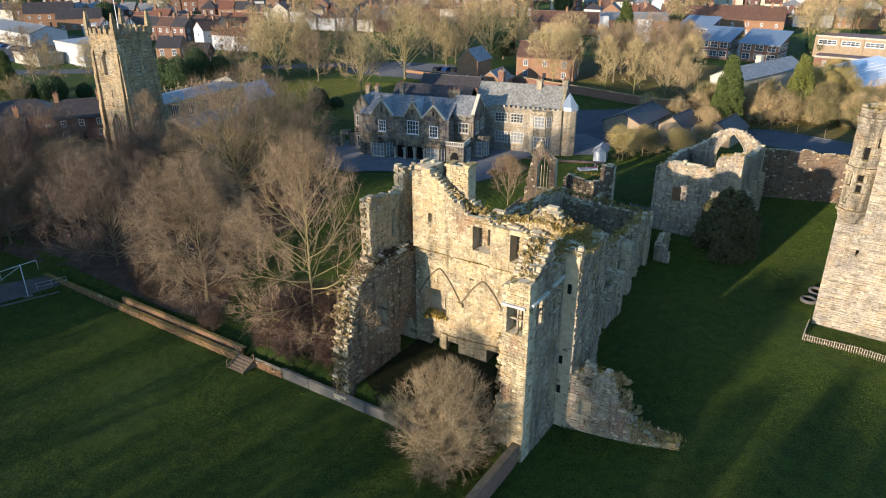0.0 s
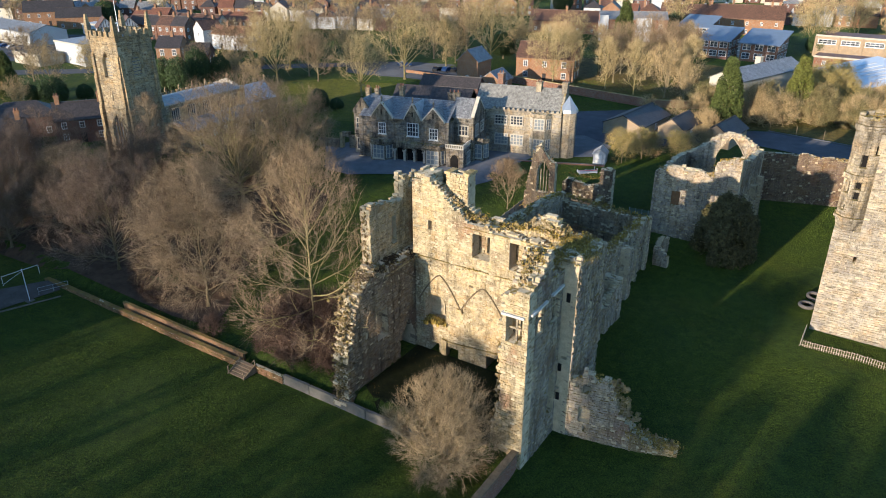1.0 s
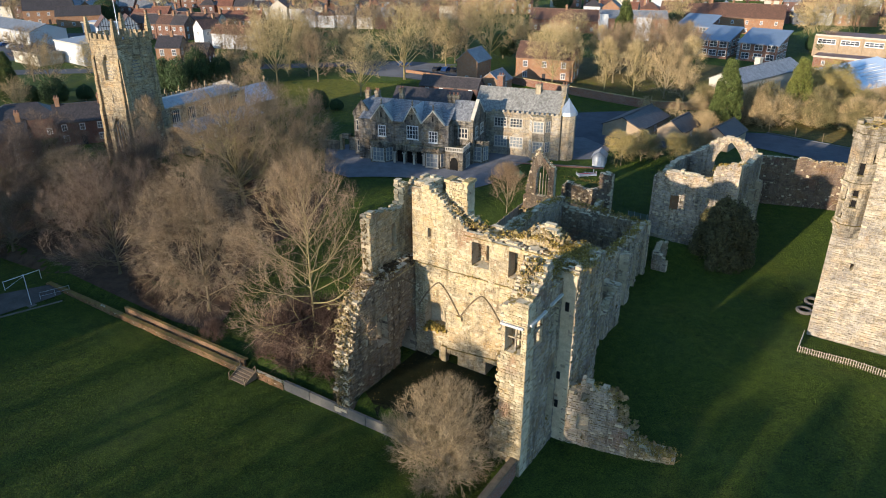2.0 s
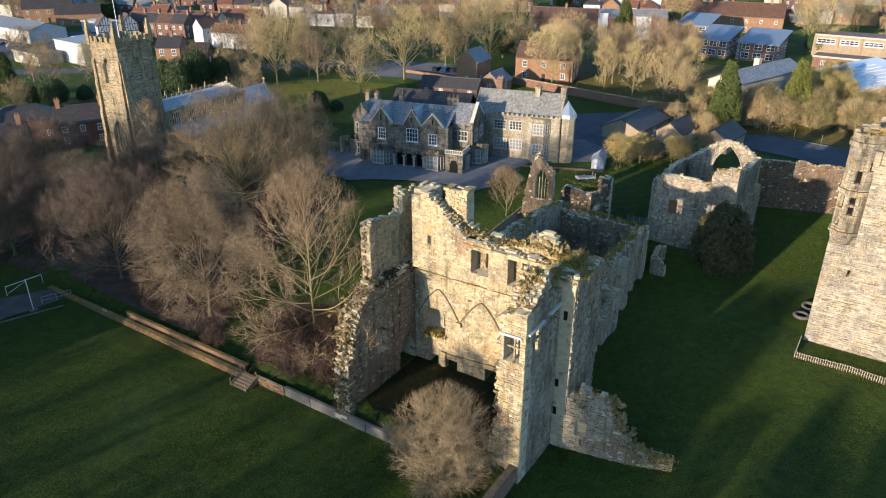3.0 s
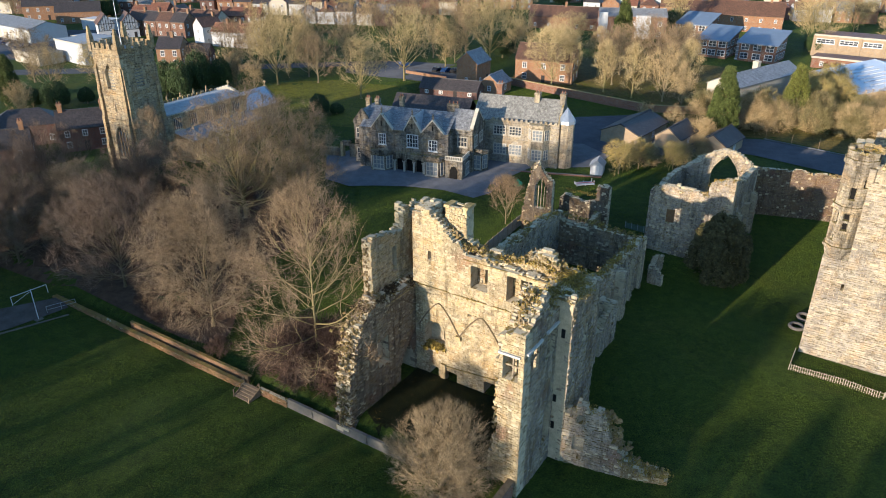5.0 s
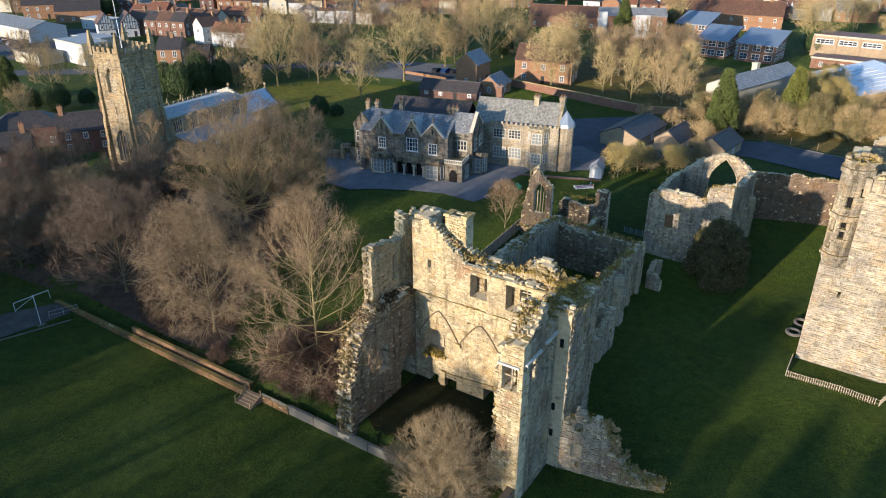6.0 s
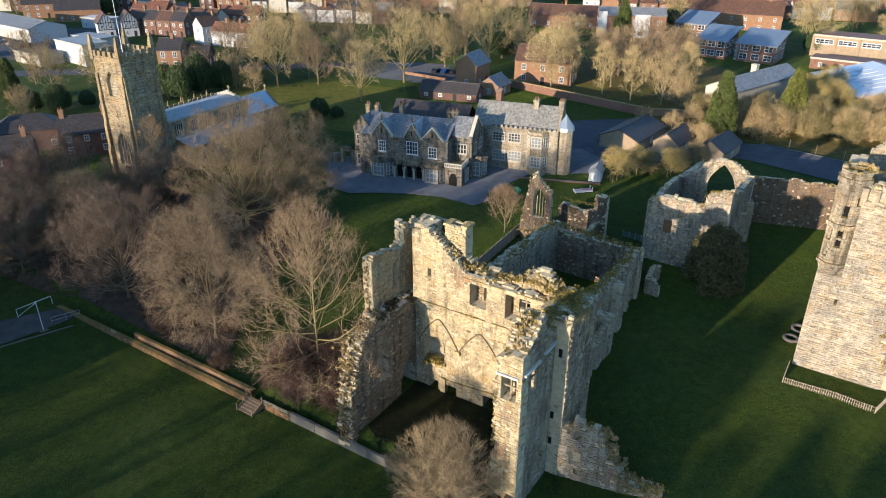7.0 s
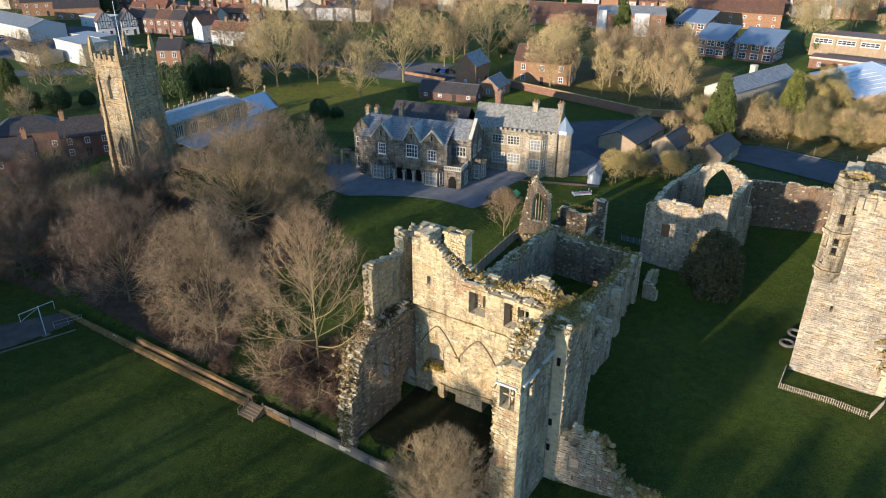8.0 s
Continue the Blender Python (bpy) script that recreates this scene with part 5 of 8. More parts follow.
def pane_window(parent, x0, x1, z0, z1, y, cols=3, rows=2, nrm=-1, axis="x", casing=M_STFRAME, glass=M_GLASS, w=0.09, name="window", sill=True):
    """A mullioned window on a wall face: a stone or timber frame with bars, glass set back. nrm: which way it faces."""
    d = nrm
    f, gl = Geo(), Geo()

    def bx(g, a0, a1, b0, b1, c0, c1):
        b0, b1 = min(b0, b1), max(b0, b1)
        if axis == "x":
            g.box(a0, a1, b0, b1, c0, c1)
        else:
            g.box(b0, b1, a0, a1, c0, c1)
    # the frame is one ring; its bars are pieces of their own
    ya, yb = min(y - 0.02 * d, y + 0.07 * d), max(y - 0.02 * d, y + 0.07 * d)
    vs = [(p, yy, q2) for yy in (ya, yb) for k in (w, -w) for p, q2 in ((x0 - k, z0 - k), (x1 + k, z0 - k), (x1 + k, z1 + k), (x0 - k, z1 + k))]
    fs = [fc for i, j in ((0, 1), (1, 2), (2, 3), (3, 0)) for fc in ((i, j, j + 4, i + 4), (i + 12, j + 12, j + 8, i + 8), (i + 8, j + 8, j, i), (i + 4, j + 4, j + 12, i + 12))]
    f.add(vs if axis == "x" else [(b, a, c) for a, b, c in vs], fs if axis == "x" else [t[::-1] for t in fs])
    bars = []
    for i in range(1, cols):
        x = x0 + (x1 - x0) * i / cols
        bars.append((x - w * 0.7, x + w * 0.7, y - 0.01 * d, y + 0.066 * d, z0 + w, z1 - w))
    for j in range(1, rows):
        z = z0 + (z1 - z0) * j / rows
        bars.append((x0 + w, x1 - w, y - 0.01 * d, y + 0.06 * d, z - w * 0.6, z + w * 0.6))
    bx(gl, x0, x1, y - 0.03 * d, y + 0.02 * d, z0, z1)
    ob = part(name, f, casing, parent)
    part("pane", gl, glass, ob)
    for b in bars:
        g = Geo()
        bx(g, *b)
        part("glazing_bar", g, casing, ob)
    if sill:
        s = Geo()
        bx(s, x0 - 0.2, x1 + 0.2, y, y + 0.14 * d, z0 - 0.2, z0 - 0.08)
        part("sill", s, casing, ob)
    return ob


def gable_roof(x0, x1, y0, y1, z0, z1, axis="x", over=0.35, thick=0.16):
    """Two sloping slabs over a rectangle; the ridge runs along axis."""
    g = Geo()
    if axis == "x":
        c = (y0 + y1) / 2
        s = (z1 - z0) / (c - y0)
        e = z0 - over * s
        g.profile_x([(y0 - over, e), (c, z1), (y1 + over, e), (y1 + over, e + thick), (c, z1 + thick * 1.25), (y0 - over, e + thick)], x0 - over * 0.5, x1 + over * 0.5)
    else:
        c = (x0 + x1) / 2
        s = (z1 - z0) / (c - x0)
        e = z0 - over * s
        g.profile([(x0 - over, e), (c, z1), (x1 + over, e), (x1 + over, e + thick), (c, z1 + thick * 1.25), (x0 - over, e + thick)][::-1], y0 - over * 0.5, y1 + over * 0.5)
    return g


def stack(parent, x, y, z0, z1, sx=0.5, sy=0.5, mat=None, pots=2, pot_mat=None):
    rings = [(z0, 0), (z1 - 0.38, 0), (z1 - 0.35, 0.08), (z1 - 0.2, 0.08), (z1 - 0.17, 0), (z1 - 0.1, 0), (z1 - 0.07, 0.1), (z1 + 0.05, 0.1)]
    v = [(x + sg * (sx + o), y + sh * (sy + o), z) for z, o in rings for sg, sh in ((-1, -1), (1, -1), (1, 1), (-1, 1))]
    f = [(4 * i + j, 4 * i + (j + 1) % 4, 4 * i + 4 + (j + 1) % 4, 4 * i + 4 + j) for i in range(len(rings) - 1) for j in range(4)]
    g = Geo().add(v, f + [(3, 2, 1, 0), tuple(range(len(v) - 4, len(v)))])
    c = part("chimney", g, mat or M_GREY, parent)
    for i in range(pots):
        px = x + (i - (pots - 1) / 2) * (sx * 1.1)
        part("chimney_pot", Geo().tube([(px, y, z1), (px, y, z1 + 0.55)], [0.16, 0.13], 8), pot_mat or M_TILER, c)
    return c


def stone_skin(parent, x0, x1, y, z0, z1, holes, nrm=-1, axis="x", mat=None, seed=0, course=0.36):
    """Coursed ashlar facing on one wall, with gaps for its openings."""
    r = np.random.default_rng(seed)
    rows = []
    z = z0
    while z < z1 - 0.05:
        zb = min(z + course * r.uniform(0.85, 1.15), z1)
        s = x0
        while s < x1 - 0.02:
            e = min(s + r.uniform(0.45, 1.1), x1)
            c = ((s + e) / 2, (z + zb) / 2)
            if not any(a - 0.25 < c[0] < b + 0.25 and p - 0.1 < c[1] < q + 0.1 for a, b, p, q in holes):
                d = r.uniform(0.0, 0.035)
                rows.append((s + 0.01, e - 0.01, y - 0.05 - (d if nrm < 0 else -0.03), y + 0.05 + (d if nrm > 0 else -0.03), z + 0.01, zb - 0.01))
            s = e
        z = zb
    v, f = boxes(rows)
    v = v.reshape(-1, 3)
    if axis == "y":
        v, f = v[:, [1, 0, 2]], f[:, ::-1]
    g = Geo()
    g.v, g.f, g.m = v.tolist(), f.tolist(), [0] * len(f)
    return part("ashlar", g, mat or M_MANOR, parent, kind="stuff")


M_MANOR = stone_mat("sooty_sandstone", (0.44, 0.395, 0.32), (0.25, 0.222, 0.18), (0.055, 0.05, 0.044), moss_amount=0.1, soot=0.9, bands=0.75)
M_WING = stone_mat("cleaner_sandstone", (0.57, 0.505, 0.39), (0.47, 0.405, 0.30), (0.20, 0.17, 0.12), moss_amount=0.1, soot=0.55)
mh = thing("manor_house", MAN, (8, 5, -0.6), "large gabled stone manor house with slate roofs and mullioned windows", "house")

# main range
hw = [(-4.3, -2.9, 5.4, 7.4), (1.5, 3.7, 5.4, 7.8), (5.9, 7.5, 5.1, 7.1)]
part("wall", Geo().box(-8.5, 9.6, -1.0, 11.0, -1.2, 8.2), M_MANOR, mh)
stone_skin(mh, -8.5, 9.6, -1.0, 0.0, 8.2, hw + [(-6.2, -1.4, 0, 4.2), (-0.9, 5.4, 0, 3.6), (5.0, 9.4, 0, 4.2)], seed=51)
stone_skin(mh, -1.0, 4.0, 9.6, 4.2, 8.2, [], 1, "y", seed=52)
part("plinth", Geo().box(-8.7, 9.8, -1.2, 11.1, -1.2, 0.5), M_MANOR, mh)
for z in (4.35, 8.2):
    part("string_course", Geo().box(-8.65, 9.75, -1.16, 11.1, z, z + 0.2), M_MANOR, mh)
part("roof", gable_roof(-8.3, 9.4, -0.9, 10.9, 8.3, 11.0, "x", 0.2), M_SLATE, mh, "blue-grey slate roof")
for k, (c, half, apex) in enumerate(((-3.65, 2.15, 11.1), (2.6, 1.7, 11.2), (6.7, 2.15, 10.7))):
    w = part("gable", Geo().profile([(c - half, 8.0), (c + half, 8.0), (c + half, 8.4), (c + 0.35, apex), (c - 0.35, apex), (c - half, 8.4)], -1.25, -0.7), M_MANOR, mh, "stone gable with coping")
    cop = Geo()
    for sgn in (-1, 1):
        cop.add([(c + sgn * half * 1.04, -1.34, 8.35), (c, -1.34, apex + 0.12), (c, -1.34, apex + 0.42), (c + sgn * half * 1.04, -1.34, 8.65),
                 (c + sgn * half * 1.04, -0.6, 8.35), (c, -0.6, apex + 0.12), (c, -0.6, apex + 0.42), (c + sgn * half * 1.04, -0.6, 8.65)],
                [(0, 1, 2, 3), (7, 6, 5, 4), (3, 2, 6, 7), (0, 4, 5, 1), (0, 3, 7, 4), (1, 5, 6, 2)])
    part("coping", cop, M_STFRAME, w)
    part("finial", Geo().tube([(c, -0.97, apex + 0.3), (c, -0.97, apex + 0.7), (c, -0.97, apex + 0.95), (c, -0.97, apex + 1.5)], [0.22, 0.1, 0.22, 0.02], 6), M_MANOR, w)
    part("dormer_roof", gable_roof(c - half + 0.1, c + half - 0.1, -0.7, 4.6, 8.3, apex - 0.15, "y", 0.1), M_SLATE if k != 1 else M_LEAD, mh, "slate roof of a front gable")
    part("slit_window", Geo().box(c - 0.12, c + 0.12, -1.29, -1.2, 9.0, 9.9), M_DARK, w)
for x0, x1, z0, z1 in hw:
    pane_window(mh, x0, x1, z0, z1, -1.1, 3 if x1 - x0 < 2 else 4, 3, casing=M_FRAME, w=0.06)


def bay(parent, c, y, half, deep, z1, rows, mat, batt=True, z0=0.9, tall=2.6, cols=3):
    """A canted bay: three sides with windows under a parapet."""
    poly = [(c - half, y), (c - half * 0.55, y - deep), (c + half * 0.55, y - deep), (c + half, y)]
    b = part("bay", Geo().prism(poly, -1.2, z1), mat, parent, "canted stone bay window")
    out = [(c - half * 1.06, y), (c - half * 0.6, y - deep * 1.12), (c + half * 0.6, y - deep * 1.12), (c + half * 1.06, y)]
    for z in (0.45, z1 - 0.75, z1 - 0.1):
        part("moulding", Geo().prism(out, z, z + 0.16), mat, b)
    if batt:
        for k in range(4):
            x = c - half * 0.5 + half * k / 3
            part("merlon", Geo().box(x - 0.2, x + 0.2, y - deep * 1.08, y - deep * 0.9, z1, z1 + 0.35), mat, b)
    for zz in rows:
        pane_window(b, c - half * 0.45, c + half * 0.45, zz, zz + tall, y - deep - 0.0, cols, 3, glass=M_BLIND)
        for sgn in (-1, 1):
            fr, gl = Geo(), Geo()
            p, q2 = Vector((c + sgn * half * 0.62, y - deep * 0.85, 0)), Vector((c + sgn * half * 0.93, y - deep * 0.16, 0))
            nr = Vector((sgn * deep, -half * 0.45, 0)).normalized()
            for i in range(3):
                s = p.lerp(q2, i / 2) + nr * 0.03
                fr.tube([(s.x, s.y, zz), (s.x, s.y, zz + tall)], 0.08, 4)
            for j in range(4):
                h = zz + tall * j / 3
                fr.tube([(p.x + nr.x * 0.03, p.y + nr.y * 0.03, h), (q2.x + nr.x * 0.03, q2.y + nr.y * 0.03, h)], 0.06, 4)
            a, b2 = p + nr * 0.02, q2 + nr * 0.02
            gl.add([(a.x, a.y, zz), (b2.x, b2.y, zz), (b2.x, b2.y, zz + tall), (a.x, a.y, zz + tall), (a.x - nr.x * 0.05, a.y - nr.y * 0.05, zz), (b2.x - nr.x * 0.05, b2.y - nr.y * 0.05, zz),
                    (b2.x - nr.x * 0.05, b2.y - nr.y * 0.05, zz + tall), (a.x - nr.x * 0.05, a.y - nr.y * 0.05, zz + tall)],
                   [(0, 1, 2, 3), (7, 6, 5, 4), (0, 4, 5, 1), (3, 2, 6, 7), (1, 5, 6, 2), (0, 3, 7, 4)] if sgn > 0 else [(3, 2, 1, 0), (4, 5, 6, 7), (1, 5, 4, 0), (7, 6, 2, 3), (2, 6, 5, 1), (4, 7, 3, 0)])
            o = part("window", fr, M_STFRAME, b)
            part("pane", gl, M_BLIND, o)
    return b


bay(mh, -3.8, -1.0, 2.4, 1.7, 4.3, [1.0], M_MANOR)
bay(mh, 7.2, -1.0, 2.5, 2.0, 4.3, [1.0], M_MANOR)
# arcade between the bays
ar = part("arcade", Geo().box(-0.9, 5.3, -2.2, -1.05, 3.35, 4.2).box(-0.9, 5.3, -2.3, -1.0, 4.1, 4.3), M_MANOR, mh, "three-arched stone loggia")
for x in (-0.85, 1.15, 3.15, 5.1):
    part("column", Geo().box(x - 0.3, x + 0.3, -2.2, -1.6, -1.2, 0.6).tube([(x, -1.9, 0.6), (x, -1.9, 2.6)], 0.22, 10).box(x - 0.3, x + 0.3, -2.2, -1.6, 2.6, 2.85), M_STFRAME, ar)
for x in (0.15, 2.15, 4.12):
    pts = [(x + 0.98 * math.cos(a), 2.55 + 0.85 * math.sin(a)) for a in np.linspace(math.pi, 0, 13)]
    g = Geo().profile(pts + [(x + 0.98, 3.5), (x - 0.98, 3.5)], -2.2, -1.7)
    part("arch", g, M_MANOR, ar)
    part("doorway", Geo().box(x - 0.7, x + 0.7, -1.14, -1.02, 0.0, 2.9), M_DARK, ar)
# left service end with small gables and chimneys
part("side_block", Geo().box(-10.6, -6.6, 1.2, 9.0, -1.2, 8.6), M_MANOR, mh)
stone_skin(mh, -10.6, -8.5, 1.2, 0.0, 8.6, [(-10.1, -9.0, 5.4, 7.4), (-10.1, -9.0, 1.2, 3.4)], seed=53)
pane_window(mh, -10.1, -9.0, 5.4, 7.4, 1.1, 2, 2)
pane_window(mh, -10.1, -9.0, 1.2, 3.4, 1.1, 2, 2)
part("side_roof", gable_roof(-10.6, -7.0, 1.2, 9.0, 8.6, 10.9, "y", 0.2), M_SLATE, mh)
part("side_gable", Geo().profile([(-10.7, 8.3), (-6.9, 8.3), (-6.9, 8.9), (-8.8, 11.4), (-10.7, 8.9)], 1.0, 1.4), M_MANOR, mh)
# porch and the block behind it
part("porch", Geo().box(9.6, 12.9, -2.4, 4.2, -1.2, 4.1), M_MANOR, mh, "single-storey stone porch with an arched door")
stone_skin(mh, 9.6, 12.9, -2.4, 0.0, 4.1, [(10.5, 12.0, 0, 3.0)], seed=54)
stone_skin(mh, -2.4, 4.2, 12.9, 0.0, 4.1, [(-0.4, 1.6, 0.8, 3.2)], 1, "y", seed=55)
part("porch_door", Geo().profile([(10.5, 0), (12.0, 0), (12.0, 2.2), (11.7, 2.8), (11.25, 3.05), (10.8, 2.8), (10.5, 2.2)], -2.5, -2.3), M_DARK, mh)
bal = Geo().box(9.5, 13.0, -2.5, -2.2, 4.1, 4.25).box(9.5, 13.0, -2.45, -2.25, 4.75, 4.9).box(12.75, 13.0, -2.4, 4.2, 4.1, 4.25).box(12.77, 12.97, -2.4, 4.2, 4.75, 4.9)
for x in np.arange(9.6, 13, 0.35):
    bal.box(x - 0.07, x + 0.07, -2.42, -2.28, 4.25, 4.75)
for y in np.arange(-2.2, 4.2, 0.35):
    bal.box(12.8, 12.94, y - 0.07, y + 0.07, 4.25, 4.75)
part("balustrade", bal, M_STFRAME, mh)
pane_window(mh, -0.3, 1.5, 0.9, 3.1, 12.95, 3, 2, 1, "y", name="window", glass=M_BLIND)
part("cross_block", Geo().box(9.6, 13.4, 2.0, 10.4, -1.2, 8.8), M_MANOR, mh)
stone_skin(mh, 9.6, 13.4, 2.0, 4.3, 8.8, [(10.6, 12.4, 5.6, 7.4)], seed=56)
stone_skin(mh, 2.0, 10.4, 13.4, 0.0, 8.8, [(3.0, 4.6, 5.4, 7.4), (6.2, 8.0, 5.6, 7.4)], 1, "y", seed=57)
part("cross_gable", Geo().profile_x([(2.0, 8.7), (8.4, 8.7), (8.4, 9.2), (5.5, 11.9), (4.9, 11.9), (2.0, 9.2)], 13.0, 13.5), M_MANOR, mh)
part("gable_coping", Geo().profile_x([(1.85, 9.1), (5.2, 12.0), (8.55, 9.1), (8.55, 9.4), (5.2, 12.3), (1.85, 9.4)], 12.95, 13.6), M_STFRAME, mh)
part("cross_roof", gable_roof(9.0, 13.0, 2.0, 8.4, 8.9, 11.7, "x", 0.15), M_SLATE, mh)
pane_window(mh, 10.6, 12.4, 5.6, 7.4, 1.9, 3, 2)
pane_window(mh, 3.0, 4.6, 5.4, 7.4, 13.5, 3, 2, 1, "y")
pane_window(mh, 6.2, 8.0, 5.6, 7.4, 13.5, 3, 2, 1, "y")
bay(mh, 13.9, 4.6, 1.9, 1.5, 4.6, [1.2], M_MANOR, cols=2)
# rear range behind the main roof
part("rear_wall", Geo().box(-7.5, 9.0, 11.0, 20.0, -1.2, 7.6), M_MANOR, mh)
part("rear_roof", gable_roof(-7.5, 9.0, 11.0, 20.0, 7.6, 11.2, "x", 0.2), M_TILED, mh, "brown tiled rear roof")
# wing
wx0, wx1, wy0, wy1 = 14.4, 28.0, 10.2, 19.0
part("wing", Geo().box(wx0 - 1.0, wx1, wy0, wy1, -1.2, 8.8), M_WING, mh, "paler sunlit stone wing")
ww = [(15.2, 17.6, 6.3, 8.0), (18.3, 20.7, 6.3, 8.0), (15.3, 17.8, 2.4, 4.4), (18.4, 20.9, 2.4, 4.4)]
stone_skin(mh, wx0 - 1.0, wx1, wy0, 0.0, 8.8, ww + [(22.1, 26.2, 0, 8.8)], mat=M_WING, seed=58)
stone_skin(mh, wy0, wy1, wx1, 0.0, 8.8, [], 1, "y", mat=M_WING, seed=59)
for x0, x1, z0, z1 in ww:
    pane_window(mh, x0, x1, z0, z1, wy0 - 0.1, 4, 3, glass=M_GLASS if z0 > 4 else M_BLIND)
bay(mh, 24.2, wy0, 2.1, 1.5, 9.0, [2.2, 6.1], M_WING, batt=False, tall=2.0)
part("string_course", Geo().box(wx0 - 1.0, wx1 + 0.05, wy0 - 0.2, wy0 + 0.1, 5.1, 5.35), M_WING, mh)
par = Geo().box(wx0, wx1, wy0 - 0.15, wy0 + 0.2, 8.8, 9.1)
for x in np.arange(wx0 + 0.3, wx1 - 0.2, 0.95):
    par.box(x, x + 0.5, wy0 - 0.15, wy0 + 0.2, 9.1, 9.5)
part("parapet", par, M_WING, mh)
part("wing_roof", gable_roof(wx0 - 3.6, wx1 - 0.3, wy0 + 0.2, wy1, 8.8, 12.7, "x", 0.0), M_SLATEL, mh, "pale lichened slate roof")
part("wing_gable", Geo().profile_x([(wy0 - 0.1, 8.7), (wy1 + 0.1, 8.7), (wy1 + 0.1, 9.1), ((wy0 + wy1) / 2, 13.2), (wy0 - 0.1, 9.1)], wx1 - 0.4, wx1 + 0.05), M_WING, mh)
tw = part("corner_turret", Geo().prism(octagon(29.0, 12.0, 1.6), -1.2, 9.2), M_WING, mh, "eight-sided stair turret")
part("turret_cap", Geo().prism(octagon(29.0, 12.0, 1.85), 9.2, 9.8, top=octagon(29.0, 12.0, 1.7)).prism(octagon(29.0, 12.0, 1.7), 9.8, 10.9, top=octagon(29.0, 12.0, 0.9)).prism(octagon(29.0, 12.0, 0.9), 10.9, 12.2, top=octagon(29.0, 12.0, 0.06)), M_COPPER, tw, "pale metal pointed cap")
stack(mh, 14.6, 16.2, 9.0, 14.8, 0.55, 0.9, M_BRICK, 2)
stack(mh, 22.6, 14.6, 10.5, 13.9, 0.5, 0.75, M_WING, 2)
stack(mh, 27.6, 14.6, 10.5, 14.1, 0.5, 0.8, M_WING, 2)
for x in (7.6, 8.4, 9.2):
    stack(mh, x, 5.6, 9.0, 12.6, 0.36, 0.36, M_MANOR, 1)
for x in (-2.4, -9.6, -7.6):
    stack(mh, x, 6.0, 8.0, 13.0 if x > -5 else 12.2, 0.4, 0.5, M_MANOR, 2)
# garden arch and low wall beside the house
gt = thing("garden_gateway", MAN, (-14.5, 4.0, -0.4), "weathered stone garden wall with an arched gateway", "gateway")
part("wall", Geo().box(-13.2, -11.0, 3.6, 4.2, -0.8, 3.0), M_MANOR, gt)
part("wall", Geo().box(-20.0, -15.0, 3.6, 4.2, -0.8, 1.9), M_MANOR, gt)
part("gate_pier", Geo().box(-15.2, -14.6, 3.4, 4.4, -0.8, 3.3), M_STONE, gt)
part("arch", Geo().box(-14.7, -13.1, 3.5, 4.3, 2.6, 3.5), M_MANOR, gt)

# ---- grounds of the manor ----
hut = thing("white_hut", pose(29.6, 128.2, 3.9, 0, 0, -20), (0, 0, 0), "small white painted wooden hut with pitched roof", "hut")
part("wall", Geo().profile([(-1.15, -0.1), (1.15, -0.1), (1.15, 2.0), (0, 2.9), (-1.15, 2.0)], -1.4, 1.4), M_WHITE, hut)
part("roof", gable_roof(-1.15, 1.15, -1.45, 1.45, 2.0, 2.9, "y", 0.25, 0.08), M_LEAD, hut)
part("door", Geo().box(-0.45, 0.45, -1.46, -1.38, 0, 1.85), M_FRAME, hut)
pf2 = thing("timber_play_frame", pose(26.5, 122.0, 3.5, 0, 0, 10), (0, 0, 0), "low white and red wooden play frame on the grass", "play frame")
part("deck", Geo().box(-2.2, 1.2, -0.7, 0.7, 0.5, 0.68), M_WHITE, pf2)
for x in (-2.1, -0.5, 1.1):
    for y in (-0.6, 0.6):
        part("post", Geo().box(x - 0.06, x + 0.06, y - 0.06, y + 0.06, -0.1, 1.3 if x > 0 else 0.9), M_WHITE, pf2)
part("rail", Geo().box(-2.2, 1.2, -0.68, -0.6, 0.95, 1.05), M_REDP, pf2)
grn = thing("green_play_house", pose(13.8, 121.5, 3.4), (0, 0, 0), "small bright green plastic play house", "toy house")
part("body", Geo().prism(octagon(0, 0, 0.75), -0.05, 0.9), M_GREENP, grn)
part("roof", Geo().prism(octagon(0, 0, 0.9), 0.9, 1.6, top=octagon(0, 0, 0.1)), M_GREENP, grn)
rw = thing("low_brick_wall", pose(22.0, 127.2, 3.5, 0, 0, -12), (0, 0, 0), "low dark red brick wall with coping by the drive", "wall", kind="structure")
part("wall", Geo().box(-9, 8, -0.2, 0.2, -0.4, 0.55), M_BRICKD, rw)
part("edging", Geo().box(-9.1, 8.1, -0.25, 0.25, 0.55, 0.68), M_BRICKD, rw)
fn = thing("wooden_panel_fence", CASTLE, (-25.4, 42, 1.9), "grey wooden panel fence along the hall", "fence")
for k in range(14):
    y = 28.5 + k * 1.55
    z = lie(*castle_xy(-25.6, y + 0.7))
    part("panel", Geo().box(-25.64, -25.56, y, y + 1.5, z + 0.05, z + 1.9, jit=0.01), M_WOODP, fn)
    part("post", Geo().box(-25.7, -25.54, y - 0.05, y + 0.05, z - 0.2, z + 2.0), M_WOOD, fn)
mfn = thing("mesh_fence", CASTLE, (-8, 58.5, 2), "low green wire mesh fence across the lawn", "fence")
for k in range(6):
    part("post", Geo().tube([(-11.0 + k, 58.5, 1.8), (-11.0 + k, 58.5, 3.9)], 0.04, 5), M_METAL, mfn)
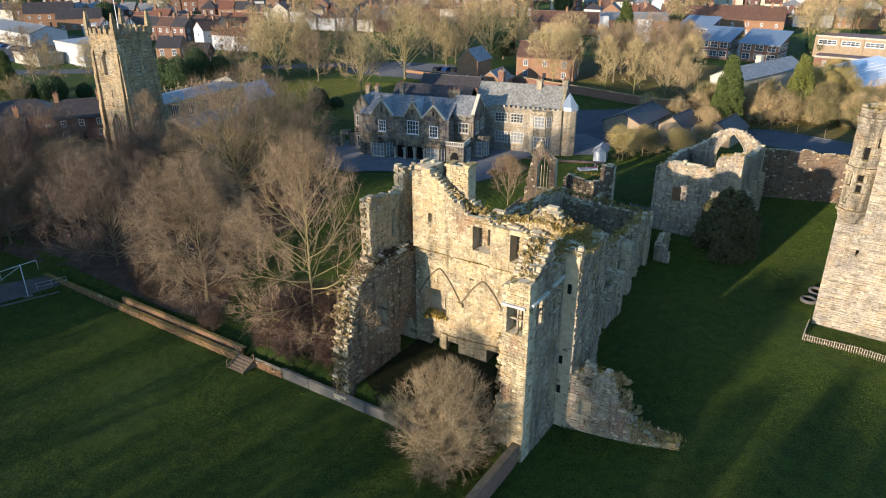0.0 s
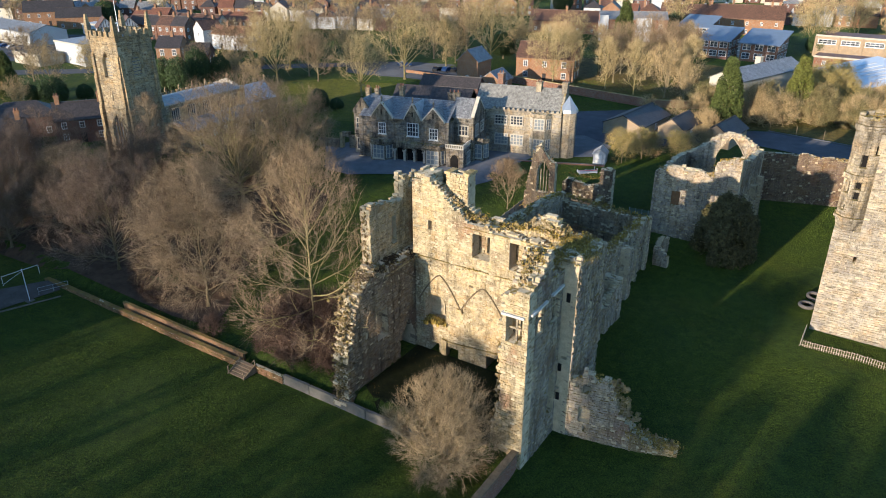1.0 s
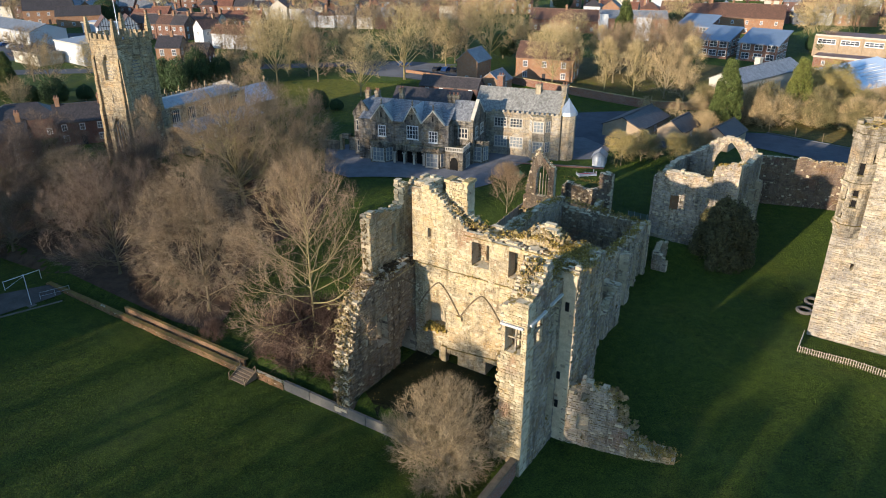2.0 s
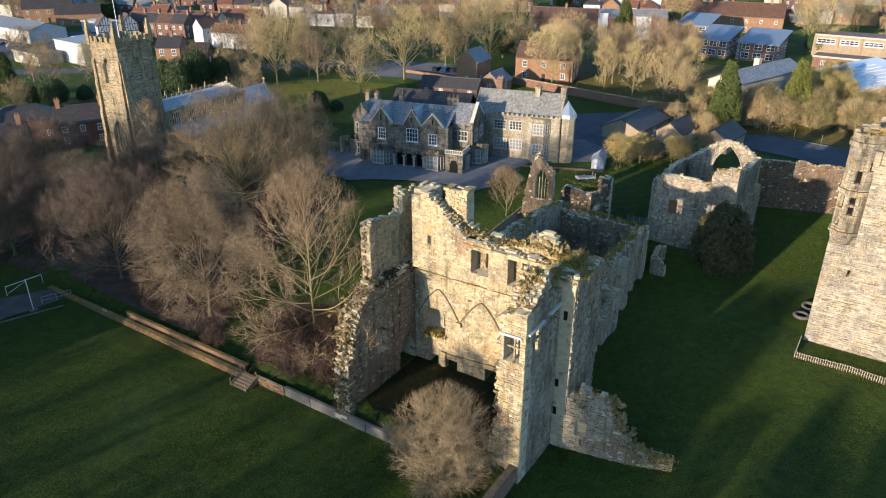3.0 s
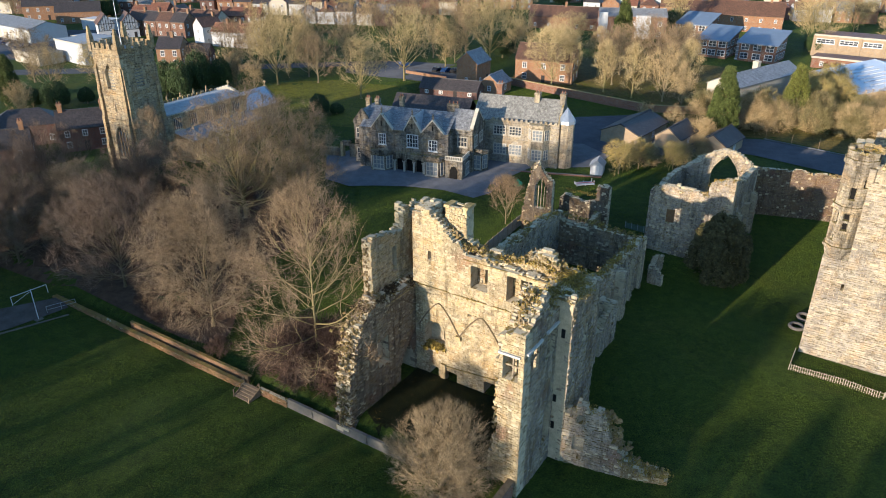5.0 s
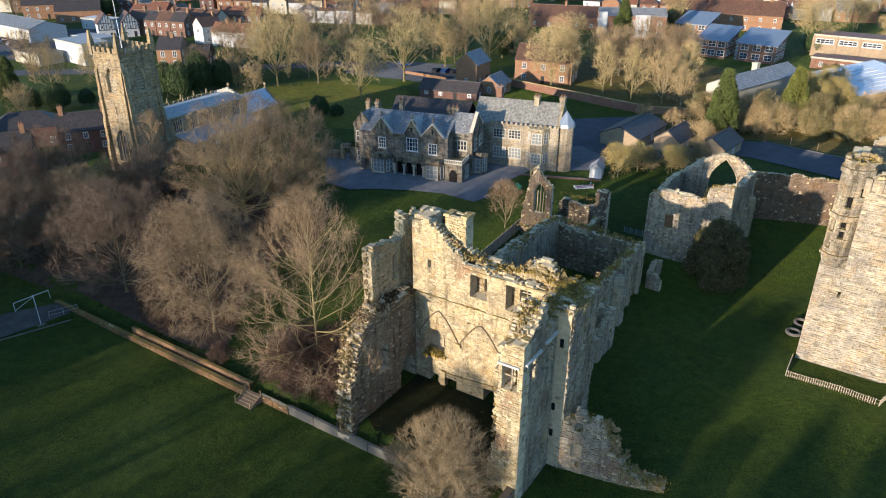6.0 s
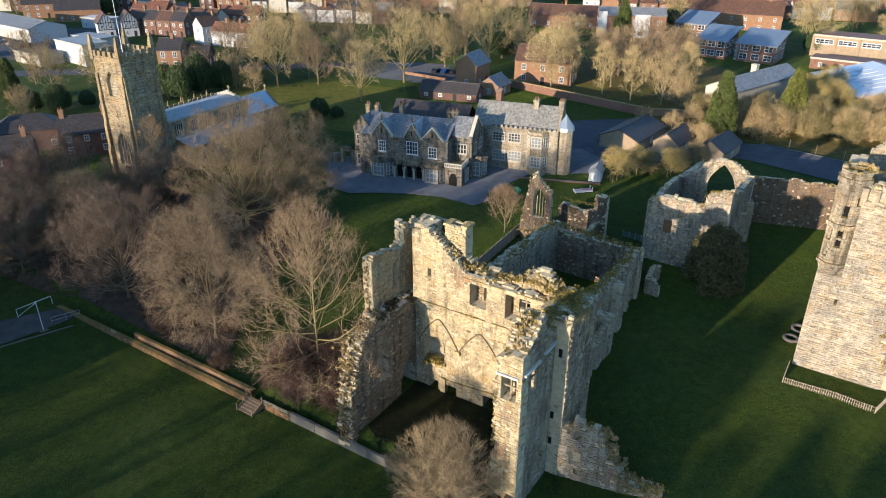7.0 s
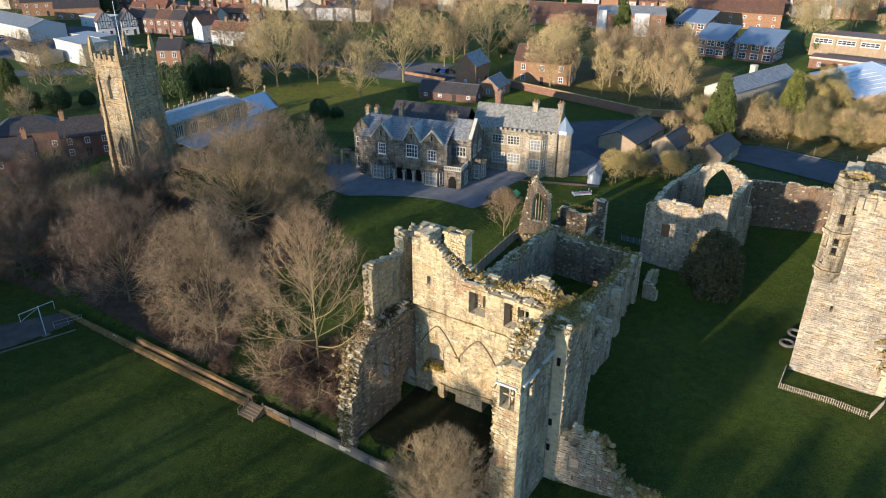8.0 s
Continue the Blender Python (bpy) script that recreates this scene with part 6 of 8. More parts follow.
part("mesh_panel", Geo().box(-11.0, -6.7, 58.48, 58.52, 2.2, 3.8), plain_mat("grey_green_mesh", (0.10, 0.15, 0.11), 0.2, 2, 0.8, relief=0), mfn)

# ---- parish church ----
CHU = pose(-58.3, 130.0, 3.3, 0, 0, 60)
ch = thing("church", CHU, (12, 4, -0.5), "medieval stone church with a tall battlemented west tower", "church")
M_CHT = stone_mat("church_stone", (0.66, 0.53, 0.34), (0.50, 0.39, 0.24), (0.15, 0.11, 0.07), moss_amount=0.2, bands=0.65, soot=0.6)
tw_h = [(2.6, 4.9, 15.6, 20.2, "point", -1, 0.55)]
masonry(ch, "y", 0, 7.5, 0, 1.3, -0.8, line([(0, 22.3), (8, 22.3)]), tw_h + [(2.0, 5.5, 2.2, 8.6, "point", -1, 0.5), (3.6, 3.9, 11.4, 12.8, "flat", -1, 0.5)], rough=0.02, seed=61, name="tower_west_wall", mat=M_CHT, course=0.32, length=(0.4, 0.9), layer=0.65, proud=0.03, inset=0.03, gaps=0.02)
masonry(ch, "x", 1.3, 7.5, 0, 1.3, -0.8, line([(0, 22.3), (8, 22.3)]), tw_h + [(3.2, 3.6, 11.4, 12.6, "flat", -1, 0.5)], rough=0.02, seed=62, name="tower_south_wall", mat=M_CHT, course=0.32, length=(0.4, 0.9), layer=0.65, proud=0.03, inset=0.03, gaps=0.02)
part("tower_core", Geo().box(1.2, 7.5, 1.2, 7.5, -0.8, 22.2), M_MORTAR, ch)
for z in (9.6, 14.6, 21.4):
    part("string_course", Geo().box(-0.14, 7.6, -0.14, 7.6, z, z + 0.26), M_CHT, ch)
steps_out = [(-0.9, -0.8), (0, -0.8), (0, 20.0), (-0.3, 19.5), (-0.3, 16.0), (-0.45, 15.5), (-0.45, 10.5), (-0.65, 10.0), (-0.65, 5.5), (-0.9, 5.0)]
for a, b in ((-0.02, 0.7), (6.8, 7.52)):
    part("buttress", Geo().profile_x(steps_out, a, b), M_CHT, ch, "stepped stone buttress")
    part("buttress", Geo().profile(steps_out, a, b), M_CHT, ch, "stepped stone buttress")
for i in range(5):
    a = 0.55 + i * 1.45
    for lo, hi, lo2, hi2 in ((a, a + 0.85, -0.16, 0.25), (a, a + 0.85, 7.25, 7.66)):
        part("merlon", Geo().box(lo, hi, lo2, hi2, 23.0, 23.9, jit=0.03), M_CHT, ch)
        part("merlon", Geo().box(lo2, hi2, lo, hi, 23.0, 23.9, jit=0.03), M_CHT, ch)
for a in (-0.16, 7.25):
    part("parapet", Geo().box(-0.16, 7.66, a, a + 0.41, 22.2, 23.0), M_CHT, ch, "battlement parapet")
    part("parapet", Geo().box(a, a + 0.41, 0.25, 7.25, 22.2, 22.99), M_CHT, ch, "battlement parapet")
for x in (0.1, 7.4):
    for y in (0.1, 7.4):
        p = Geo().box(x - 0.42, x + 0.42, y - 0.42, y + 0.42, 22.3, 24.6)
        p.prism([(x - 0.42, y - 0.42), (x + 0.42, y - 0.42), (x + 0.42, y + 0.42), (x - 0.42, y + 0.42)], 24.6, 26.7, top=[(x - 0.17, y - 0.17), (x + 0.17, y - 0.17), (x + 0.17, y + 0.17), (x - 0.17, y + 0.17)])
        part("pinnacle", p, M_CHT, ch)
part("tower_roof", Geo().prism([(0, 0), (7.5, 0), (7.5, 7.5), (0, 7.5)], 22.2, 23.0, top=[(3.7, 3.7), (3.8, 3.7), (3.8, 3.8), (3.7, 3.8)]), M_LEAD, ch)
part("flagpole", Geo().tube([(3.75, 3.75, 22.5), (3.75, 3.75, 33.0)], [0.09, 0.04], 6), M_WPAINT, ch)
for k in range(6):
    zz = 15.9 + k * 0.6
    part("louvre", Geo().box(0.55, 0.7, 2.7, 4.8, zz, zz + 0.12).box(2.7, 4.8, 0.55, 0.7, zz, zz + 0.12), M_SLATE, ch)
part("west_window", Geo().box(0.5, 0.58, 2.0, 5.5, 2.2, 8.6), M_GLASS, ch)
for y in (2.85, 3.75, 4.65):
    part("tracery", Geo().box(0.3, 0.5, y - 0.09, y + 0.09, 2.2, 7.2 if y != 3.75 else 8.4), M_CHT, ch)
part("west_door", Geo().box(-0.05, 0.1, 3.0, 4.5, -0.5, 2.0), M_DARK, ch)
# nave, aisle, chancel
masonry(ch, "x", 7.5, 29.0, -0.6, 0.2, -0.8, line([(7, 9.2), (31, 9.2)]), [(9 + 4 * k, 11.2 + 4 * k, 5.9, 8.6, "flat", -1, -0.1) for k in range(5)], rough=0.02, seed=63, name="nave_wall", mat=M_CHT, layer=0.4)
part("nave_core", Geo().box(7.5, 29.0, 0.1, 8.1, -0.8, 9.0), M_MORTAR, ch)
for k in range(5):
    pane_window(ch, 9.1 + 4 * k, 11.1 + 4 * k, 6.0, 8.5, -0.35, 4, 1, glass=M_GLASS)
part("nave_roof", gable_roof(7.6, 28.6, -0.3, 8.1, 9.2, 9.9, "x", 0.0, 0.12), M_LEAD, ch, "low-pitched lead roof")
part("parapet", Geo().box(7.5, 28.6, 8.1, 8.45, 8.6, 9.25), M_CHT, ch)
for x in np.arange(7.8, 28, 1.3):
    part("merlon", Geo().box(x, x + 0.7, 8.12, 8.43, 9.25, 9.8, jit=0.03), M_CHT, ch)
for x in np.arange(8.2, 28, 3.6):
    part("pinnacle", Geo().box(x - 0.16, x + 0.16, 8.1, 8.42, 9.8, 10.2).prism([(x - 0.18, 8.08), (x + 0.18, 8.08), (x + 0.18, 8.44), (x - 0.18, 8.44)], 10.2, 10.9, top=[(x, 8.26), (x + 0.02, 8.26), (x + 0.02, 8.28), (x, 8.28)]), M_CHT, ch)
for i, y in enumerate(np.arange(-0.6, 8.2, 0.9)):
    h = 9.3 + 1.5 * (1 - abs(y - 3.9) / 4.6)
    part("gable_step", Geo().box(28.5, 29.0, y, y + 0.9, 9.0, h, jit=0.02), M_STFRAME, ch)
part("gable_cross", Geo().box(28.65, 28.85, 3.9, 4.1, 10.7, 11.9).box(28.65, 28.85, 3.6, 4.4, 11.4, 11.6), M_CHT, ch)
part("aisle_wall", Geo().box(9.0, 29.0, -5.2, -0.6, -0.8, 4.6), M_CHT, ch)
part("aisle_roof", Geo().profile_x([(-5.5, 4.5), (-0.6, 5.6), (-0.6, 5.8), (-5.5, 4.7)], 8.8, 29.2), M_LEAD, ch)
for k in range(4):
    pane_window(ch, 11 + 4.6 * k, 13.4 + 4.6 * k, 1.2, 3.6, -5.2, 3, 1)
part("porch", Geo().profile([(12.0, -0.8), (15.4, -0.8), (15.4, 3.4), (13.7, 5.6), (12.0, 3.4)], -8.6, -5.2), M_CHT, ch)
part("porch_battlement", Geo().box(12.0, 12.6, -8.7, -8.4, 3.6, 5.0).box(14.8, 15.4, -8.7, -8.4, 3.6, 5.0).box(13.4, 14.0, -8.7, -8.4, 5.3, 6.5), M_STFRAME, ch)
part("chancel_wall", Geo().box(29.0, 40.0, 0.6, 7.4, -0.8, 5.4), M_CHT, ch)
part("chancel_roof", gable_roof(29.2, 40.0, 0.6, 7.4, 5.4, 8.4, "x", 0.3, 0.14), M_ZINC, ch, "pale blue-grey chancel roof")
part("chancel_gable", Geo().profile_x([(0.3, 5.0), (7.7, 5.0), (7.7, 5.6), (4.0, 8.9), (0.3, 5.6)], 39.8, 40.2), M_CHT, ch)
part("gable_cross", Geo().box(39.9, 40.1, 3.9, 4.1, 8.7, 9.9).box(39.9, 40.1, 3.6, 4.4, 9.4, 9.6), M_CHT, ch)

# ---- town ----
def house(name, x, y, rot, w, d, h, rise, wall, roof, kind="gable", win=(3, 2), ends=1, chim=(), label="", category="house", group="", casing=M_FRAME, glass=M_GLASS, door=True, size=(0.9, 1.25), pot=None):
    """A house: walls, roof, windows in rows on front and ends, chimneys with pots. w along its own x, front towards -y."""
    z = min(lie(x, y), lie(x + 3, y - 3)) - 0.05
    ob = thing(name, pose(x, y, z, 0, 0, rot), (0, 0, 0), label, category, group)
    a, b = w / 2, d / 2
    if kind == "gable":
        part("wall", Geo().profile_x([(-b, -0.3), (b, -0.3), (b, h), (0, h + rise), (-b, h)], -a, a), wall, ob)
        part("roof", gable_roof(-a, a, -b, b, h, h + rise, "x", 0.35), roof, ob)
        part("ridge", Geo().box(-a - 0.2, a + 0.2, -0.14, 0.14, h + rise + 0.1, h + rise + 0.28), roof, ob)
    elif kind == "cross":
        part("wall", Geo().profile([(-a, -0.3), (a, -0.3), (a, h), (0, h + rise), (-a, h)], -b, b), wall, ob)
        part("roof", gable_roof(-a, a, -b, b, h, h + rise, "y", 0.35), roof, ob)
    elif kind == "hip":
        part("wall", Geo().box(-a, a, -b, b, -0.3, h), wall, ob)
        k = min(b, a * 0.9)
        part("roof", Geo().prism([(-a - 0.4, -b - 0.4), (a + 0.4, -b - 0.4), (a + 0.4, b + 0.4), (-a - 0.4, b + 0.4)], h - 0.05, h + rise, top=[(-a + k, -0.05), (a - k, -0.05), (a - k, 0.05), (-a + k, 0.05)]), roof, ob)
    elif kind == "mono":
        part("wall", Geo().profile_x([(-b, -0.3), (b, -0.3), (b, h + rise), (-b, h)], -a, a), wall, ob)
        part("roof", Geo().profile_x([(-b - 1.2, h - 0.35), (b + 1.0, h + rise + 0.2), (b + 1.0, h + rise + 0.5), (-b - 1.2, h - 0.05)], -a - 0.8, a + 0.8), roof, ob)
    else:
        part("wall", Geo().box(-a, a, -b, b, -0.3, h), wall, ob)
        part("roof", Geo().box(-a - 0.15, a + 0.15, -b - 0.15, b + 0.15, h, h + 0.3), roof, ob)
        part("roof_edge", Geo().box(-a - 0.2, a + 0.2, -b - 0.25, -b - 0.12, h - 0.1, h + 0.45).box(a + 0.12, a + 0.25, -b - 0.2, b + 0.2, h - 0.1, h + 0.45), M_STFRAME, ob)
    cols, rows = win
    st = (h - 0.4) / max(1, rows)
    for j in range(rows):
        for i in range(cols):
            if door and j == 0 and i == cols // 2:
                cx = -a + w * (i + 0.5) / cols
                part("door", Geo().box(cx - 0.5, cx + 0.5, -b - 0.06, -b + 0.05, 0, 2.1), M_TIMBER, ob)
                continue
            cx, zc = -a + w * (i + 0.5) / cols, 0.9 + j * st
            pane_window(ob, cx - size[0] / 2, cx + size[0] / 2, zc, zc + min(size[1], st - 1.0), -b - 0.03, 2, 2, casing=casing, glass=glass, w=0.07, sill=False)
        for sgn in ((-1, 1) if ends == 2 else (1,) if ends == 1 else (-1,) if ends == -1 else ()):
            for i in range(max(1, int(d / 4))):
                cy, zc = -b + d * (i + 0.5) / max(1, int(d / 4)), 0.9 + j * st
                pane_window(ob, cy - size[0] / 2, cy + size[0] / 2, zc, zc + min(size[1], st - 1.0), sgn * (a + 0.03), 2, 2, sgn, "y", casing=casing, glass=glass, w=0.07, sill=False)
    for cx in chim:
        stack(ob, cx * a, 0.0 if kind != "cross" else b * 0.5, h + rise * 0.4, h + rise + 1.5, 0.42, 0.5, pot or M_BRICKO, 2)
    return ob


# church side
house("town_house", -80.5, 216.5, 2, 7, 9, 8.6, 2.6, M_BRICKO, M_TILED, win=(2, 3), chim=(0.1,), label="tall orange brick house with white sash windows", size=(1.1, 1.7))
house("town_house", -73.5, 219.0, 2, 7, 8, 6.2, 2.6, M_BRICKD, M_TILED, win=(2, 2), chim=(), label="dark brick house with a tiled roof")
for k in range(3):
    house("white_cottage", -80 + k * 5.3, 267 - k * 1.8, -19, 5.3, 7, 5.4, 2.4, M_WHITE, M_TILER, win=(2, 2), chim=(0.9,), label="white rendered terraced cottage with red tiled roof", group="white terrace")
house("white_gable_house", -87, 272, 46, 8, 7, 6.4, 2.8, M_WHITE, M_TILE, win=(2, 2), ends=2, label="white rendered house with a blank gable end", chim=(0.7,))
for k in range(3):
    house("terraced_house", -89 + k * 6, 306 - k * 0.5, -4, 6, 8, 5.6, 2.8, M_BRICKD, M_TILER, win=(2, 2), chim=(0.9,), label="brick terraced house with red roof", group="brown terrace")
for k in range(4):
    house("terraced_house", -119 + k * 6.2, 291 - k * 1.9, -17, 6.2, 8, 6.0, 2.9, M_BRICK, M_TILED if k % 2 else M_TILE, win=(2, 2), chim=(0.9,), label="red brick terraced house with dark roof", group="red terrace")
for k in range(3):
    house("terraced_house", -104 + k * 6.4, 300 - k * 1.9, -17, 6.4, 8, 5.6, 2.8, M_CREAM, M_TILE, win=(2, 2), chim=(0.85,), label="cream rendered terraced house", group="cream terrace")
for k in range(2):
    tf = house("timber_framed_house", -130 + k * 7.6, 283 + k * 3.6, 30, 6.0, 9, 5.6, 3.4, M_WHITE, M_TILE, "cross", win=(2, 2), chim=(), label="black and white timber framed gabled house", group="timbered pair")
    for i in range(7):
        xx = -2.7 + i * 0.9
        part("timber", Geo().box(xx - 0.09, xx + 0.09, -4.62, -4.5, 3.0, 5.6 + 3.4 * (1 - abs(xx) / 3.0) * 0.95), M_TIMBER, tf)
    for zz in (3.0, 5.5):
        part("timber", Geo().box(-3.0, 3.0, -4.62, -4.5, zz, zz + 0.2), M_TIMBER, tf)
trade = house("trade_unit", -165, 287, -37, 44, 14, 4.8, 2.2, M_WHITE, M_SLATE, win=(0, 0), ends=0, label="long white trade unit with grey roof and roller doors", category="warehouse", door=False)
for i in range(8):
    part("roller_door", Geo().box(-20 + i * 5.2, -16.5 + i * 5.2, -7.12, -6.95, 0, 3.6), M_CREAM, trade)
house("town_house", -176, 332, 20, 20, 9, 6.2, 4.0, M_BRICKO, M_TILED, win=(5, 2), ends=-1, label="large orange brick house with dark roof", chim=())
house("town_house", -158, 322, 18, 18, 8, 5.0, 3.4, M_BRICKO, M_TILED, win=(4, 1), ends=-1, label="low orange brick house with dark roof", chim=())
house("shop_unit", -118, 238, -38, 18, 9, 6.4, 0.4, M_WHITE, M_LEAD, "flat", win=(3, 1), label="white flat-roofed commercial building", category="building", door=False)
house("shop_unit", -132, 236, -34, 15, 8, 3.4, 0.4, M_CREAM, M_CONC, "flat", win=(0, 0), ends=0, label="low pale flat-roofed shed", category="shed", door=False)
house("shop_unit", -125, 262, -30, 16, 7, 3.8, 0.4, M_CREAM, M_LEAD, "flat", win=(3, 1), label="cream flat-roofed shop building", category="building", door=False)
house("shop_unit", -140, 303, -20, 15, 7, 4.0, 0.4, M_WHITE, M_WHITE, "flat", win=(3, 1), label="white flat-roofed shop building", category="building", door=False)
house("town_house", -160, 240, -36, 8, 8, 5.4, 2.6, M_WHITE, M_TILER, win=(2, 2), label="white house with red tiled roof", chim=(0.8,))
house("brick_cottage", -76, 147, 24, 10, 7, 5.0, 2.8, M_BRICKD, M_TILED, win=(3, 2), ends=2, label="dark red brick cottage with white windows by the churchyard", chim=(0.8, -0.8))
house("brick_cottage", -86, 132, 24, 12, 7, 5.0, 2.8, M_BRICKD, M_TILED, win=(3, 2), ends=2, label="dark red brick cottage with white windows in shade", chim=(0.8,))
house("brick_cottage", -90, 150, 24, 14, 8, 4.4, 2.8, M_BRICKD, M_TILED, "hip", win=(3, 1), label="low dark brick building with hipped roof", chim=())
house("brick_cottage", -104, 138, 24, 12, 8, 4.8, 2.8, M_BRICKD, M_TILED, win=(3, 2), label="dark brick cottage on the shaded side of the churchyard", chim=(0.7,))
# middle distance
house("brick_outhouse", 9.0, 205.5, 60, 8.5, 6.5, 6.0, 2.8, M_BRICKO, M_SLATE, win=(2, 1), ends=-1, label="gabled orange brick coach house with slate roof", chim=(), size=(0.8, 1.0))
house("brick_outhouse", 14.5, 193.5, 60, 7.5, 6.0, 2.8, 2.2, M_BRICKO, M_SLATE, win=(1, 1), ends=-1, label="small brick shed with slate roof", chim=(), door=False)
house("long_outbuilding", 2.5, 189.0, -20, 16, 6, 2.2, 2.0, M_BRICKD, M_TILED, win=(4, 1), label="long low brick outbuilding with dark roof", chim=())
house("brick_barn", 30.5, 208.5, -20, 16.5, 10, 6.4, 3.6, M_BRICKO, M_TILE, win=(3, 2), ends=2, label="large orange brick barn house with brown tiled roof", chim=(), size=(1.2, 1.6))
bwall = thing("brick_garden_wall", pose(18.3, 202.0, 4.0, 0, 0, -44), (0, 0, 0), "long red brick garden wall behind the lawn", "wall", kind="structure")
part("wall", Geo().box(0, 43, -0.2, 0.2, -0.6, 2.4), M_BRICK, bwall)
part("coping", Geo().box(-0.1, 43.1, -0.3, 0.3, 2.4, 2.55), M_STONE, bwall)
bwall2 = thing("brick_garden_wall", pose(49.0, 172.5, 4.0, 0, 0, -10), (0, 0, 0), "sunlit low brick garden wall near the conifers", "wall", kind="structure")
part("wall", Geo().box(0, 17, -0.2, 0.2, -0.6, 2.0), M_BRICKO, bwall2)
part("coping", Geo().box(-0.1, 17.1, -0.3, 0.3, 2.0, 2.15), M_STONE, bwall2)
bwall3 = thing("brick_garden_wall", pose(-11, 216.5, 4.0, 0, 0, -36), (0, 0, 0), "low sunlit brick wall by the parking area", "wall", kind="structure")
part("wall", Geo().box(0, 15, -0.2, 0.2, -0.4, 1.4), M_BRICKO, bwall3)
for x, y, r, w, d in ((42.2, 151.4, 52, 15.0, 8.6), (49.8, 146.2, 51, 9.4, 5.4), (57.6, 141.6, 50, 10.0, 5.8)):
    sh = house("slatted_shed", x, y, r, w, d, 2.6, 1.9, M_BUFF, M_TILED, win=(1, 1), label="low shed with a ribbed dark roof behind the chapel", category="shed", chim=(), door=False)
    for k in range(int(w / 0.8)):
        xx = -w / 2 + 0.4 + k * 0.8
        for sg in (-1, 1):
            part("roof_rib", Geo().add([(xx, 0, 4.72), (xx + 0.1, 0, 4.72), (xx + 0.1, sg * (d / 2 + 0.3), 2.55), (xx, sg * (d / 2 + 0.3), 2.55), (xx, 0, 4.5), (xx + 0.1, 0, 4.5), (xx + 0.1, sg * (d / 2 + 0.3), 2.33), (xx, sg * (d / 2 + 0.3), 2.33)],
                                          [(0, 1, 2, 3), (0, 4, 5, 1), (2, 6, 7, 3), (1, 5, 6, 2), (0, 3, 7, 4)]), M_TILED, sh)
# school and halls
hall = house("village_hall", 79.5, 180.3, 39, 31, 8, 7.0, 2.0, M_CREAM, M_SLATE, win=(6, 1), ends=-1, label="long cream hall with grey roof", category="hall", chim=(), door=False)
stack(hall, 2, 1.5, 7.0, 10.4, 0.7, 0.7, M_CREAM, 0)
gym = house("sports_hall", 119.5, 186, 87, 28, 32, 4.2, 3.3, M_BUFF, M_ZINC, win=(0, 0), ends=0, label="buff brick sports hall with pale blue metal roof", category="hall", door=False)
for k in range(6):
    x = -9 + k * 3.2
    part("rooflight", Geo().add([(x, 3.5, 7.05), (x + 0.7, 3.5, 7.05), (x + 0.7, 11.5, 5.4), (x, 11.5, 5.4), (x, 3.5, 6.85), (x + 0.7, 3.5, 6.85), (x + 0.7, 11.5, 5.2), (x, 11.5, 5.2)],
                                   [(0, 1, 2, 3), (0, 4, 5, 1), (2, 6, 7, 3), (1, 5, 6, 2), (0, 3, 7, 4)]), M_WHITE, gym)
buff = house("school_block", 146, 238, -36, 42, 12, 6.8, 0.4, M_BUFF, M_TILE, "flat", win=(0, 0), ends=0, label="flat-roofed buff brick school block with strip windows", category="school", door=False)
for k in range(7):
    part("pier", Geo().box(-21 + k * 7 - 0.3, -21 + k * 7 + 0.3, -6.3, -5.9, 0, 6.8), M_BUFF, buff)
    pane_window(buff, -20.2 + k * 7, -14.8 + k * 7, 4.4, 5.8, -6.05, 4, 2, casing=M_FRAME)
house("school_block", 128, 222, -36, 24, 8, 3.2, 0.4, M_BRICK, M_TILE, "flat", win=(4, 1), label="low brick school link block", category="school", door=False)
for x, y, w, d in ((93.5, 246.0, 9.4, 12), (105.2, 238.0, 11.5, 12), (97.0, 279.0, 11, 11)):
    sc = house("school_pavilion", x, y, -38, w, d, 6.0, 2.6, M_BRICK, M_BLUE, "mono", win=(3, 2), ends=2, label="modern red brick school building with tilted blue roof", category="school", size=(2.4, 1.8), door=False)
    part("glass_front", Geo().box(-w / 2 - 1.0, -w / 2 - 0.1, -d / 2 + 0.6, d / 2 - 2, -0.2, 6.4), M_BLIND, sc)
    for k in range(5):
        part("glazing_bar", Geo().box(-w / 2 - 1.08, -w / 2 - 0.05, -d / 2 + 0.5, -d / 2 + 0.62, 0.4 + k * 1.3, 0.5 + k * 1.3), M_FRAME, sc)
house("old_school", 124, 300, -24, 27, 12, 6.4, 4.6, M_BRICKO, M_TILE, win=(5, 2), ends=2, label="long school building with steep brown roof", category="school", chim=(0.6,), door=False)
house("town_house", 106, 311, -8, 15, 10, 6.0, 4.0, M_BRICK, M_TILE, win=(3, 2), label="brick house with brown tiled roof", chim=(0.7,))
house("long_roofed_house", 51, 305, -20, 29, 10, 4.8, 3.6, M_BRICK, M_TILE, win=(5, 1), label="long low house with brown tiled roof", chim=(0.0,))
fl = house("brick_flats", 73, 284, -9, 25, 11, 8.0, 2.2, M_BRICK, M_SLATE, win=(5, 2), ends=2, label="red brick and white rendered flats", category="flats", chim=(), size=(1.4, 1.6))
part("white_bay", Geo().box(1.0, 6.5, -6.2, -5.3, -0.2, 8.4), M_WHITE, fl)
part("white_bay", Geo().box(-12.6, -9.4, -6.0, -5.3, -0.2, 9.4), M_WHITE, fl)
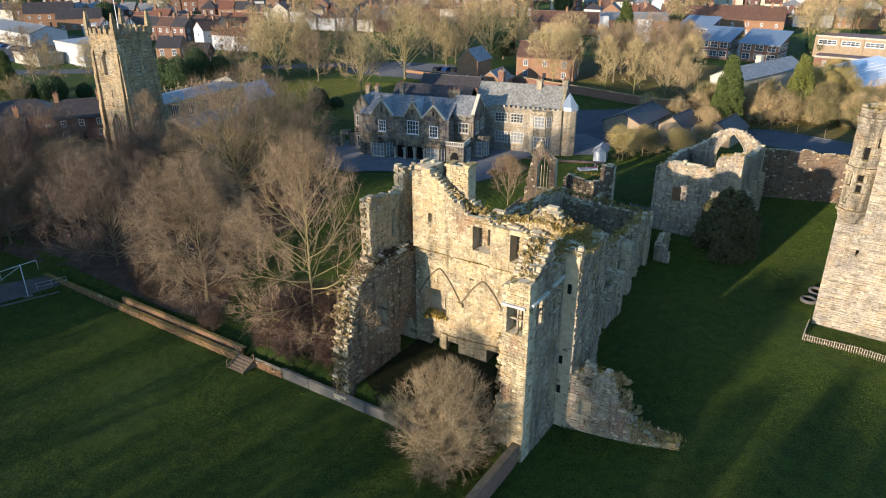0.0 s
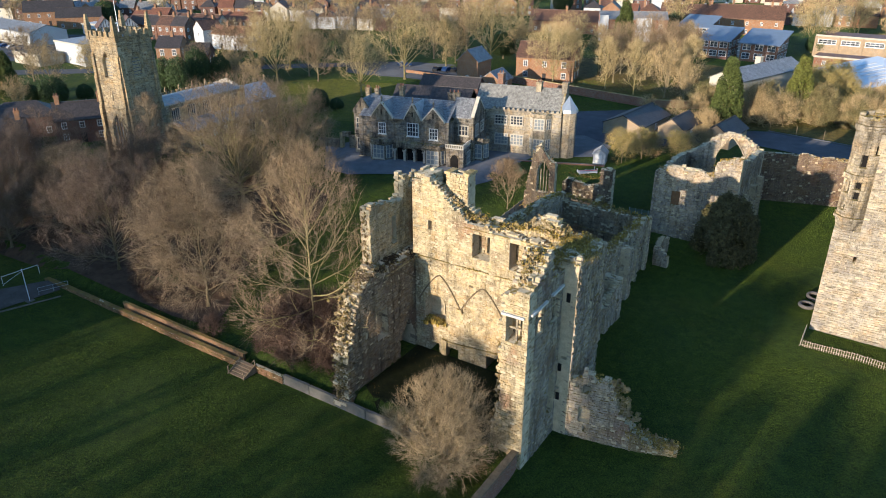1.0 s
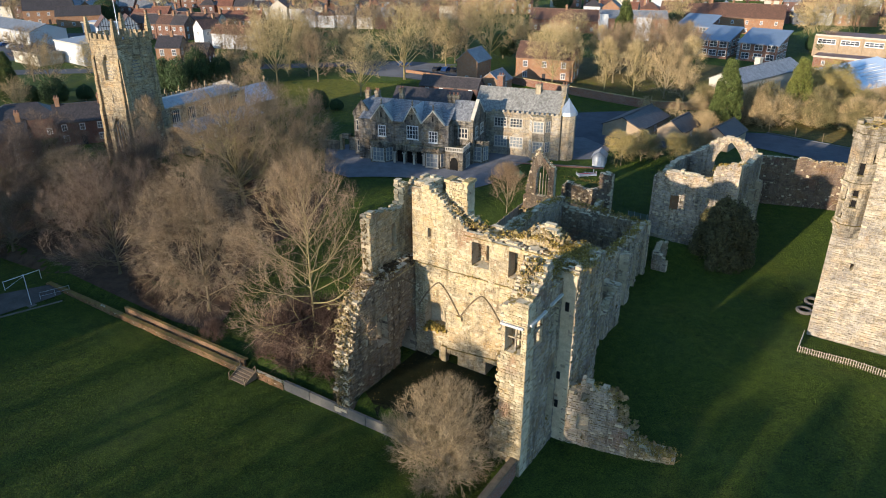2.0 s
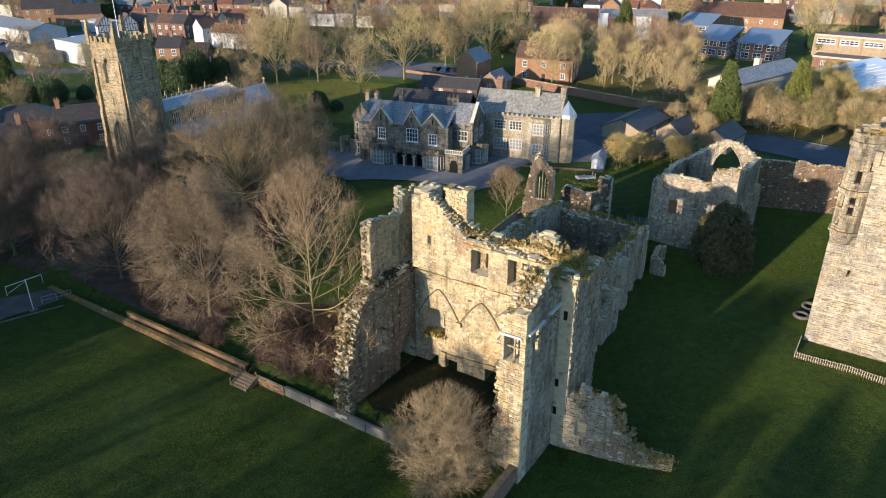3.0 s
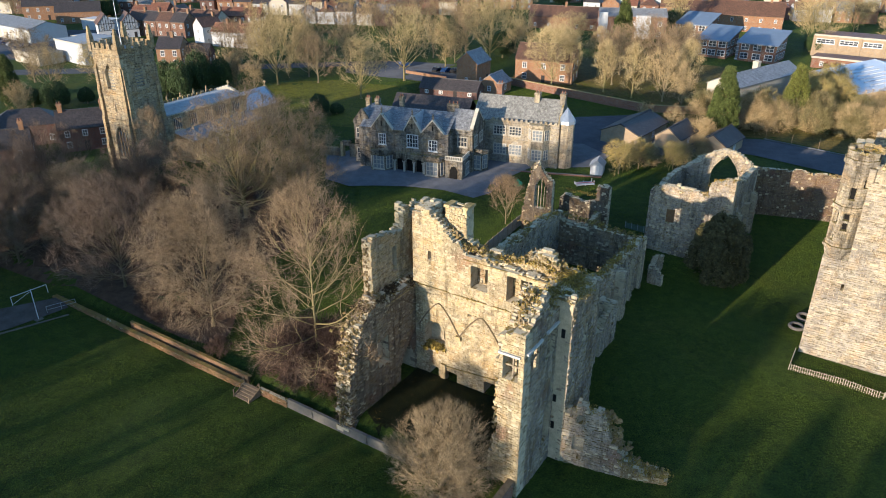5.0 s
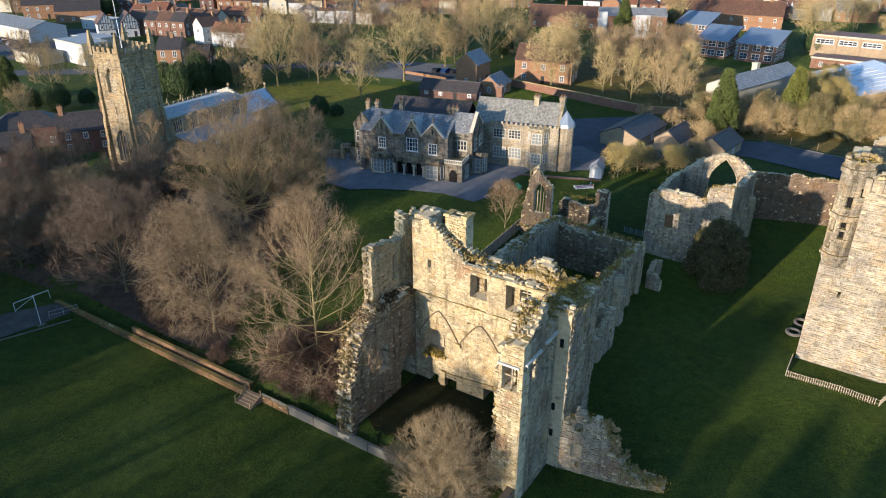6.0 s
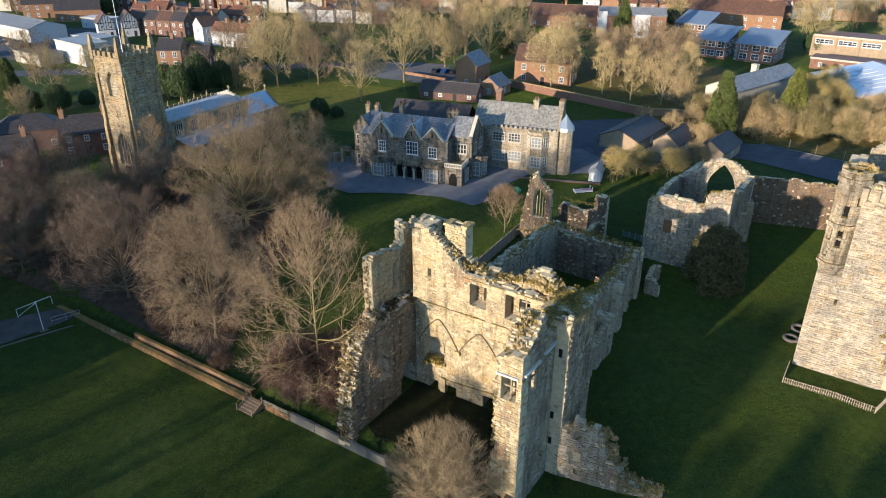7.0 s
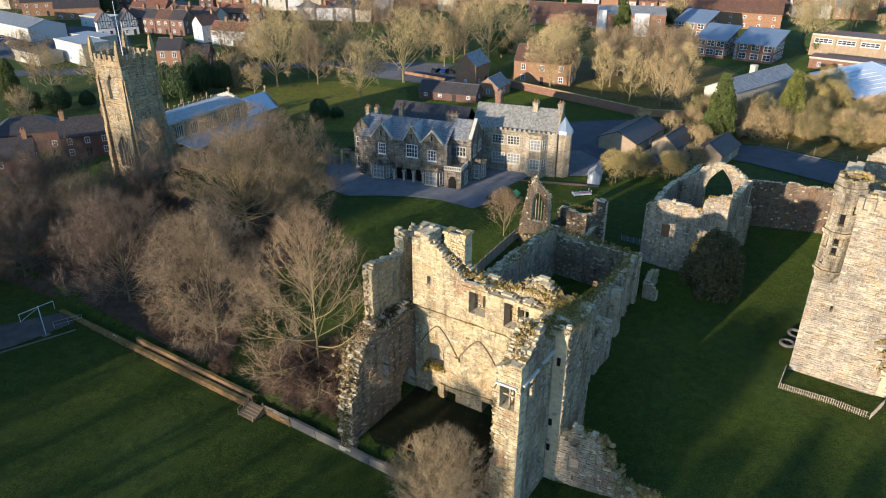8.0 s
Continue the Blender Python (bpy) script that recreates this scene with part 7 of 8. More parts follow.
# far rows, up to the top of the view
rows = [(-58, 322, -10, 5), (-40, 348, -6, 6), (-165, 350, 0, 5), (15, 366, -5, 4), (-128, 318, -12, 3), (110, 336, -16, 4), (190, 300, -25, 4), (-205, 352, -10, 7), (-110, 352, -6, 9), (-150, 392, 4, 9), (-60, 372, -4, 5), (-20, 400, 2, 7), (70, 345, -22, 5), (60, 392, -10, 8), (150, 330, -18, 5), (165, 372, -22, 7), (-95, 430, 0, 8), (30, 440, 3, 9), (150, 430, -14, 8), (-230, 410, 8, 6), (235, 345, -30, 5)]
mats = [M_BRICK, M_WHITE, M_BRICKO, M_CREAM, M_BRICKD]
rts = [M_TILE, M_TILER, M_TILED, M_SLATE]
hr = random.Random(4)
for x, y, rot, n in rows:
    for k in range(n):
        px, py = x + k * 8.6 * math.cos(radians(rot)), y + k * 8.6 * math.sin(radians(rot))
        wm = hr.choice(mats)
        house("town_house", px, py, rot + hr.choice((0, 0, 90, 4)), hr.uniform(6.5, 8.4), hr.uniform(7, 9), hr.uniform(5.0, 6.0), hr.uniform(2.4, 3.4), wm, hr.choice(rts), hr.choice(("gable", "gable", "hip", "cross")), win=(2, 2), ends=0,
              chim=(hr.choice((0.7, -0.7)),), label={M_BRICK: "red brick", M_WHITE: "white rendered", M_BRICKO: "orange brick", M_CREAM: "cream rendered", M_BRICKD: "dark brick"}[wm] + " suburban house with a pitched tiled roof", group="distant houses", door=False)


# ---- parked cars ----
def car_mesh():
    g, gl = Geo(), Geo()
    g.profile([(-2.1, 0.35), (2.1, 0.35), (2.15, 0.75), (1.9, 0.92), (1.15, 1.0), (0.55, 1.42), (-1.1, 1.45), (-1.75, 1.0), (-2.1, 0.9)], -0.85, 0.85)
    gl.profile([(1.02, 1.02), (0.52, 1.37), (-1.05, 1.40), (-1.6, 1.02)], -0.87, 0.87)
    return g, gl


def car(x, y, rot, paint, colour):
    ob = thing("parked_car", pose(x, y, lie(x, y) + 0.06, 0, 0, rot), (0, 0, 0), colour + " hatchback car parked on asphalt", "car", "parked cars")
    g, gl = car_mesh()
    part("body", g, paint, ob)
    part("windows", gl, M_GLASS, ob)
    for wx in (-1.3, 1.3):
        for wy in (-0.8, 0.8):
            wheel = part("wheel", Geo().tube([(wx, wy - 0.1, 0.32), (wx, wy + 0.1, 0.32)], 0.32, 12), M_TIMBER, ob)
            part("rim", Geo().tube([(wx, wy - 0.11, 0.32), (wx, wy + 0.11, 0.32)], 0.19, 10), M_METAL, wheel)


CN = ["black", "white", "blue", "silver", "red"]
for k, (x, y, r) in enumerate(((-1.5, 218, 60), (1.2, 217.5, 60), (4.0, 217, 60), (6.6, 216, 60), (-12, 226, 20), (-166, 272, 50), (-161, 268, 50), (-156, 264, 50), (-150, 262, 50), (-142, 252, 10), (-156, 248, 40), (-148, 258, 50), (-170, 262, 40))):
    i = (0, 2, 0, 1, 2, 0, 2, 3, 2, 3, 1, 0, 4)[k]
    car(x, y, r, M_CARS[i], CN[i])

# ---- trees ----
def tubes(segs, sides):
    """Tapered tubes for many branch pieces at once: rows of p0, p1, r0, r1."""
    s = np.asarray(segs)
    a, b, r0, r1 = s[:, 0:3], s[:, 3:6], s[:, 6], s[:, 7]
    d = b - a
    d /= np.linalg.norm(d, axis=1)[:, None] + 1e-9
    ref = np.where(np.abs(d[:, 2:3]) < 0.9, np.array([[0, 0, 1.0]]), np.array([[1.0, 0, 0]]))
    u = np.cross(d, ref)
    u /= np.linalg.norm(u, axis=1)[:, None] + 1e-9
    w = np.cross(d, u)
    n = len(s)
    ang = np.arange(sides) * math.tau / sides
    ring = u[:, None, :] * np.cos(ang)[None, :, None] + w[:, None, :] * np.sin(ang)[None, :, None]
    v = np.concatenate([a[:, None] + ring * r0[:, None, None], b[:, None] + ring * r1[:, None, None]], 1).reshape(-1, 3)
    k = np.arange(sides)
    f = np.stack([k, (k + 1) % sides, (k + 1) % sides + sides, k + sides], 1)
    return v, (np.arange(n)[:, None, None] * 2 * sides + f[None]).reshape(-1, 4)


def fast_mesh(name, v, f, mat, smooth=False):
    v, f = np.asarray(v, dtype=np.float32), np.asarray(f, dtype=np.int32)
    me = bpy.data.meshes.new(name)
    me.vertices.add(len(v))
    me.vertices.foreach_set("co", v.ravel())
    k = f.shape[1]
    me.loops.add(f.size)
    me.loops.foreach_set("vertex_index", f.ravel())
    me.polygons.add(len(f))
    me.polygons.foreach_set("loop_start", np.arange(len(f), dtype=np.int32) * k)
    if smooth:
        me.polygons.foreach_set("use_smooth", np.ones(len(f), dtype=bool))
    me.materials.append(mat)
    me.update(calc_edges=True)
    return me


def crown_width(shape, k):
    """How wide a crown is at a part k of its height, 1 at its widest."""
    if k < 0 or k > 1:
        return 0.05
    if shape == "vase":
        return min(0.30 + 1.25 * k, math.sqrt(max(0.0, 1 - (max(0.0, k - 0.58) / 0.42) ** 2)))
    if shape == "upright":
        return max(0.05, 1 - (abs(k - 0.36) / 0.64) ** 2.6) ** 0.62
    if shape == "dome":
        return math.sqrt(max(0.0, 1 - k ** 2.2)) * (0.62 + 0.38 * min(1.0, k * 3.2))
    return math.sqrt(max(0.0, 1 - ((k - 0.42) / 0.58) ** 2)) if k > 0.42 else math.sqrt(1 - ((0.42 - k) / 0.52) ** 2)


def bare_tree(seed, height, spread, first, shape="round", limbs=16, subs=8, fine=6, twigs=5, twig_len=(0.6, 1.5), tip=0.011,
              rise=0.05, droop=0.0, top=0.35, tilt=(20, 70), thick=1.0, bark=None, twig=None):
    """Meshes of trunk and crown for one bare tree: limbs that leave the trunk, branches that leave the limbs, fine
    branches and twigs, all kept inside an uneven crown."""
    r = np.random.default_rng(seed)
    low = first * 0.55
    span = height - low

    def reach(p):
        k = (p[2] - low) / span
        a = math.atan2(p[1], p[0])
        lump = 1 + 0.30 * noise.noise((math.cos(a) * 1.6 + seed, math.sin(a) * 1.6, k * 3.2)) + 0.12 * noise.noise((math.cos(a) * 5, math.sin(a) * 5 + seed, k * 9))
        return math.hypot(p[0], p[1]) / (spread * lump * max(0.04, crown_width(shape, k)))

    def shoot(p, d, length, parts, wob, lift):
        pts = [np.array(p, dtype=float)]
        d = d / (np.linalg.norm(d) + 1e-9)
        step = length / parts
        for i in range(parts):
            d = d + r.normal(0, wob, 3) + np.array([0, 0, lift])
            d /= np.linalg.norm(d) + 1e-9
            q = pts[-1] + d * step
            if i > 0 and (reach(q) > 1.0 or q[2] < 0.25):
                break
            pts.append(q)
        return pts

    def side(d, ang):
        d = d / (np.linalg.norm(d) + 1e-9)
        u = np.cross(d, r.normal(0, 1, 3))
        u /= np.linalg.norm(u) + 1e-9
        return d * math.cos(ang) + u * math.sin(ang)

    big, thin, tips = [], [], []

    def lay(pts, r0, r1):
        n = len(pts) - 1
        for i in range(n):
            ra, rb = r0 + (r1 - r0) * (i / n) ** 0.8, r0 + (r1 - r0) * ((i + 1) / n) ** 0.8
            (big if ra > 0.024 else thin).append((*pts[i], *pts[i + 1], ra, rb))

    R = height * 0.0155 * thick
    ztop = first + (height - first) * top
    n0 = max(3, int(ztop / 1.2))
    trunk = [np.array([0.25 * spread * 0.12 * noise.noise((z * 0.2, seed, 0)), 0.25 * spread * 0.12 * noise.noise((z * 0.2, 9, seed)), z]) for z in np.linspace(-0.3, ztop, n0 + 1)]
    lay(trunk, R, R * (0.62 if top < 0.5 else 0.22))
    for i in range(limbs):
        u = (i + r.uniform(0.1, 0.9)) / limbs
        z = first * 0.85 + (ztop - first * 0.85) * u
        f = (z + 0.3) / (ztop + 0.3) * n0
        j = min(n0 - 1, int(f))
        p = trunk[j] + (trunk[j + 1] - trunk[j]) * (f - j)
        az = i * 2.399 + r.uniform(-0.5, 0.5)
        el = radians(tilt[0] + (tilt[1] - tilt[0]) * u + r.uniform(-12, 12))
        d = np.array([math.cos(az) * math.cos(el), math.sin(az) * math.cos(el), math.sin(el)])
        L = (spread + span * 0.35) * r.uniform(0.85, 1.25)
        limb = shoot(p, d, L, 11, 0.10, rise)
        if len(limb) < 3:
            continue
        full = (len(limb) - 1) / 11
        r1 = R * (0.46 - 0.18 * u) * (0.55 + 0.5 * full)
        lay(limb, r1, tip * 1.6)
        for k in range(subs):
            v = 0.22 + 0.78 * (k + r.uniform(0, 1)) / subs
            f2 = min(len(limb) - 1.001, v * (len(limb) - 1))
            j2 = int(f2)
            p2 = limb[j2] + (limb[j2 + 1] - limb[j2]) * (f2 - j2)
            d2 = side(limb[j2 + 1] - limb[j2], radians(r.uniform(28, 62)))
            L2 = L * full * r.uniform(0.30, 0.55) * (1.12 - 0.5 * v)
            br = shoot(p2, d2, L2, 6, 0.15, rise * 1.2 - droop * 0.5)
            if len(br) < 3:
                continue
            r2 = max(tip * 1.8, min(r1 * (1 - v) * 0.75 + 0.01, r1 * 0.5))
            lay(br, r2, tip * 1.15)
            for m in range(fine):
                w = 0.15 + 0.85 * (m + r.uniform(0, 1)) / fine
                f3 = min(len(br) - 1.001, w * (len(br) - 1))
                j3 = int(f3)
                p3 = br[j3] + (br[j3 + 1] - br[j3]) * (f3 - j3)
                d3 = side(br[j3 + 1] - br[j3], radians(r.uniform(25, 60)))
                fb = shoot(p3, d3, max(0.8, L2 * r.uniform(0.28, 0.5) * (1.1 - 0.4 * w)), 3, 0.17, rise - droop)
                if len(fb) < 2:
                    continue
                lay(fb, tip * 1.25, tip * 0.8)
                tips.append((fb[0], fb[-1]))
            tips.append((br[-2], br[-1]))
        tips.append((limb[-2], limb[-1]))
    # root flare
    for k in range(6):
        a = k * math.tau / 6 + r.uniform(-0.3, 0.3)
        big.append((R * 1.3 * math.cos(a), R * 1.3 * math.sin(a), -0.15, 0.15 * math.cos(a) * R, 0.15 * math.sin(a) * R, 1.1 * min(1.0, height / 10), R * 0.4, R * 0.3))
    v1, f1 = tubes(big, 5)
    stem_mesh = fast_mesh("trunk", v1, f1, bark or M_BARK, True)
    v2, f2 = tubes(thin, 3)
    # fine twigs: slender spikes from the outer branches
    e = np.array([[*a, *b] for a, b in tips])
    src = np.repeat(np.arange(len(e)), twigs)
    a, b = e[src, :3], e[src, 3:]
    base = a + (b - a) * r.uniform(0.15, 1.0, (len(src), 1))
    along = b - a
    along /= np.linalg.norm(along, axis=1)[:, None] + 1e-9
    d = along * 1.0 + r.normal(0, 0.42, (len(src), 3)) + np.array([0, 0, 0.18 - droop * 2.2])
    d /= np.linalg.norm(d, axis=1)[:, None] + 1e-9
    ln = r.uniform(*twig_len, len(src))
    mid = base + d * (ln * 0.5)[:, None]
    d2 = d + r.normal(0, 0.22, d.shape) + np.array([0, 0, 0.10 - droop * 2.2])
    d2 /= np.linalg.norm(d2, axis=1)[:, None] + 1e-9
    end = mid + d2 * (ln * 0.5)[:, None]
    t = tip * 0.75
    one = np.ones((len(src), 1))
    v3, f3 = tubes(np.concatenate([np.concatenate([base, mid, one * t, one * t * 0.75], 1), np.concatenate([mid, end, one * t * 0.75, one * t * 0.3], 1)]), 3)
    crown = fast_mesh("crown", np.concatenate([v2, v3]), np.concatenate([f2, f3 + len(v2)]), twig or M_TWIG)
    return stem_mesh, crown


def plant(kind, meshes, x, y, label, category="tree", s=1.0, sz=None, turn=None, group="", dz=0.0, names=("trunk", "crown")):
    """Sets a tree into the ground: an Empty with its trunk and crown."""
    z = lie(x, y) + dz
    ob = new(kind)
    ob.empty_display_size = 0.5
    ob.matrix_world = Matrix.LocRotScale((x, y, z), Euler((0, 0, turn if turn is not None else random.uniform(0, 6.28))), (s, s, sz or s))
    tagged(ob, label, category, group)
    for nm, me in zip(names, meshes):
        c = new(nm, me)
        c.parent = ob
    return ob


def leafy(seed, blobs, count, leaf, mat, flat=0.6, up=0.0):
    """Foliage: many small leaf sprays scattered over the skins of overlapping clumps (x, y, z, rx, ry, rz)."""
    r = np.random.default_rng(seed)
    b = np.array(blobs, dtype=float)
    area = (b[:, 3] * b[:, 5]) ** 1.0
    idx = r.choice(len(b), count, p=area / area.sum())
    d = r.normal(0, 1, (count, 3))
    d /= np.linalg.norm(d, axis=1)[:, None]
    lump = 1 + 0.22 * np.array([noise.noise((q[0] * 2.2 + i, q[1] * 2.2, q[2] * 2.2)) for q, i in zip(d, idx)])
    p = b[idx, :3] + d * b[idx, 3:6] * (r.uniform(0.55, 1.04, count) ** 0.5 * lump)[:, None]
    nrm = d + r.normal(0, flat, d.shape) + np.array([0, 0, up])
    nrm /= np.linalg.norm(nrm, axis=1)[:, None]
    u = np.cross(nrm, r.normal(0, 1, d.shape))
    u /= np.linalg.norm(u, axis=1)[:, None]
    w = np.cross(nrm, u)
    s = r.uniform(*leaf, count)[:, None]
    v = np.stack([p - u * s, p - w * s * 0.45, p + u * s + nrm * s * 0.3, p + w * s * 0.45], 1).reshape(-1, 3)
    f = np.arange(count * 4).reshape(-1, 4)
    return fast_mesh("crown", v, f, mat)


def stem(h, r):
    s = [(0, 0, -0.3, 0.05, 0.02, h * 0.5, r, r * 0.8), (0.05, 0.02, h * 0.5, 0, 0, h, r * 0.8, r * 0.35)]
    for k in range(10):
        a, z = k * 2.4, h * (0.25 + 0.07 * k)
        s.append((0, 0, z, 0.5 * r * 14 * math.cos(a) * (1 - 0.07 * k), 0.5 * r * 14 * math.sin(a) * (1 - 0.07 * k), z + h * 0.12, r * 0.35, r * 0.1))
    v, f = tubes(s, 7)
    return fast_mesh("trunk", v, f, M_BARK, True)


OAK = bare_tree(11, 21, 9.8, 3.0, "round", 34, 11, 8, 5, (0.7, 1.7), 0.0115, rise=0.05, top=0.22, tilt=(12, 72), bark=M_BARKY, twig=M_TWIG)
LIME = bare_tree(12, 20.5, 7.4, 3.0, "upright", 40, 8, 6, 4, (0.6, 1.5), 0.0115, rise=0.075, top=0.8, tilt=(-5, 60), thick=0.62, bark=M_BARKY, twig=M_TWIGO)
WEEP = bare_tree(13, 16, 7.8, 1.0, "round", 34, 11, 8, 5, (0.7, 1.6), 0.0115, rise=0.03, droop=0.10, top=0.45, tilt=(15, 75), thick=0.75, bark=M_BARKD, twig=M_TWIG)
WIDE = bare_tree(14, 17, 8.9, 1.2, "round", 34, 11, 8, 5, (0.7, 1.6), 0.0115, rise=0.05, top=0.35, tilt=(15, 72), thick=0.8, bark=M_BARKD, twig=M_TWIGS)
BUSH = bare_tree(15, 9.0, 5.2, 0.3, "dome", 84, 7, 5, 5, (0.4, 0.9), 0.0105, rise=0.03, top=0.06, tilt=(4, 84), thick=0.45, bark=M_TWIGB, twig=M_TWIGB)
SLIM = bare_tree(16, 15, 3.0, 3.0, "upright", 20, 6, 4, 5, (0.5, 1.2), 0.015, rise=0.08, top=0.8, tilt=(30, 65), bark=M_BARK, twig=M_TWIG)
FAR1 = bare_tree(17, 20, 9.0, 3.6, "vase", 16, 8, 5, 6, (0.9, 2.0), 0.019, rise=0.05, top=0.2, tilt=(30, 80), bark=M_BARKY, twig=M_TWIGY)
FAR2 = bare_tree(18, 18, 8.0, 2.8, "vase", 15, 8, 5, 6, (0.9, 2.0), 0.019, rise=0.05, top=0.25, tilt=(25, 80), bark=M_BARK, twig=M_TWIGO)
FAR3 = bare_tree(19, 15, 5.6, 1.2, "round", 15, 7, 5, 6, (0.8, 1.8), 0.019, rise=0.06, top=0.35, tilt=(25, 80), bark=M_BARK, twig=M_TWIGR)
FAR4 = bare_tree(20, 17, 4.6, 1.5, "upright", 18, 6, 5, 6, (0.8, 1.8), 0.019, rise=0.09, top=0.75, tilt=(35, 72), bark=M_BARKY, twig=M_TWIGY)
SCRUB = bare_tree(22, 3.6, 2.2, 0.2, "dome", 24, 5, 4, 5, (0.4, 0.9), 0.013, rise=0.03, top=0.08, tilt=(15, 85), thick=0.5, bark=M_TWIGD, twig=M_TWIGD)
WILL = bare_tree(23, 9, 4.8, 1.5, "round", 16, 7, 5, 7, (0.7, 1.6), 0.016, rise=0.02, droop=0.16, top=0.3, tilt=(30, 80), bark=M_BARK, twig=M_TWIGG)
SAPL = bare_tree(24, 8.2, 3.3, 0.7, "upright", 22, 6, 4, 6, (0.4, 0.9), 0.012, rise=0.1, top=0.7, tilt=(40, 75), thick=0.6, bark=M_BARK, twig=M_TWIGO)

plant("lime_tree", LIME, -13.6, 65.0, "tall bare lime tree with russet twigs beside the ruin", s=1.06, sz=1.17)
plant("weeping_tree", WEEP, -29.6, 78.5, "bare drooping tree with grey-brown twigs by the field wall", s=1.05, sz=1.2)
plant("oak_tree", OAK, -32.2, 107.0, "large spreading bare oak tree with sun-yellowed limbs", s=1.2, sz=1.05)
plant("oak_tree", OAK, -25.5, 112.0, "bare oak tree standing before the manor drive", s=0.92, turn=2.0)
plant("bare_tree", WIDE, -45.0, 88.5, "wide bare tree among the dark churchyard trees")
plant("round_bush_tree", BUSH, 0.0, 50.2, "round bare shrubby tree growing inside the ruined tower", s=1.06, sz=1.14, turn=0.4)
plant("slim_tree", SLIM, -51.5, 122.0, "slim bare tree in front of the church tower")
for k, (x, y, s) in enumerate(((-64, 96, 1.0), (-70, 99, 1.05), (-78, 108, 1.0), (-56, 101, 0.85), (-66, 113, 0.9), (-86, 96, 1.0), (-50, 110, 0.8))):
    plant("bare_tree", (WIDE, WEEP)[k % 2], x, y, "dark bare tree in the shaded churchyard edge", s=s, group="churchyard trees")
for k, (x, y, s) in enumerate(((-16.5, 65.0, 0.8), (-11.0, 63.2, 0.8), (-20, 68, 0.7), (-12.6, 65.5, 2.0), (-16.5, 67, 1.9), (-14.2, 65.2, 2.3), (-12.4, 64.6, 1.1), (-18.0, 68.2, 1.1), (-27, 72, 0.7), (-37, 80, 0.8), (-10.2, 60.2, 0.6), (-31, 82, 0.9), (-40, 84, 0.9), (-30, 100, 1.2), (-36, 103, 1.1), (-27, 106, 1.0), (-24, 110, 1.1), (-34, 112, 1.2), (-40, 100, 1.2), (-44, 108, 1.2), (-48, 116, 1.2), (-54, 118, 1.2), (-29, 92, 1.1))):
    plant("undergrowth_shrub", SCRUB, x, y, "tangled bare reddish shrub under the trees", "shrub", s=s, group="undergrowth")
plant("young_tree", SAPL, 10.3, 106.0, "young bare russet tree by the wooden fence", s=1.0)

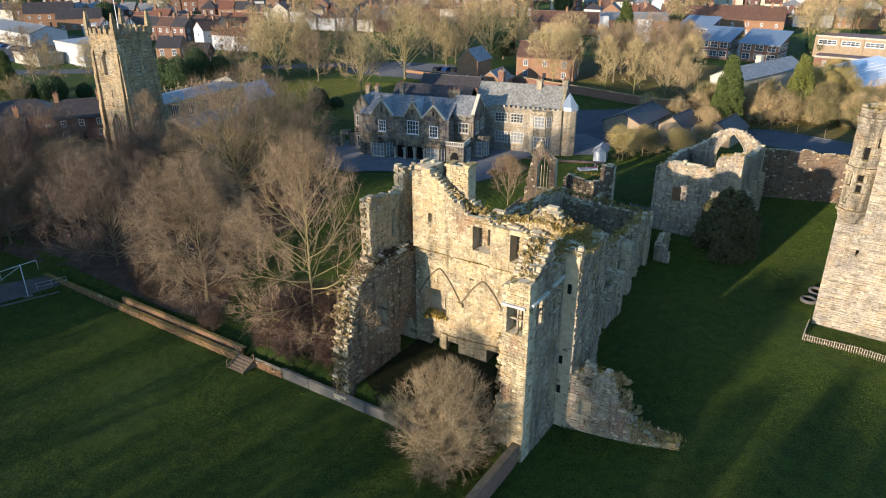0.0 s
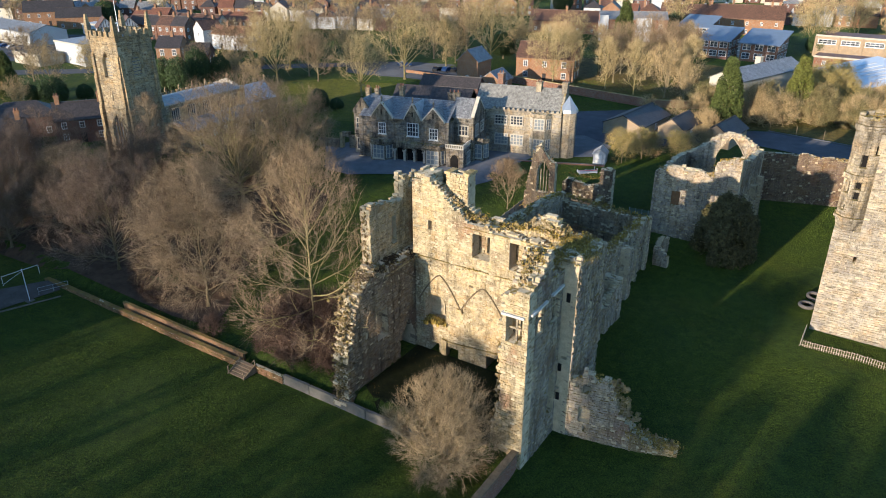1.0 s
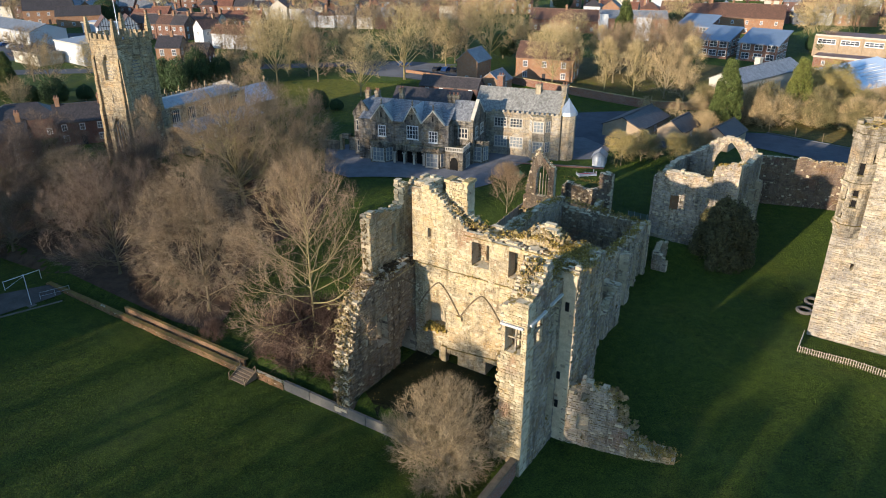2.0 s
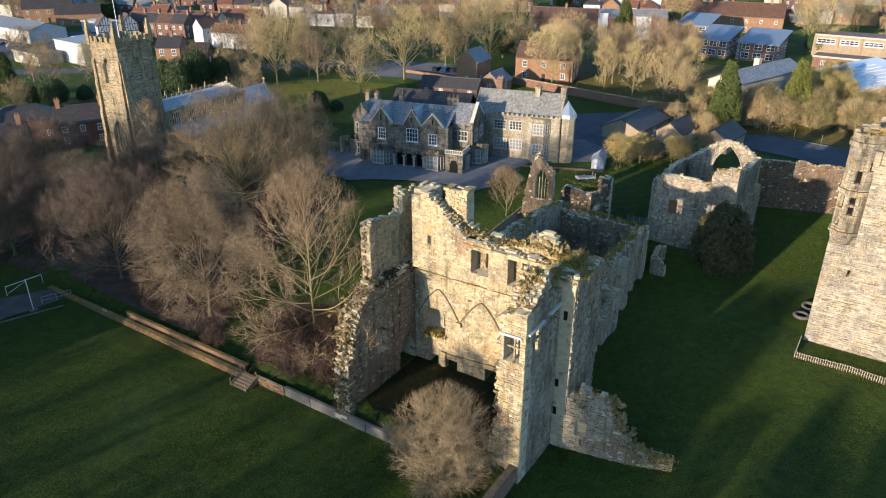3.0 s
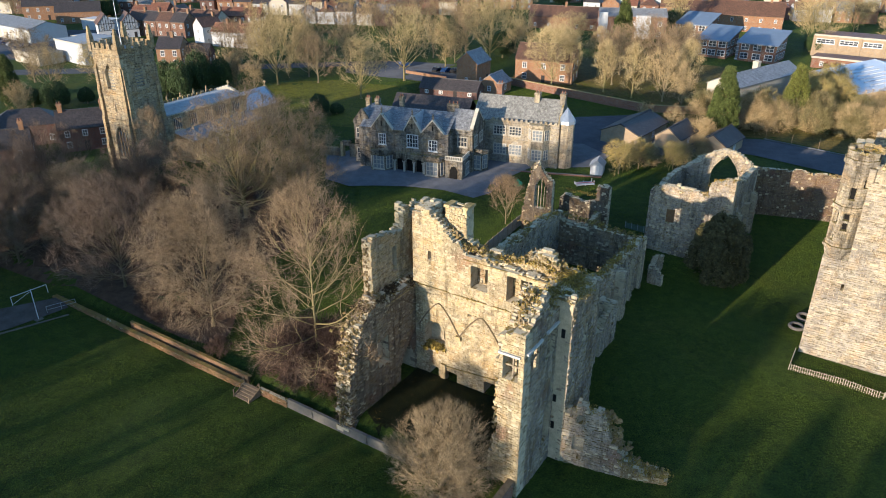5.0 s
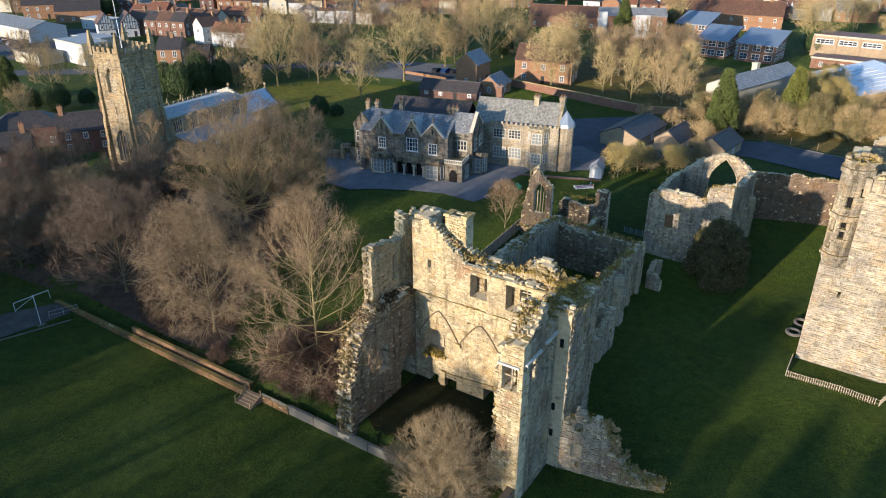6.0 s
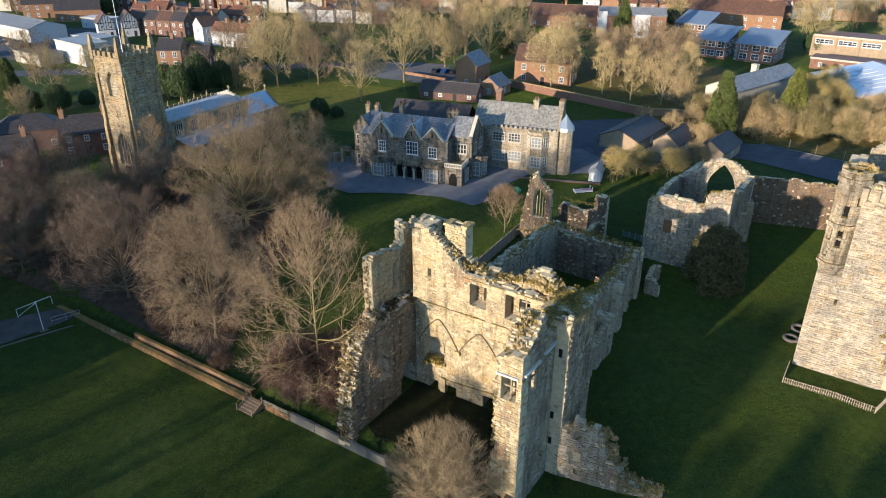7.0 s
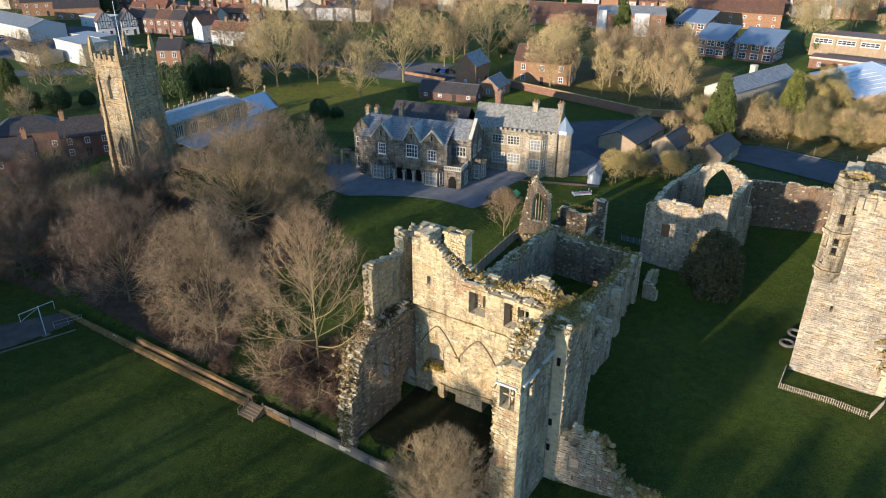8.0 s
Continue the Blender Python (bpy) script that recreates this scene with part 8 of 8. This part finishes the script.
# ---- trees of the town, conifers and shrubs ----
farlist = [  # kind, x, y, scale, name
    (FAR1, -47, 203, 0.95), (FAR2, -55, 212, 0.8), (FAR3, -40, 214, 0.9), (FAR1, -21.5, 187, 0.85), (FAR3, -30, 224, 1.0), (FAR2, -30, 236, 1.0), (FAR1, -11, 206, 1.05), (FAR3, -3, 240, 1.0), (FAR2, -18, 250, 1.0),
    (FAR1, 15, 229, 1.15), (FAR3, 4, 232, 0.8), (FAR4, 1, 226, 0.8), (FAR1, 30, 195, 0.85), (FAR4, 36, 203, 0.85), (FAR4, 44, 193, 0.85), (FAR2, 48, 201, 0.9), (FAR3, 57, 182, 0.95), (FAR2, 62, 196, 1.0), (FAR2, 66, 200, 0.85), (FAR4, 72, 214, 0.85),
    (FAR3, 53, 214, 1.0), (FAR1, 40, 228, 0.8), (FAR3, 26, 236, 0.9), (FAR3, 60, 176, 0.7), (FAR4, 92, 288, 1.25), (FAR1, 128, 252, 0.95), (FAR1, 136, 262, 0.9), (FAR3, 165, 268, 0.9), (FAR3, 180, 250, 0.9), (FAR2, 190, 280, 1.0),
    (FAR3, -58, 200, 0.6), (FAR3, -52, 196, 0.6), (FAR3, -62, 206, 0.65), (FAR2, -70, 206, 0.6), (FAR3, -84, 200, 0.5), (FAR3, -108, 196, 0.8), (FAR2, -118, 206, 0.9), (FAR3, -100, 166, 0.6), (FAR3, -112, 170, 0.6), (FAR3, -120, 152, 0.7), (FAR3, -106, 155, 0.6),
    (FAR1, -60, 330, 1.0), (FAR3, -30, 300, 0.8), (FAR1, -40, 320, 1.0), (FAR2, -10, 290, 1.0), (FAR3, 8, 270, 1.0), (FAR1, 26, 262, 0.9), (FAR3, 0, 320, 1.0), (FAR2, 22, 330, 1.0), (FAR1, -130, 345, 0.9), (FAR3, -190, 330, 0.9), (FAR1, 40, 350, 1.0), (FAR3, 120, 350, 1.0), (FAR2, 200, 320, 1.0),
    (FAR1, -80, 400, 1.0), (FAR2, 0, 420, 1.0), (FAR3, 110, 410, 1.0), (FAR1, 200, 400, 1.1), (FAR2, -180, 440, 1.1), (FAR1, 90, 460, 1.1), (FAR3, -50, 455, 1.1), (FAR2, 230, 430, 1.0), (FAR3, -140, 470, 1.2), (FAR1, 20, 480, 1.2), (FAR3, 170, 480, 1.2), (FAR3, -260, 460, 1.2),
    (FAR3, 92, 168, 0.55), (FAR3, 98, 160, 0.6), (FAR3, 104, 163, 0.6), (FAR3, 86, 160, 0.5), (FAR3, 72, 160, 0.55), (FAR3, 110, 155, 0.65), (FAR2, 118, 158, 0.7), (FAR3, 58, 160, 0.45), (FAR3, 52, 156, 0.4), (FAR3, 46, 158, 0.45),
    (FAR2, 58, 205, 0.95), (FAR4, 50, 186, 0.8), (FAR4, 64, 186, 0.9), (FAR1, 34, 214, 0.7), (FAR4, 46, 212, 0.9),
    (FAR2, -64, 222, 0.9), (FAR1, -48, 226, 0.9), (FAR2, -36, 206, 0.8), (FAR2, 8, 244, 1.0), (FAR1, -60, 240, 0.9), (FAR2, -44, 244, 0.95), (FAR1, -90, 190, 0.7), (FAR2, -84, 186, 0.6),
    (FAR1, 170, 300, 1.0), (FAR2, 182, 268, 1.0), (FAR1, 160, 285, 0.9), (FAR2, 196, 300, 1.1), (FAR1, 205, 270, 1.0), (FAR2, 112, 166, 0.6), (FAR2, 124, 166, 0.65), (FAR1, 132, 160, 0.6)]
for m, x, y, s in farlist:
    c = {id(FAR1): ("tall bare tree with olive twigs in the parkland", "bare_tree"), id(FAR2): ("bare spreading tree with russet twigs among houses", "bare_tree"),
         id(FAR3): ("bushy bare tree with reddish brown twigs", "bare_tree"), id(FAR4): ("narrow upright bare tree by a garden wall", "bare_tree")}[id(m)]
    plant(c[1], m, x, y, c[0], s=s * random.uniform(0.92, 1.08), group="parkland trees")



def sprays(seed, h, r0, n, size, shape):
    """Upright sprays over the skin of a crown of height h and half-width r0 * shape(k)."""
    r = np.random.default_rng(seed)
    out = [(0, 0, h * k, r0 * shape(k) * 0.8, r0 * shape(k) * 0.8, h * 0.09) for k in np.linspace(0.08, 0.92, 11)]
    for _ in range(n):
        k, a = r.uniform(0.03, 0.95), r.uniform(0, math.tau)
        q2 = r0 * shape(k) * r.uniform(0.78, 1.02)
        w = size * r.uniform(0.6, 1.2)
        out.append((q2 * math.cos(a), q2 * math.sin(a), h * k, w, w, w * 1.9))
    return out


CYP = (stem(13.0, 0.3), leafy(31, sprays(1, 14.2, 3.3, 170, 0.62, lambda k: (1 - k ** 1.7) * 0.92 + 0.08), 26000, (0.09, 0.26), M_CONIF, 0.6, 0.5))
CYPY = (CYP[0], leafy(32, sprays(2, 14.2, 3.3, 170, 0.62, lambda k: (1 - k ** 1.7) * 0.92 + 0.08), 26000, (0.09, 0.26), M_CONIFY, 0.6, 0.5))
EVG = (stem(6.0, 0.25), leafy(33, [(0, 0, 3.6, 3.2, 3.2, 2.8), (1.6, 0.8, 2.8, 2.0, 2.0, 2.0), (-1.5, 1.0, 3.0, 2.0, 2.2, 2.2), (0.2, -1.7, 2.6, 2.2, 1.8, 2.0)], 16000, (0.08, 0.22), M_EVER, 1.1))
plant("conifer", CYP, 61.5, 152.5, "dense dark green conical conifer", s=1.08)
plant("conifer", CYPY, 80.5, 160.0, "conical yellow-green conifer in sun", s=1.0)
plant("conifer", CYP, 61.0, 247.0, "tall dark conifer between the brick flats and trees", s=1.25)
for x, y, s, z in ((-69, 187, 0.95, 1.6), (-66, 193, 1.0, 1.8), (-74, 190, 0.85, 1.5), (-61, 197, 0.9, 1.4)):
    plant("evergreen_tree", EVG, x, y, "dark bushy evergreen tree behind the church", s=s, sz=z, group="churchyard evergreens")
plant("conifer", CYP, -112.5, 184.5, "narrow dark conifer in a back garden", s=0.85)
for x, y, s in ((-97, 176, 1.0), (-92, 182, 0.6), (-104, 178, 0.7), (20, 240, 1.2), (128, 248, 1.1), (-30, 170, 0.7), (-26, 172, 0.5), (100, 170, 0.8), (118, 160, 0.9), (-150, 330, 1.5), (-30, 330, 1.3), (140, 405, 1.6), (95, 300, 1.2), (-210, 380, 1.6), (60, 370, 1.5), (230, 300, 1.6)):
    plant("evergreen_shrub", EVG, x, y, "rounded evergreen shrub with glossy leaves", "shrub", s=s, sz=s * random.uniform(0.8, 1.25), group="evergreens")
for x, y, s in ((94, 178, 1.0), (101, 184, 1.05), (88, 172, 0.9), (99, 174, 0.8)):
    plant("willow", WILL, x, y, "golden weeping willow in low sun", s=s, group="willows")
for x, y, s in ((33.5, 127.5, 0.72), (38, 130.5, 0.65), (44.5, 130.0, 0.6)):
    plant("hazel_bush", WILL, x, y, "yellowish bare bush by the manor lawn", "shrub", s=s, group="lawn bushes")
SCRUB2 = (SCRUB[0], SCRUB[1].copy())
SCRUB2[1].materials[0] = M_TWIGR
for x, y, s in ((40.0, 132.0, 1.2), (46.5, 133.0, 1.2), (36.0, 134.0, 1.0), (51.5, 137.5, 1.2), (66.0, 157.0, 1.6), (70.5, 155.0, 1.8), (75.5, 155.5, 1.7), (56.0, 147.5, 1.4), (90, 152, 1.9), (97, 150, 1.9)):
    plant("undergrowth_shrub", SCRUB2, x, y, "tangled bare shrub by the sheds", "shrub", s=s, group="shed undergrowth")
r8 = np.random.default_rng(8)
M_TWIGK = plain_mat("dull_green_brown_twigs", (0.24, 0.195, 0.085), 0.45, 0.3, 0.9, relief=0, per=True)
SCRUB3 = (SCRUB[0], SCRUB[1].copy())
SCRUB3[1].materials[0] = M_TWIGK
for k in range(34):
    u = (k + r8.uniform(0, 1)) / 34
    x, y = 62 + 62 * u, 155.5 - 30 * u ** 1.3 + r8.uniform(0, 9) + (4 if u < 0.5 else 9)
    plant("undergrowth_shrub", (SCRUB3, SCRUB2, SCRUB3)[k % 3], x, y, "dense dull brown and green thicket beside the road", "shrub", s=r8.uniform(1.4, 2.3), group="roadside thicket")
for x, y, s in ((70, 158, 0.75), (90, 152, 0.7), (97, 156, 0.8), (104, 150, 0.8)):
    plant("evergreen_shrub", EVG, x, y, "rounded evergreen shrub with glossy leaves", "shrub", s=s, group="evergreens")
for x, y, s in ((86, 166, 1.15), (93, 168, 1.1), (107, 160, 1.1)):
    plant("willow", WILL, x, y, "golden weeping willow in low sun", s=s, group="willows")
YEW = (stem(6.5, 0.5), leafy(34, sprays(4, 8.2, 4.1, 170, 0.75, lambda k: math.sqrt(max(0.0, 1 - k ** 2.2)) * (0.88 + 0.12 * min(1.0, k * 5))), 30000, (0.10, 0.30), M_YEW, 0.7, 0.6))
plant("yew_tree", YEW, 39.4, 90.3, "broad dark yew tree on the castle green", s=1.0)
IVY = (stem(1.5, 0.08), leafy(35, [(0, 0, 1.0, 1.2, 1.2, 1.0), (0.8, 0.3, 0.7, 0.9, 0.9, 0.7)], 1500, (0.08, 0.2), M_EVER, 0.8))
for x, y, s in ((-38, 83, 0.9), (-36, 85, 0.7), (-9.4, 59.8, 0.5), (9.0, 119.0, 0.6), (-19.5, 146.0, 0.8)):
    plant("low_evergreen_bush", IVY, x, y, "small green leafy bush", "shrub", s=s, group="low bushes")
# trees behind and beside the viewpoint, whose long shadows lie over field and green
row = [(-58, 1.1), (-48, 1.15), (-38.5, 1.05), (-29, 1.15), (-20, 1.1), (-13, 1.05), (-8.5, 1.1), (-4, 1.04), (3, 1.05), (7.5, 1.3), (10, 1.3), (12.5, 1.28), (17, 1.05), (21, 1.1), (25.5, 1.05), (30, 1.1), (35, 1.05), (40, 1.1), (46, 1.05)]
for k, (u, tall) in enumerate(row):
    x, y = -55.6 + 0.719 * u + 1.5 * math.sin(k * 2.1), -7.5 - 0.695 * u + 1.5 * math.cos(k * 1.7)
    plant("lime_tree", FAR4 if u > 6 or -14 < u < 0 else SLIM, x, y, "bare lime tree in a row beyond the field", s=tall, turn=k * 1.3, group="row of limes")
# unseen evergreens, added only to throw the churchyard edge into shade
for x, y, s in ((-80, 72, 2.6), (-76, 64, 2.4), (-70, 58, 1.9), (-96, 52, 2.4), (-92, 62, 2.4), (-88, 66, 2.5)):
    plant("shade_casting_oak", EVG, x, y, "large evergreen oak out of view, added to shade the churchyard", s=s, group="evergreen oaks")
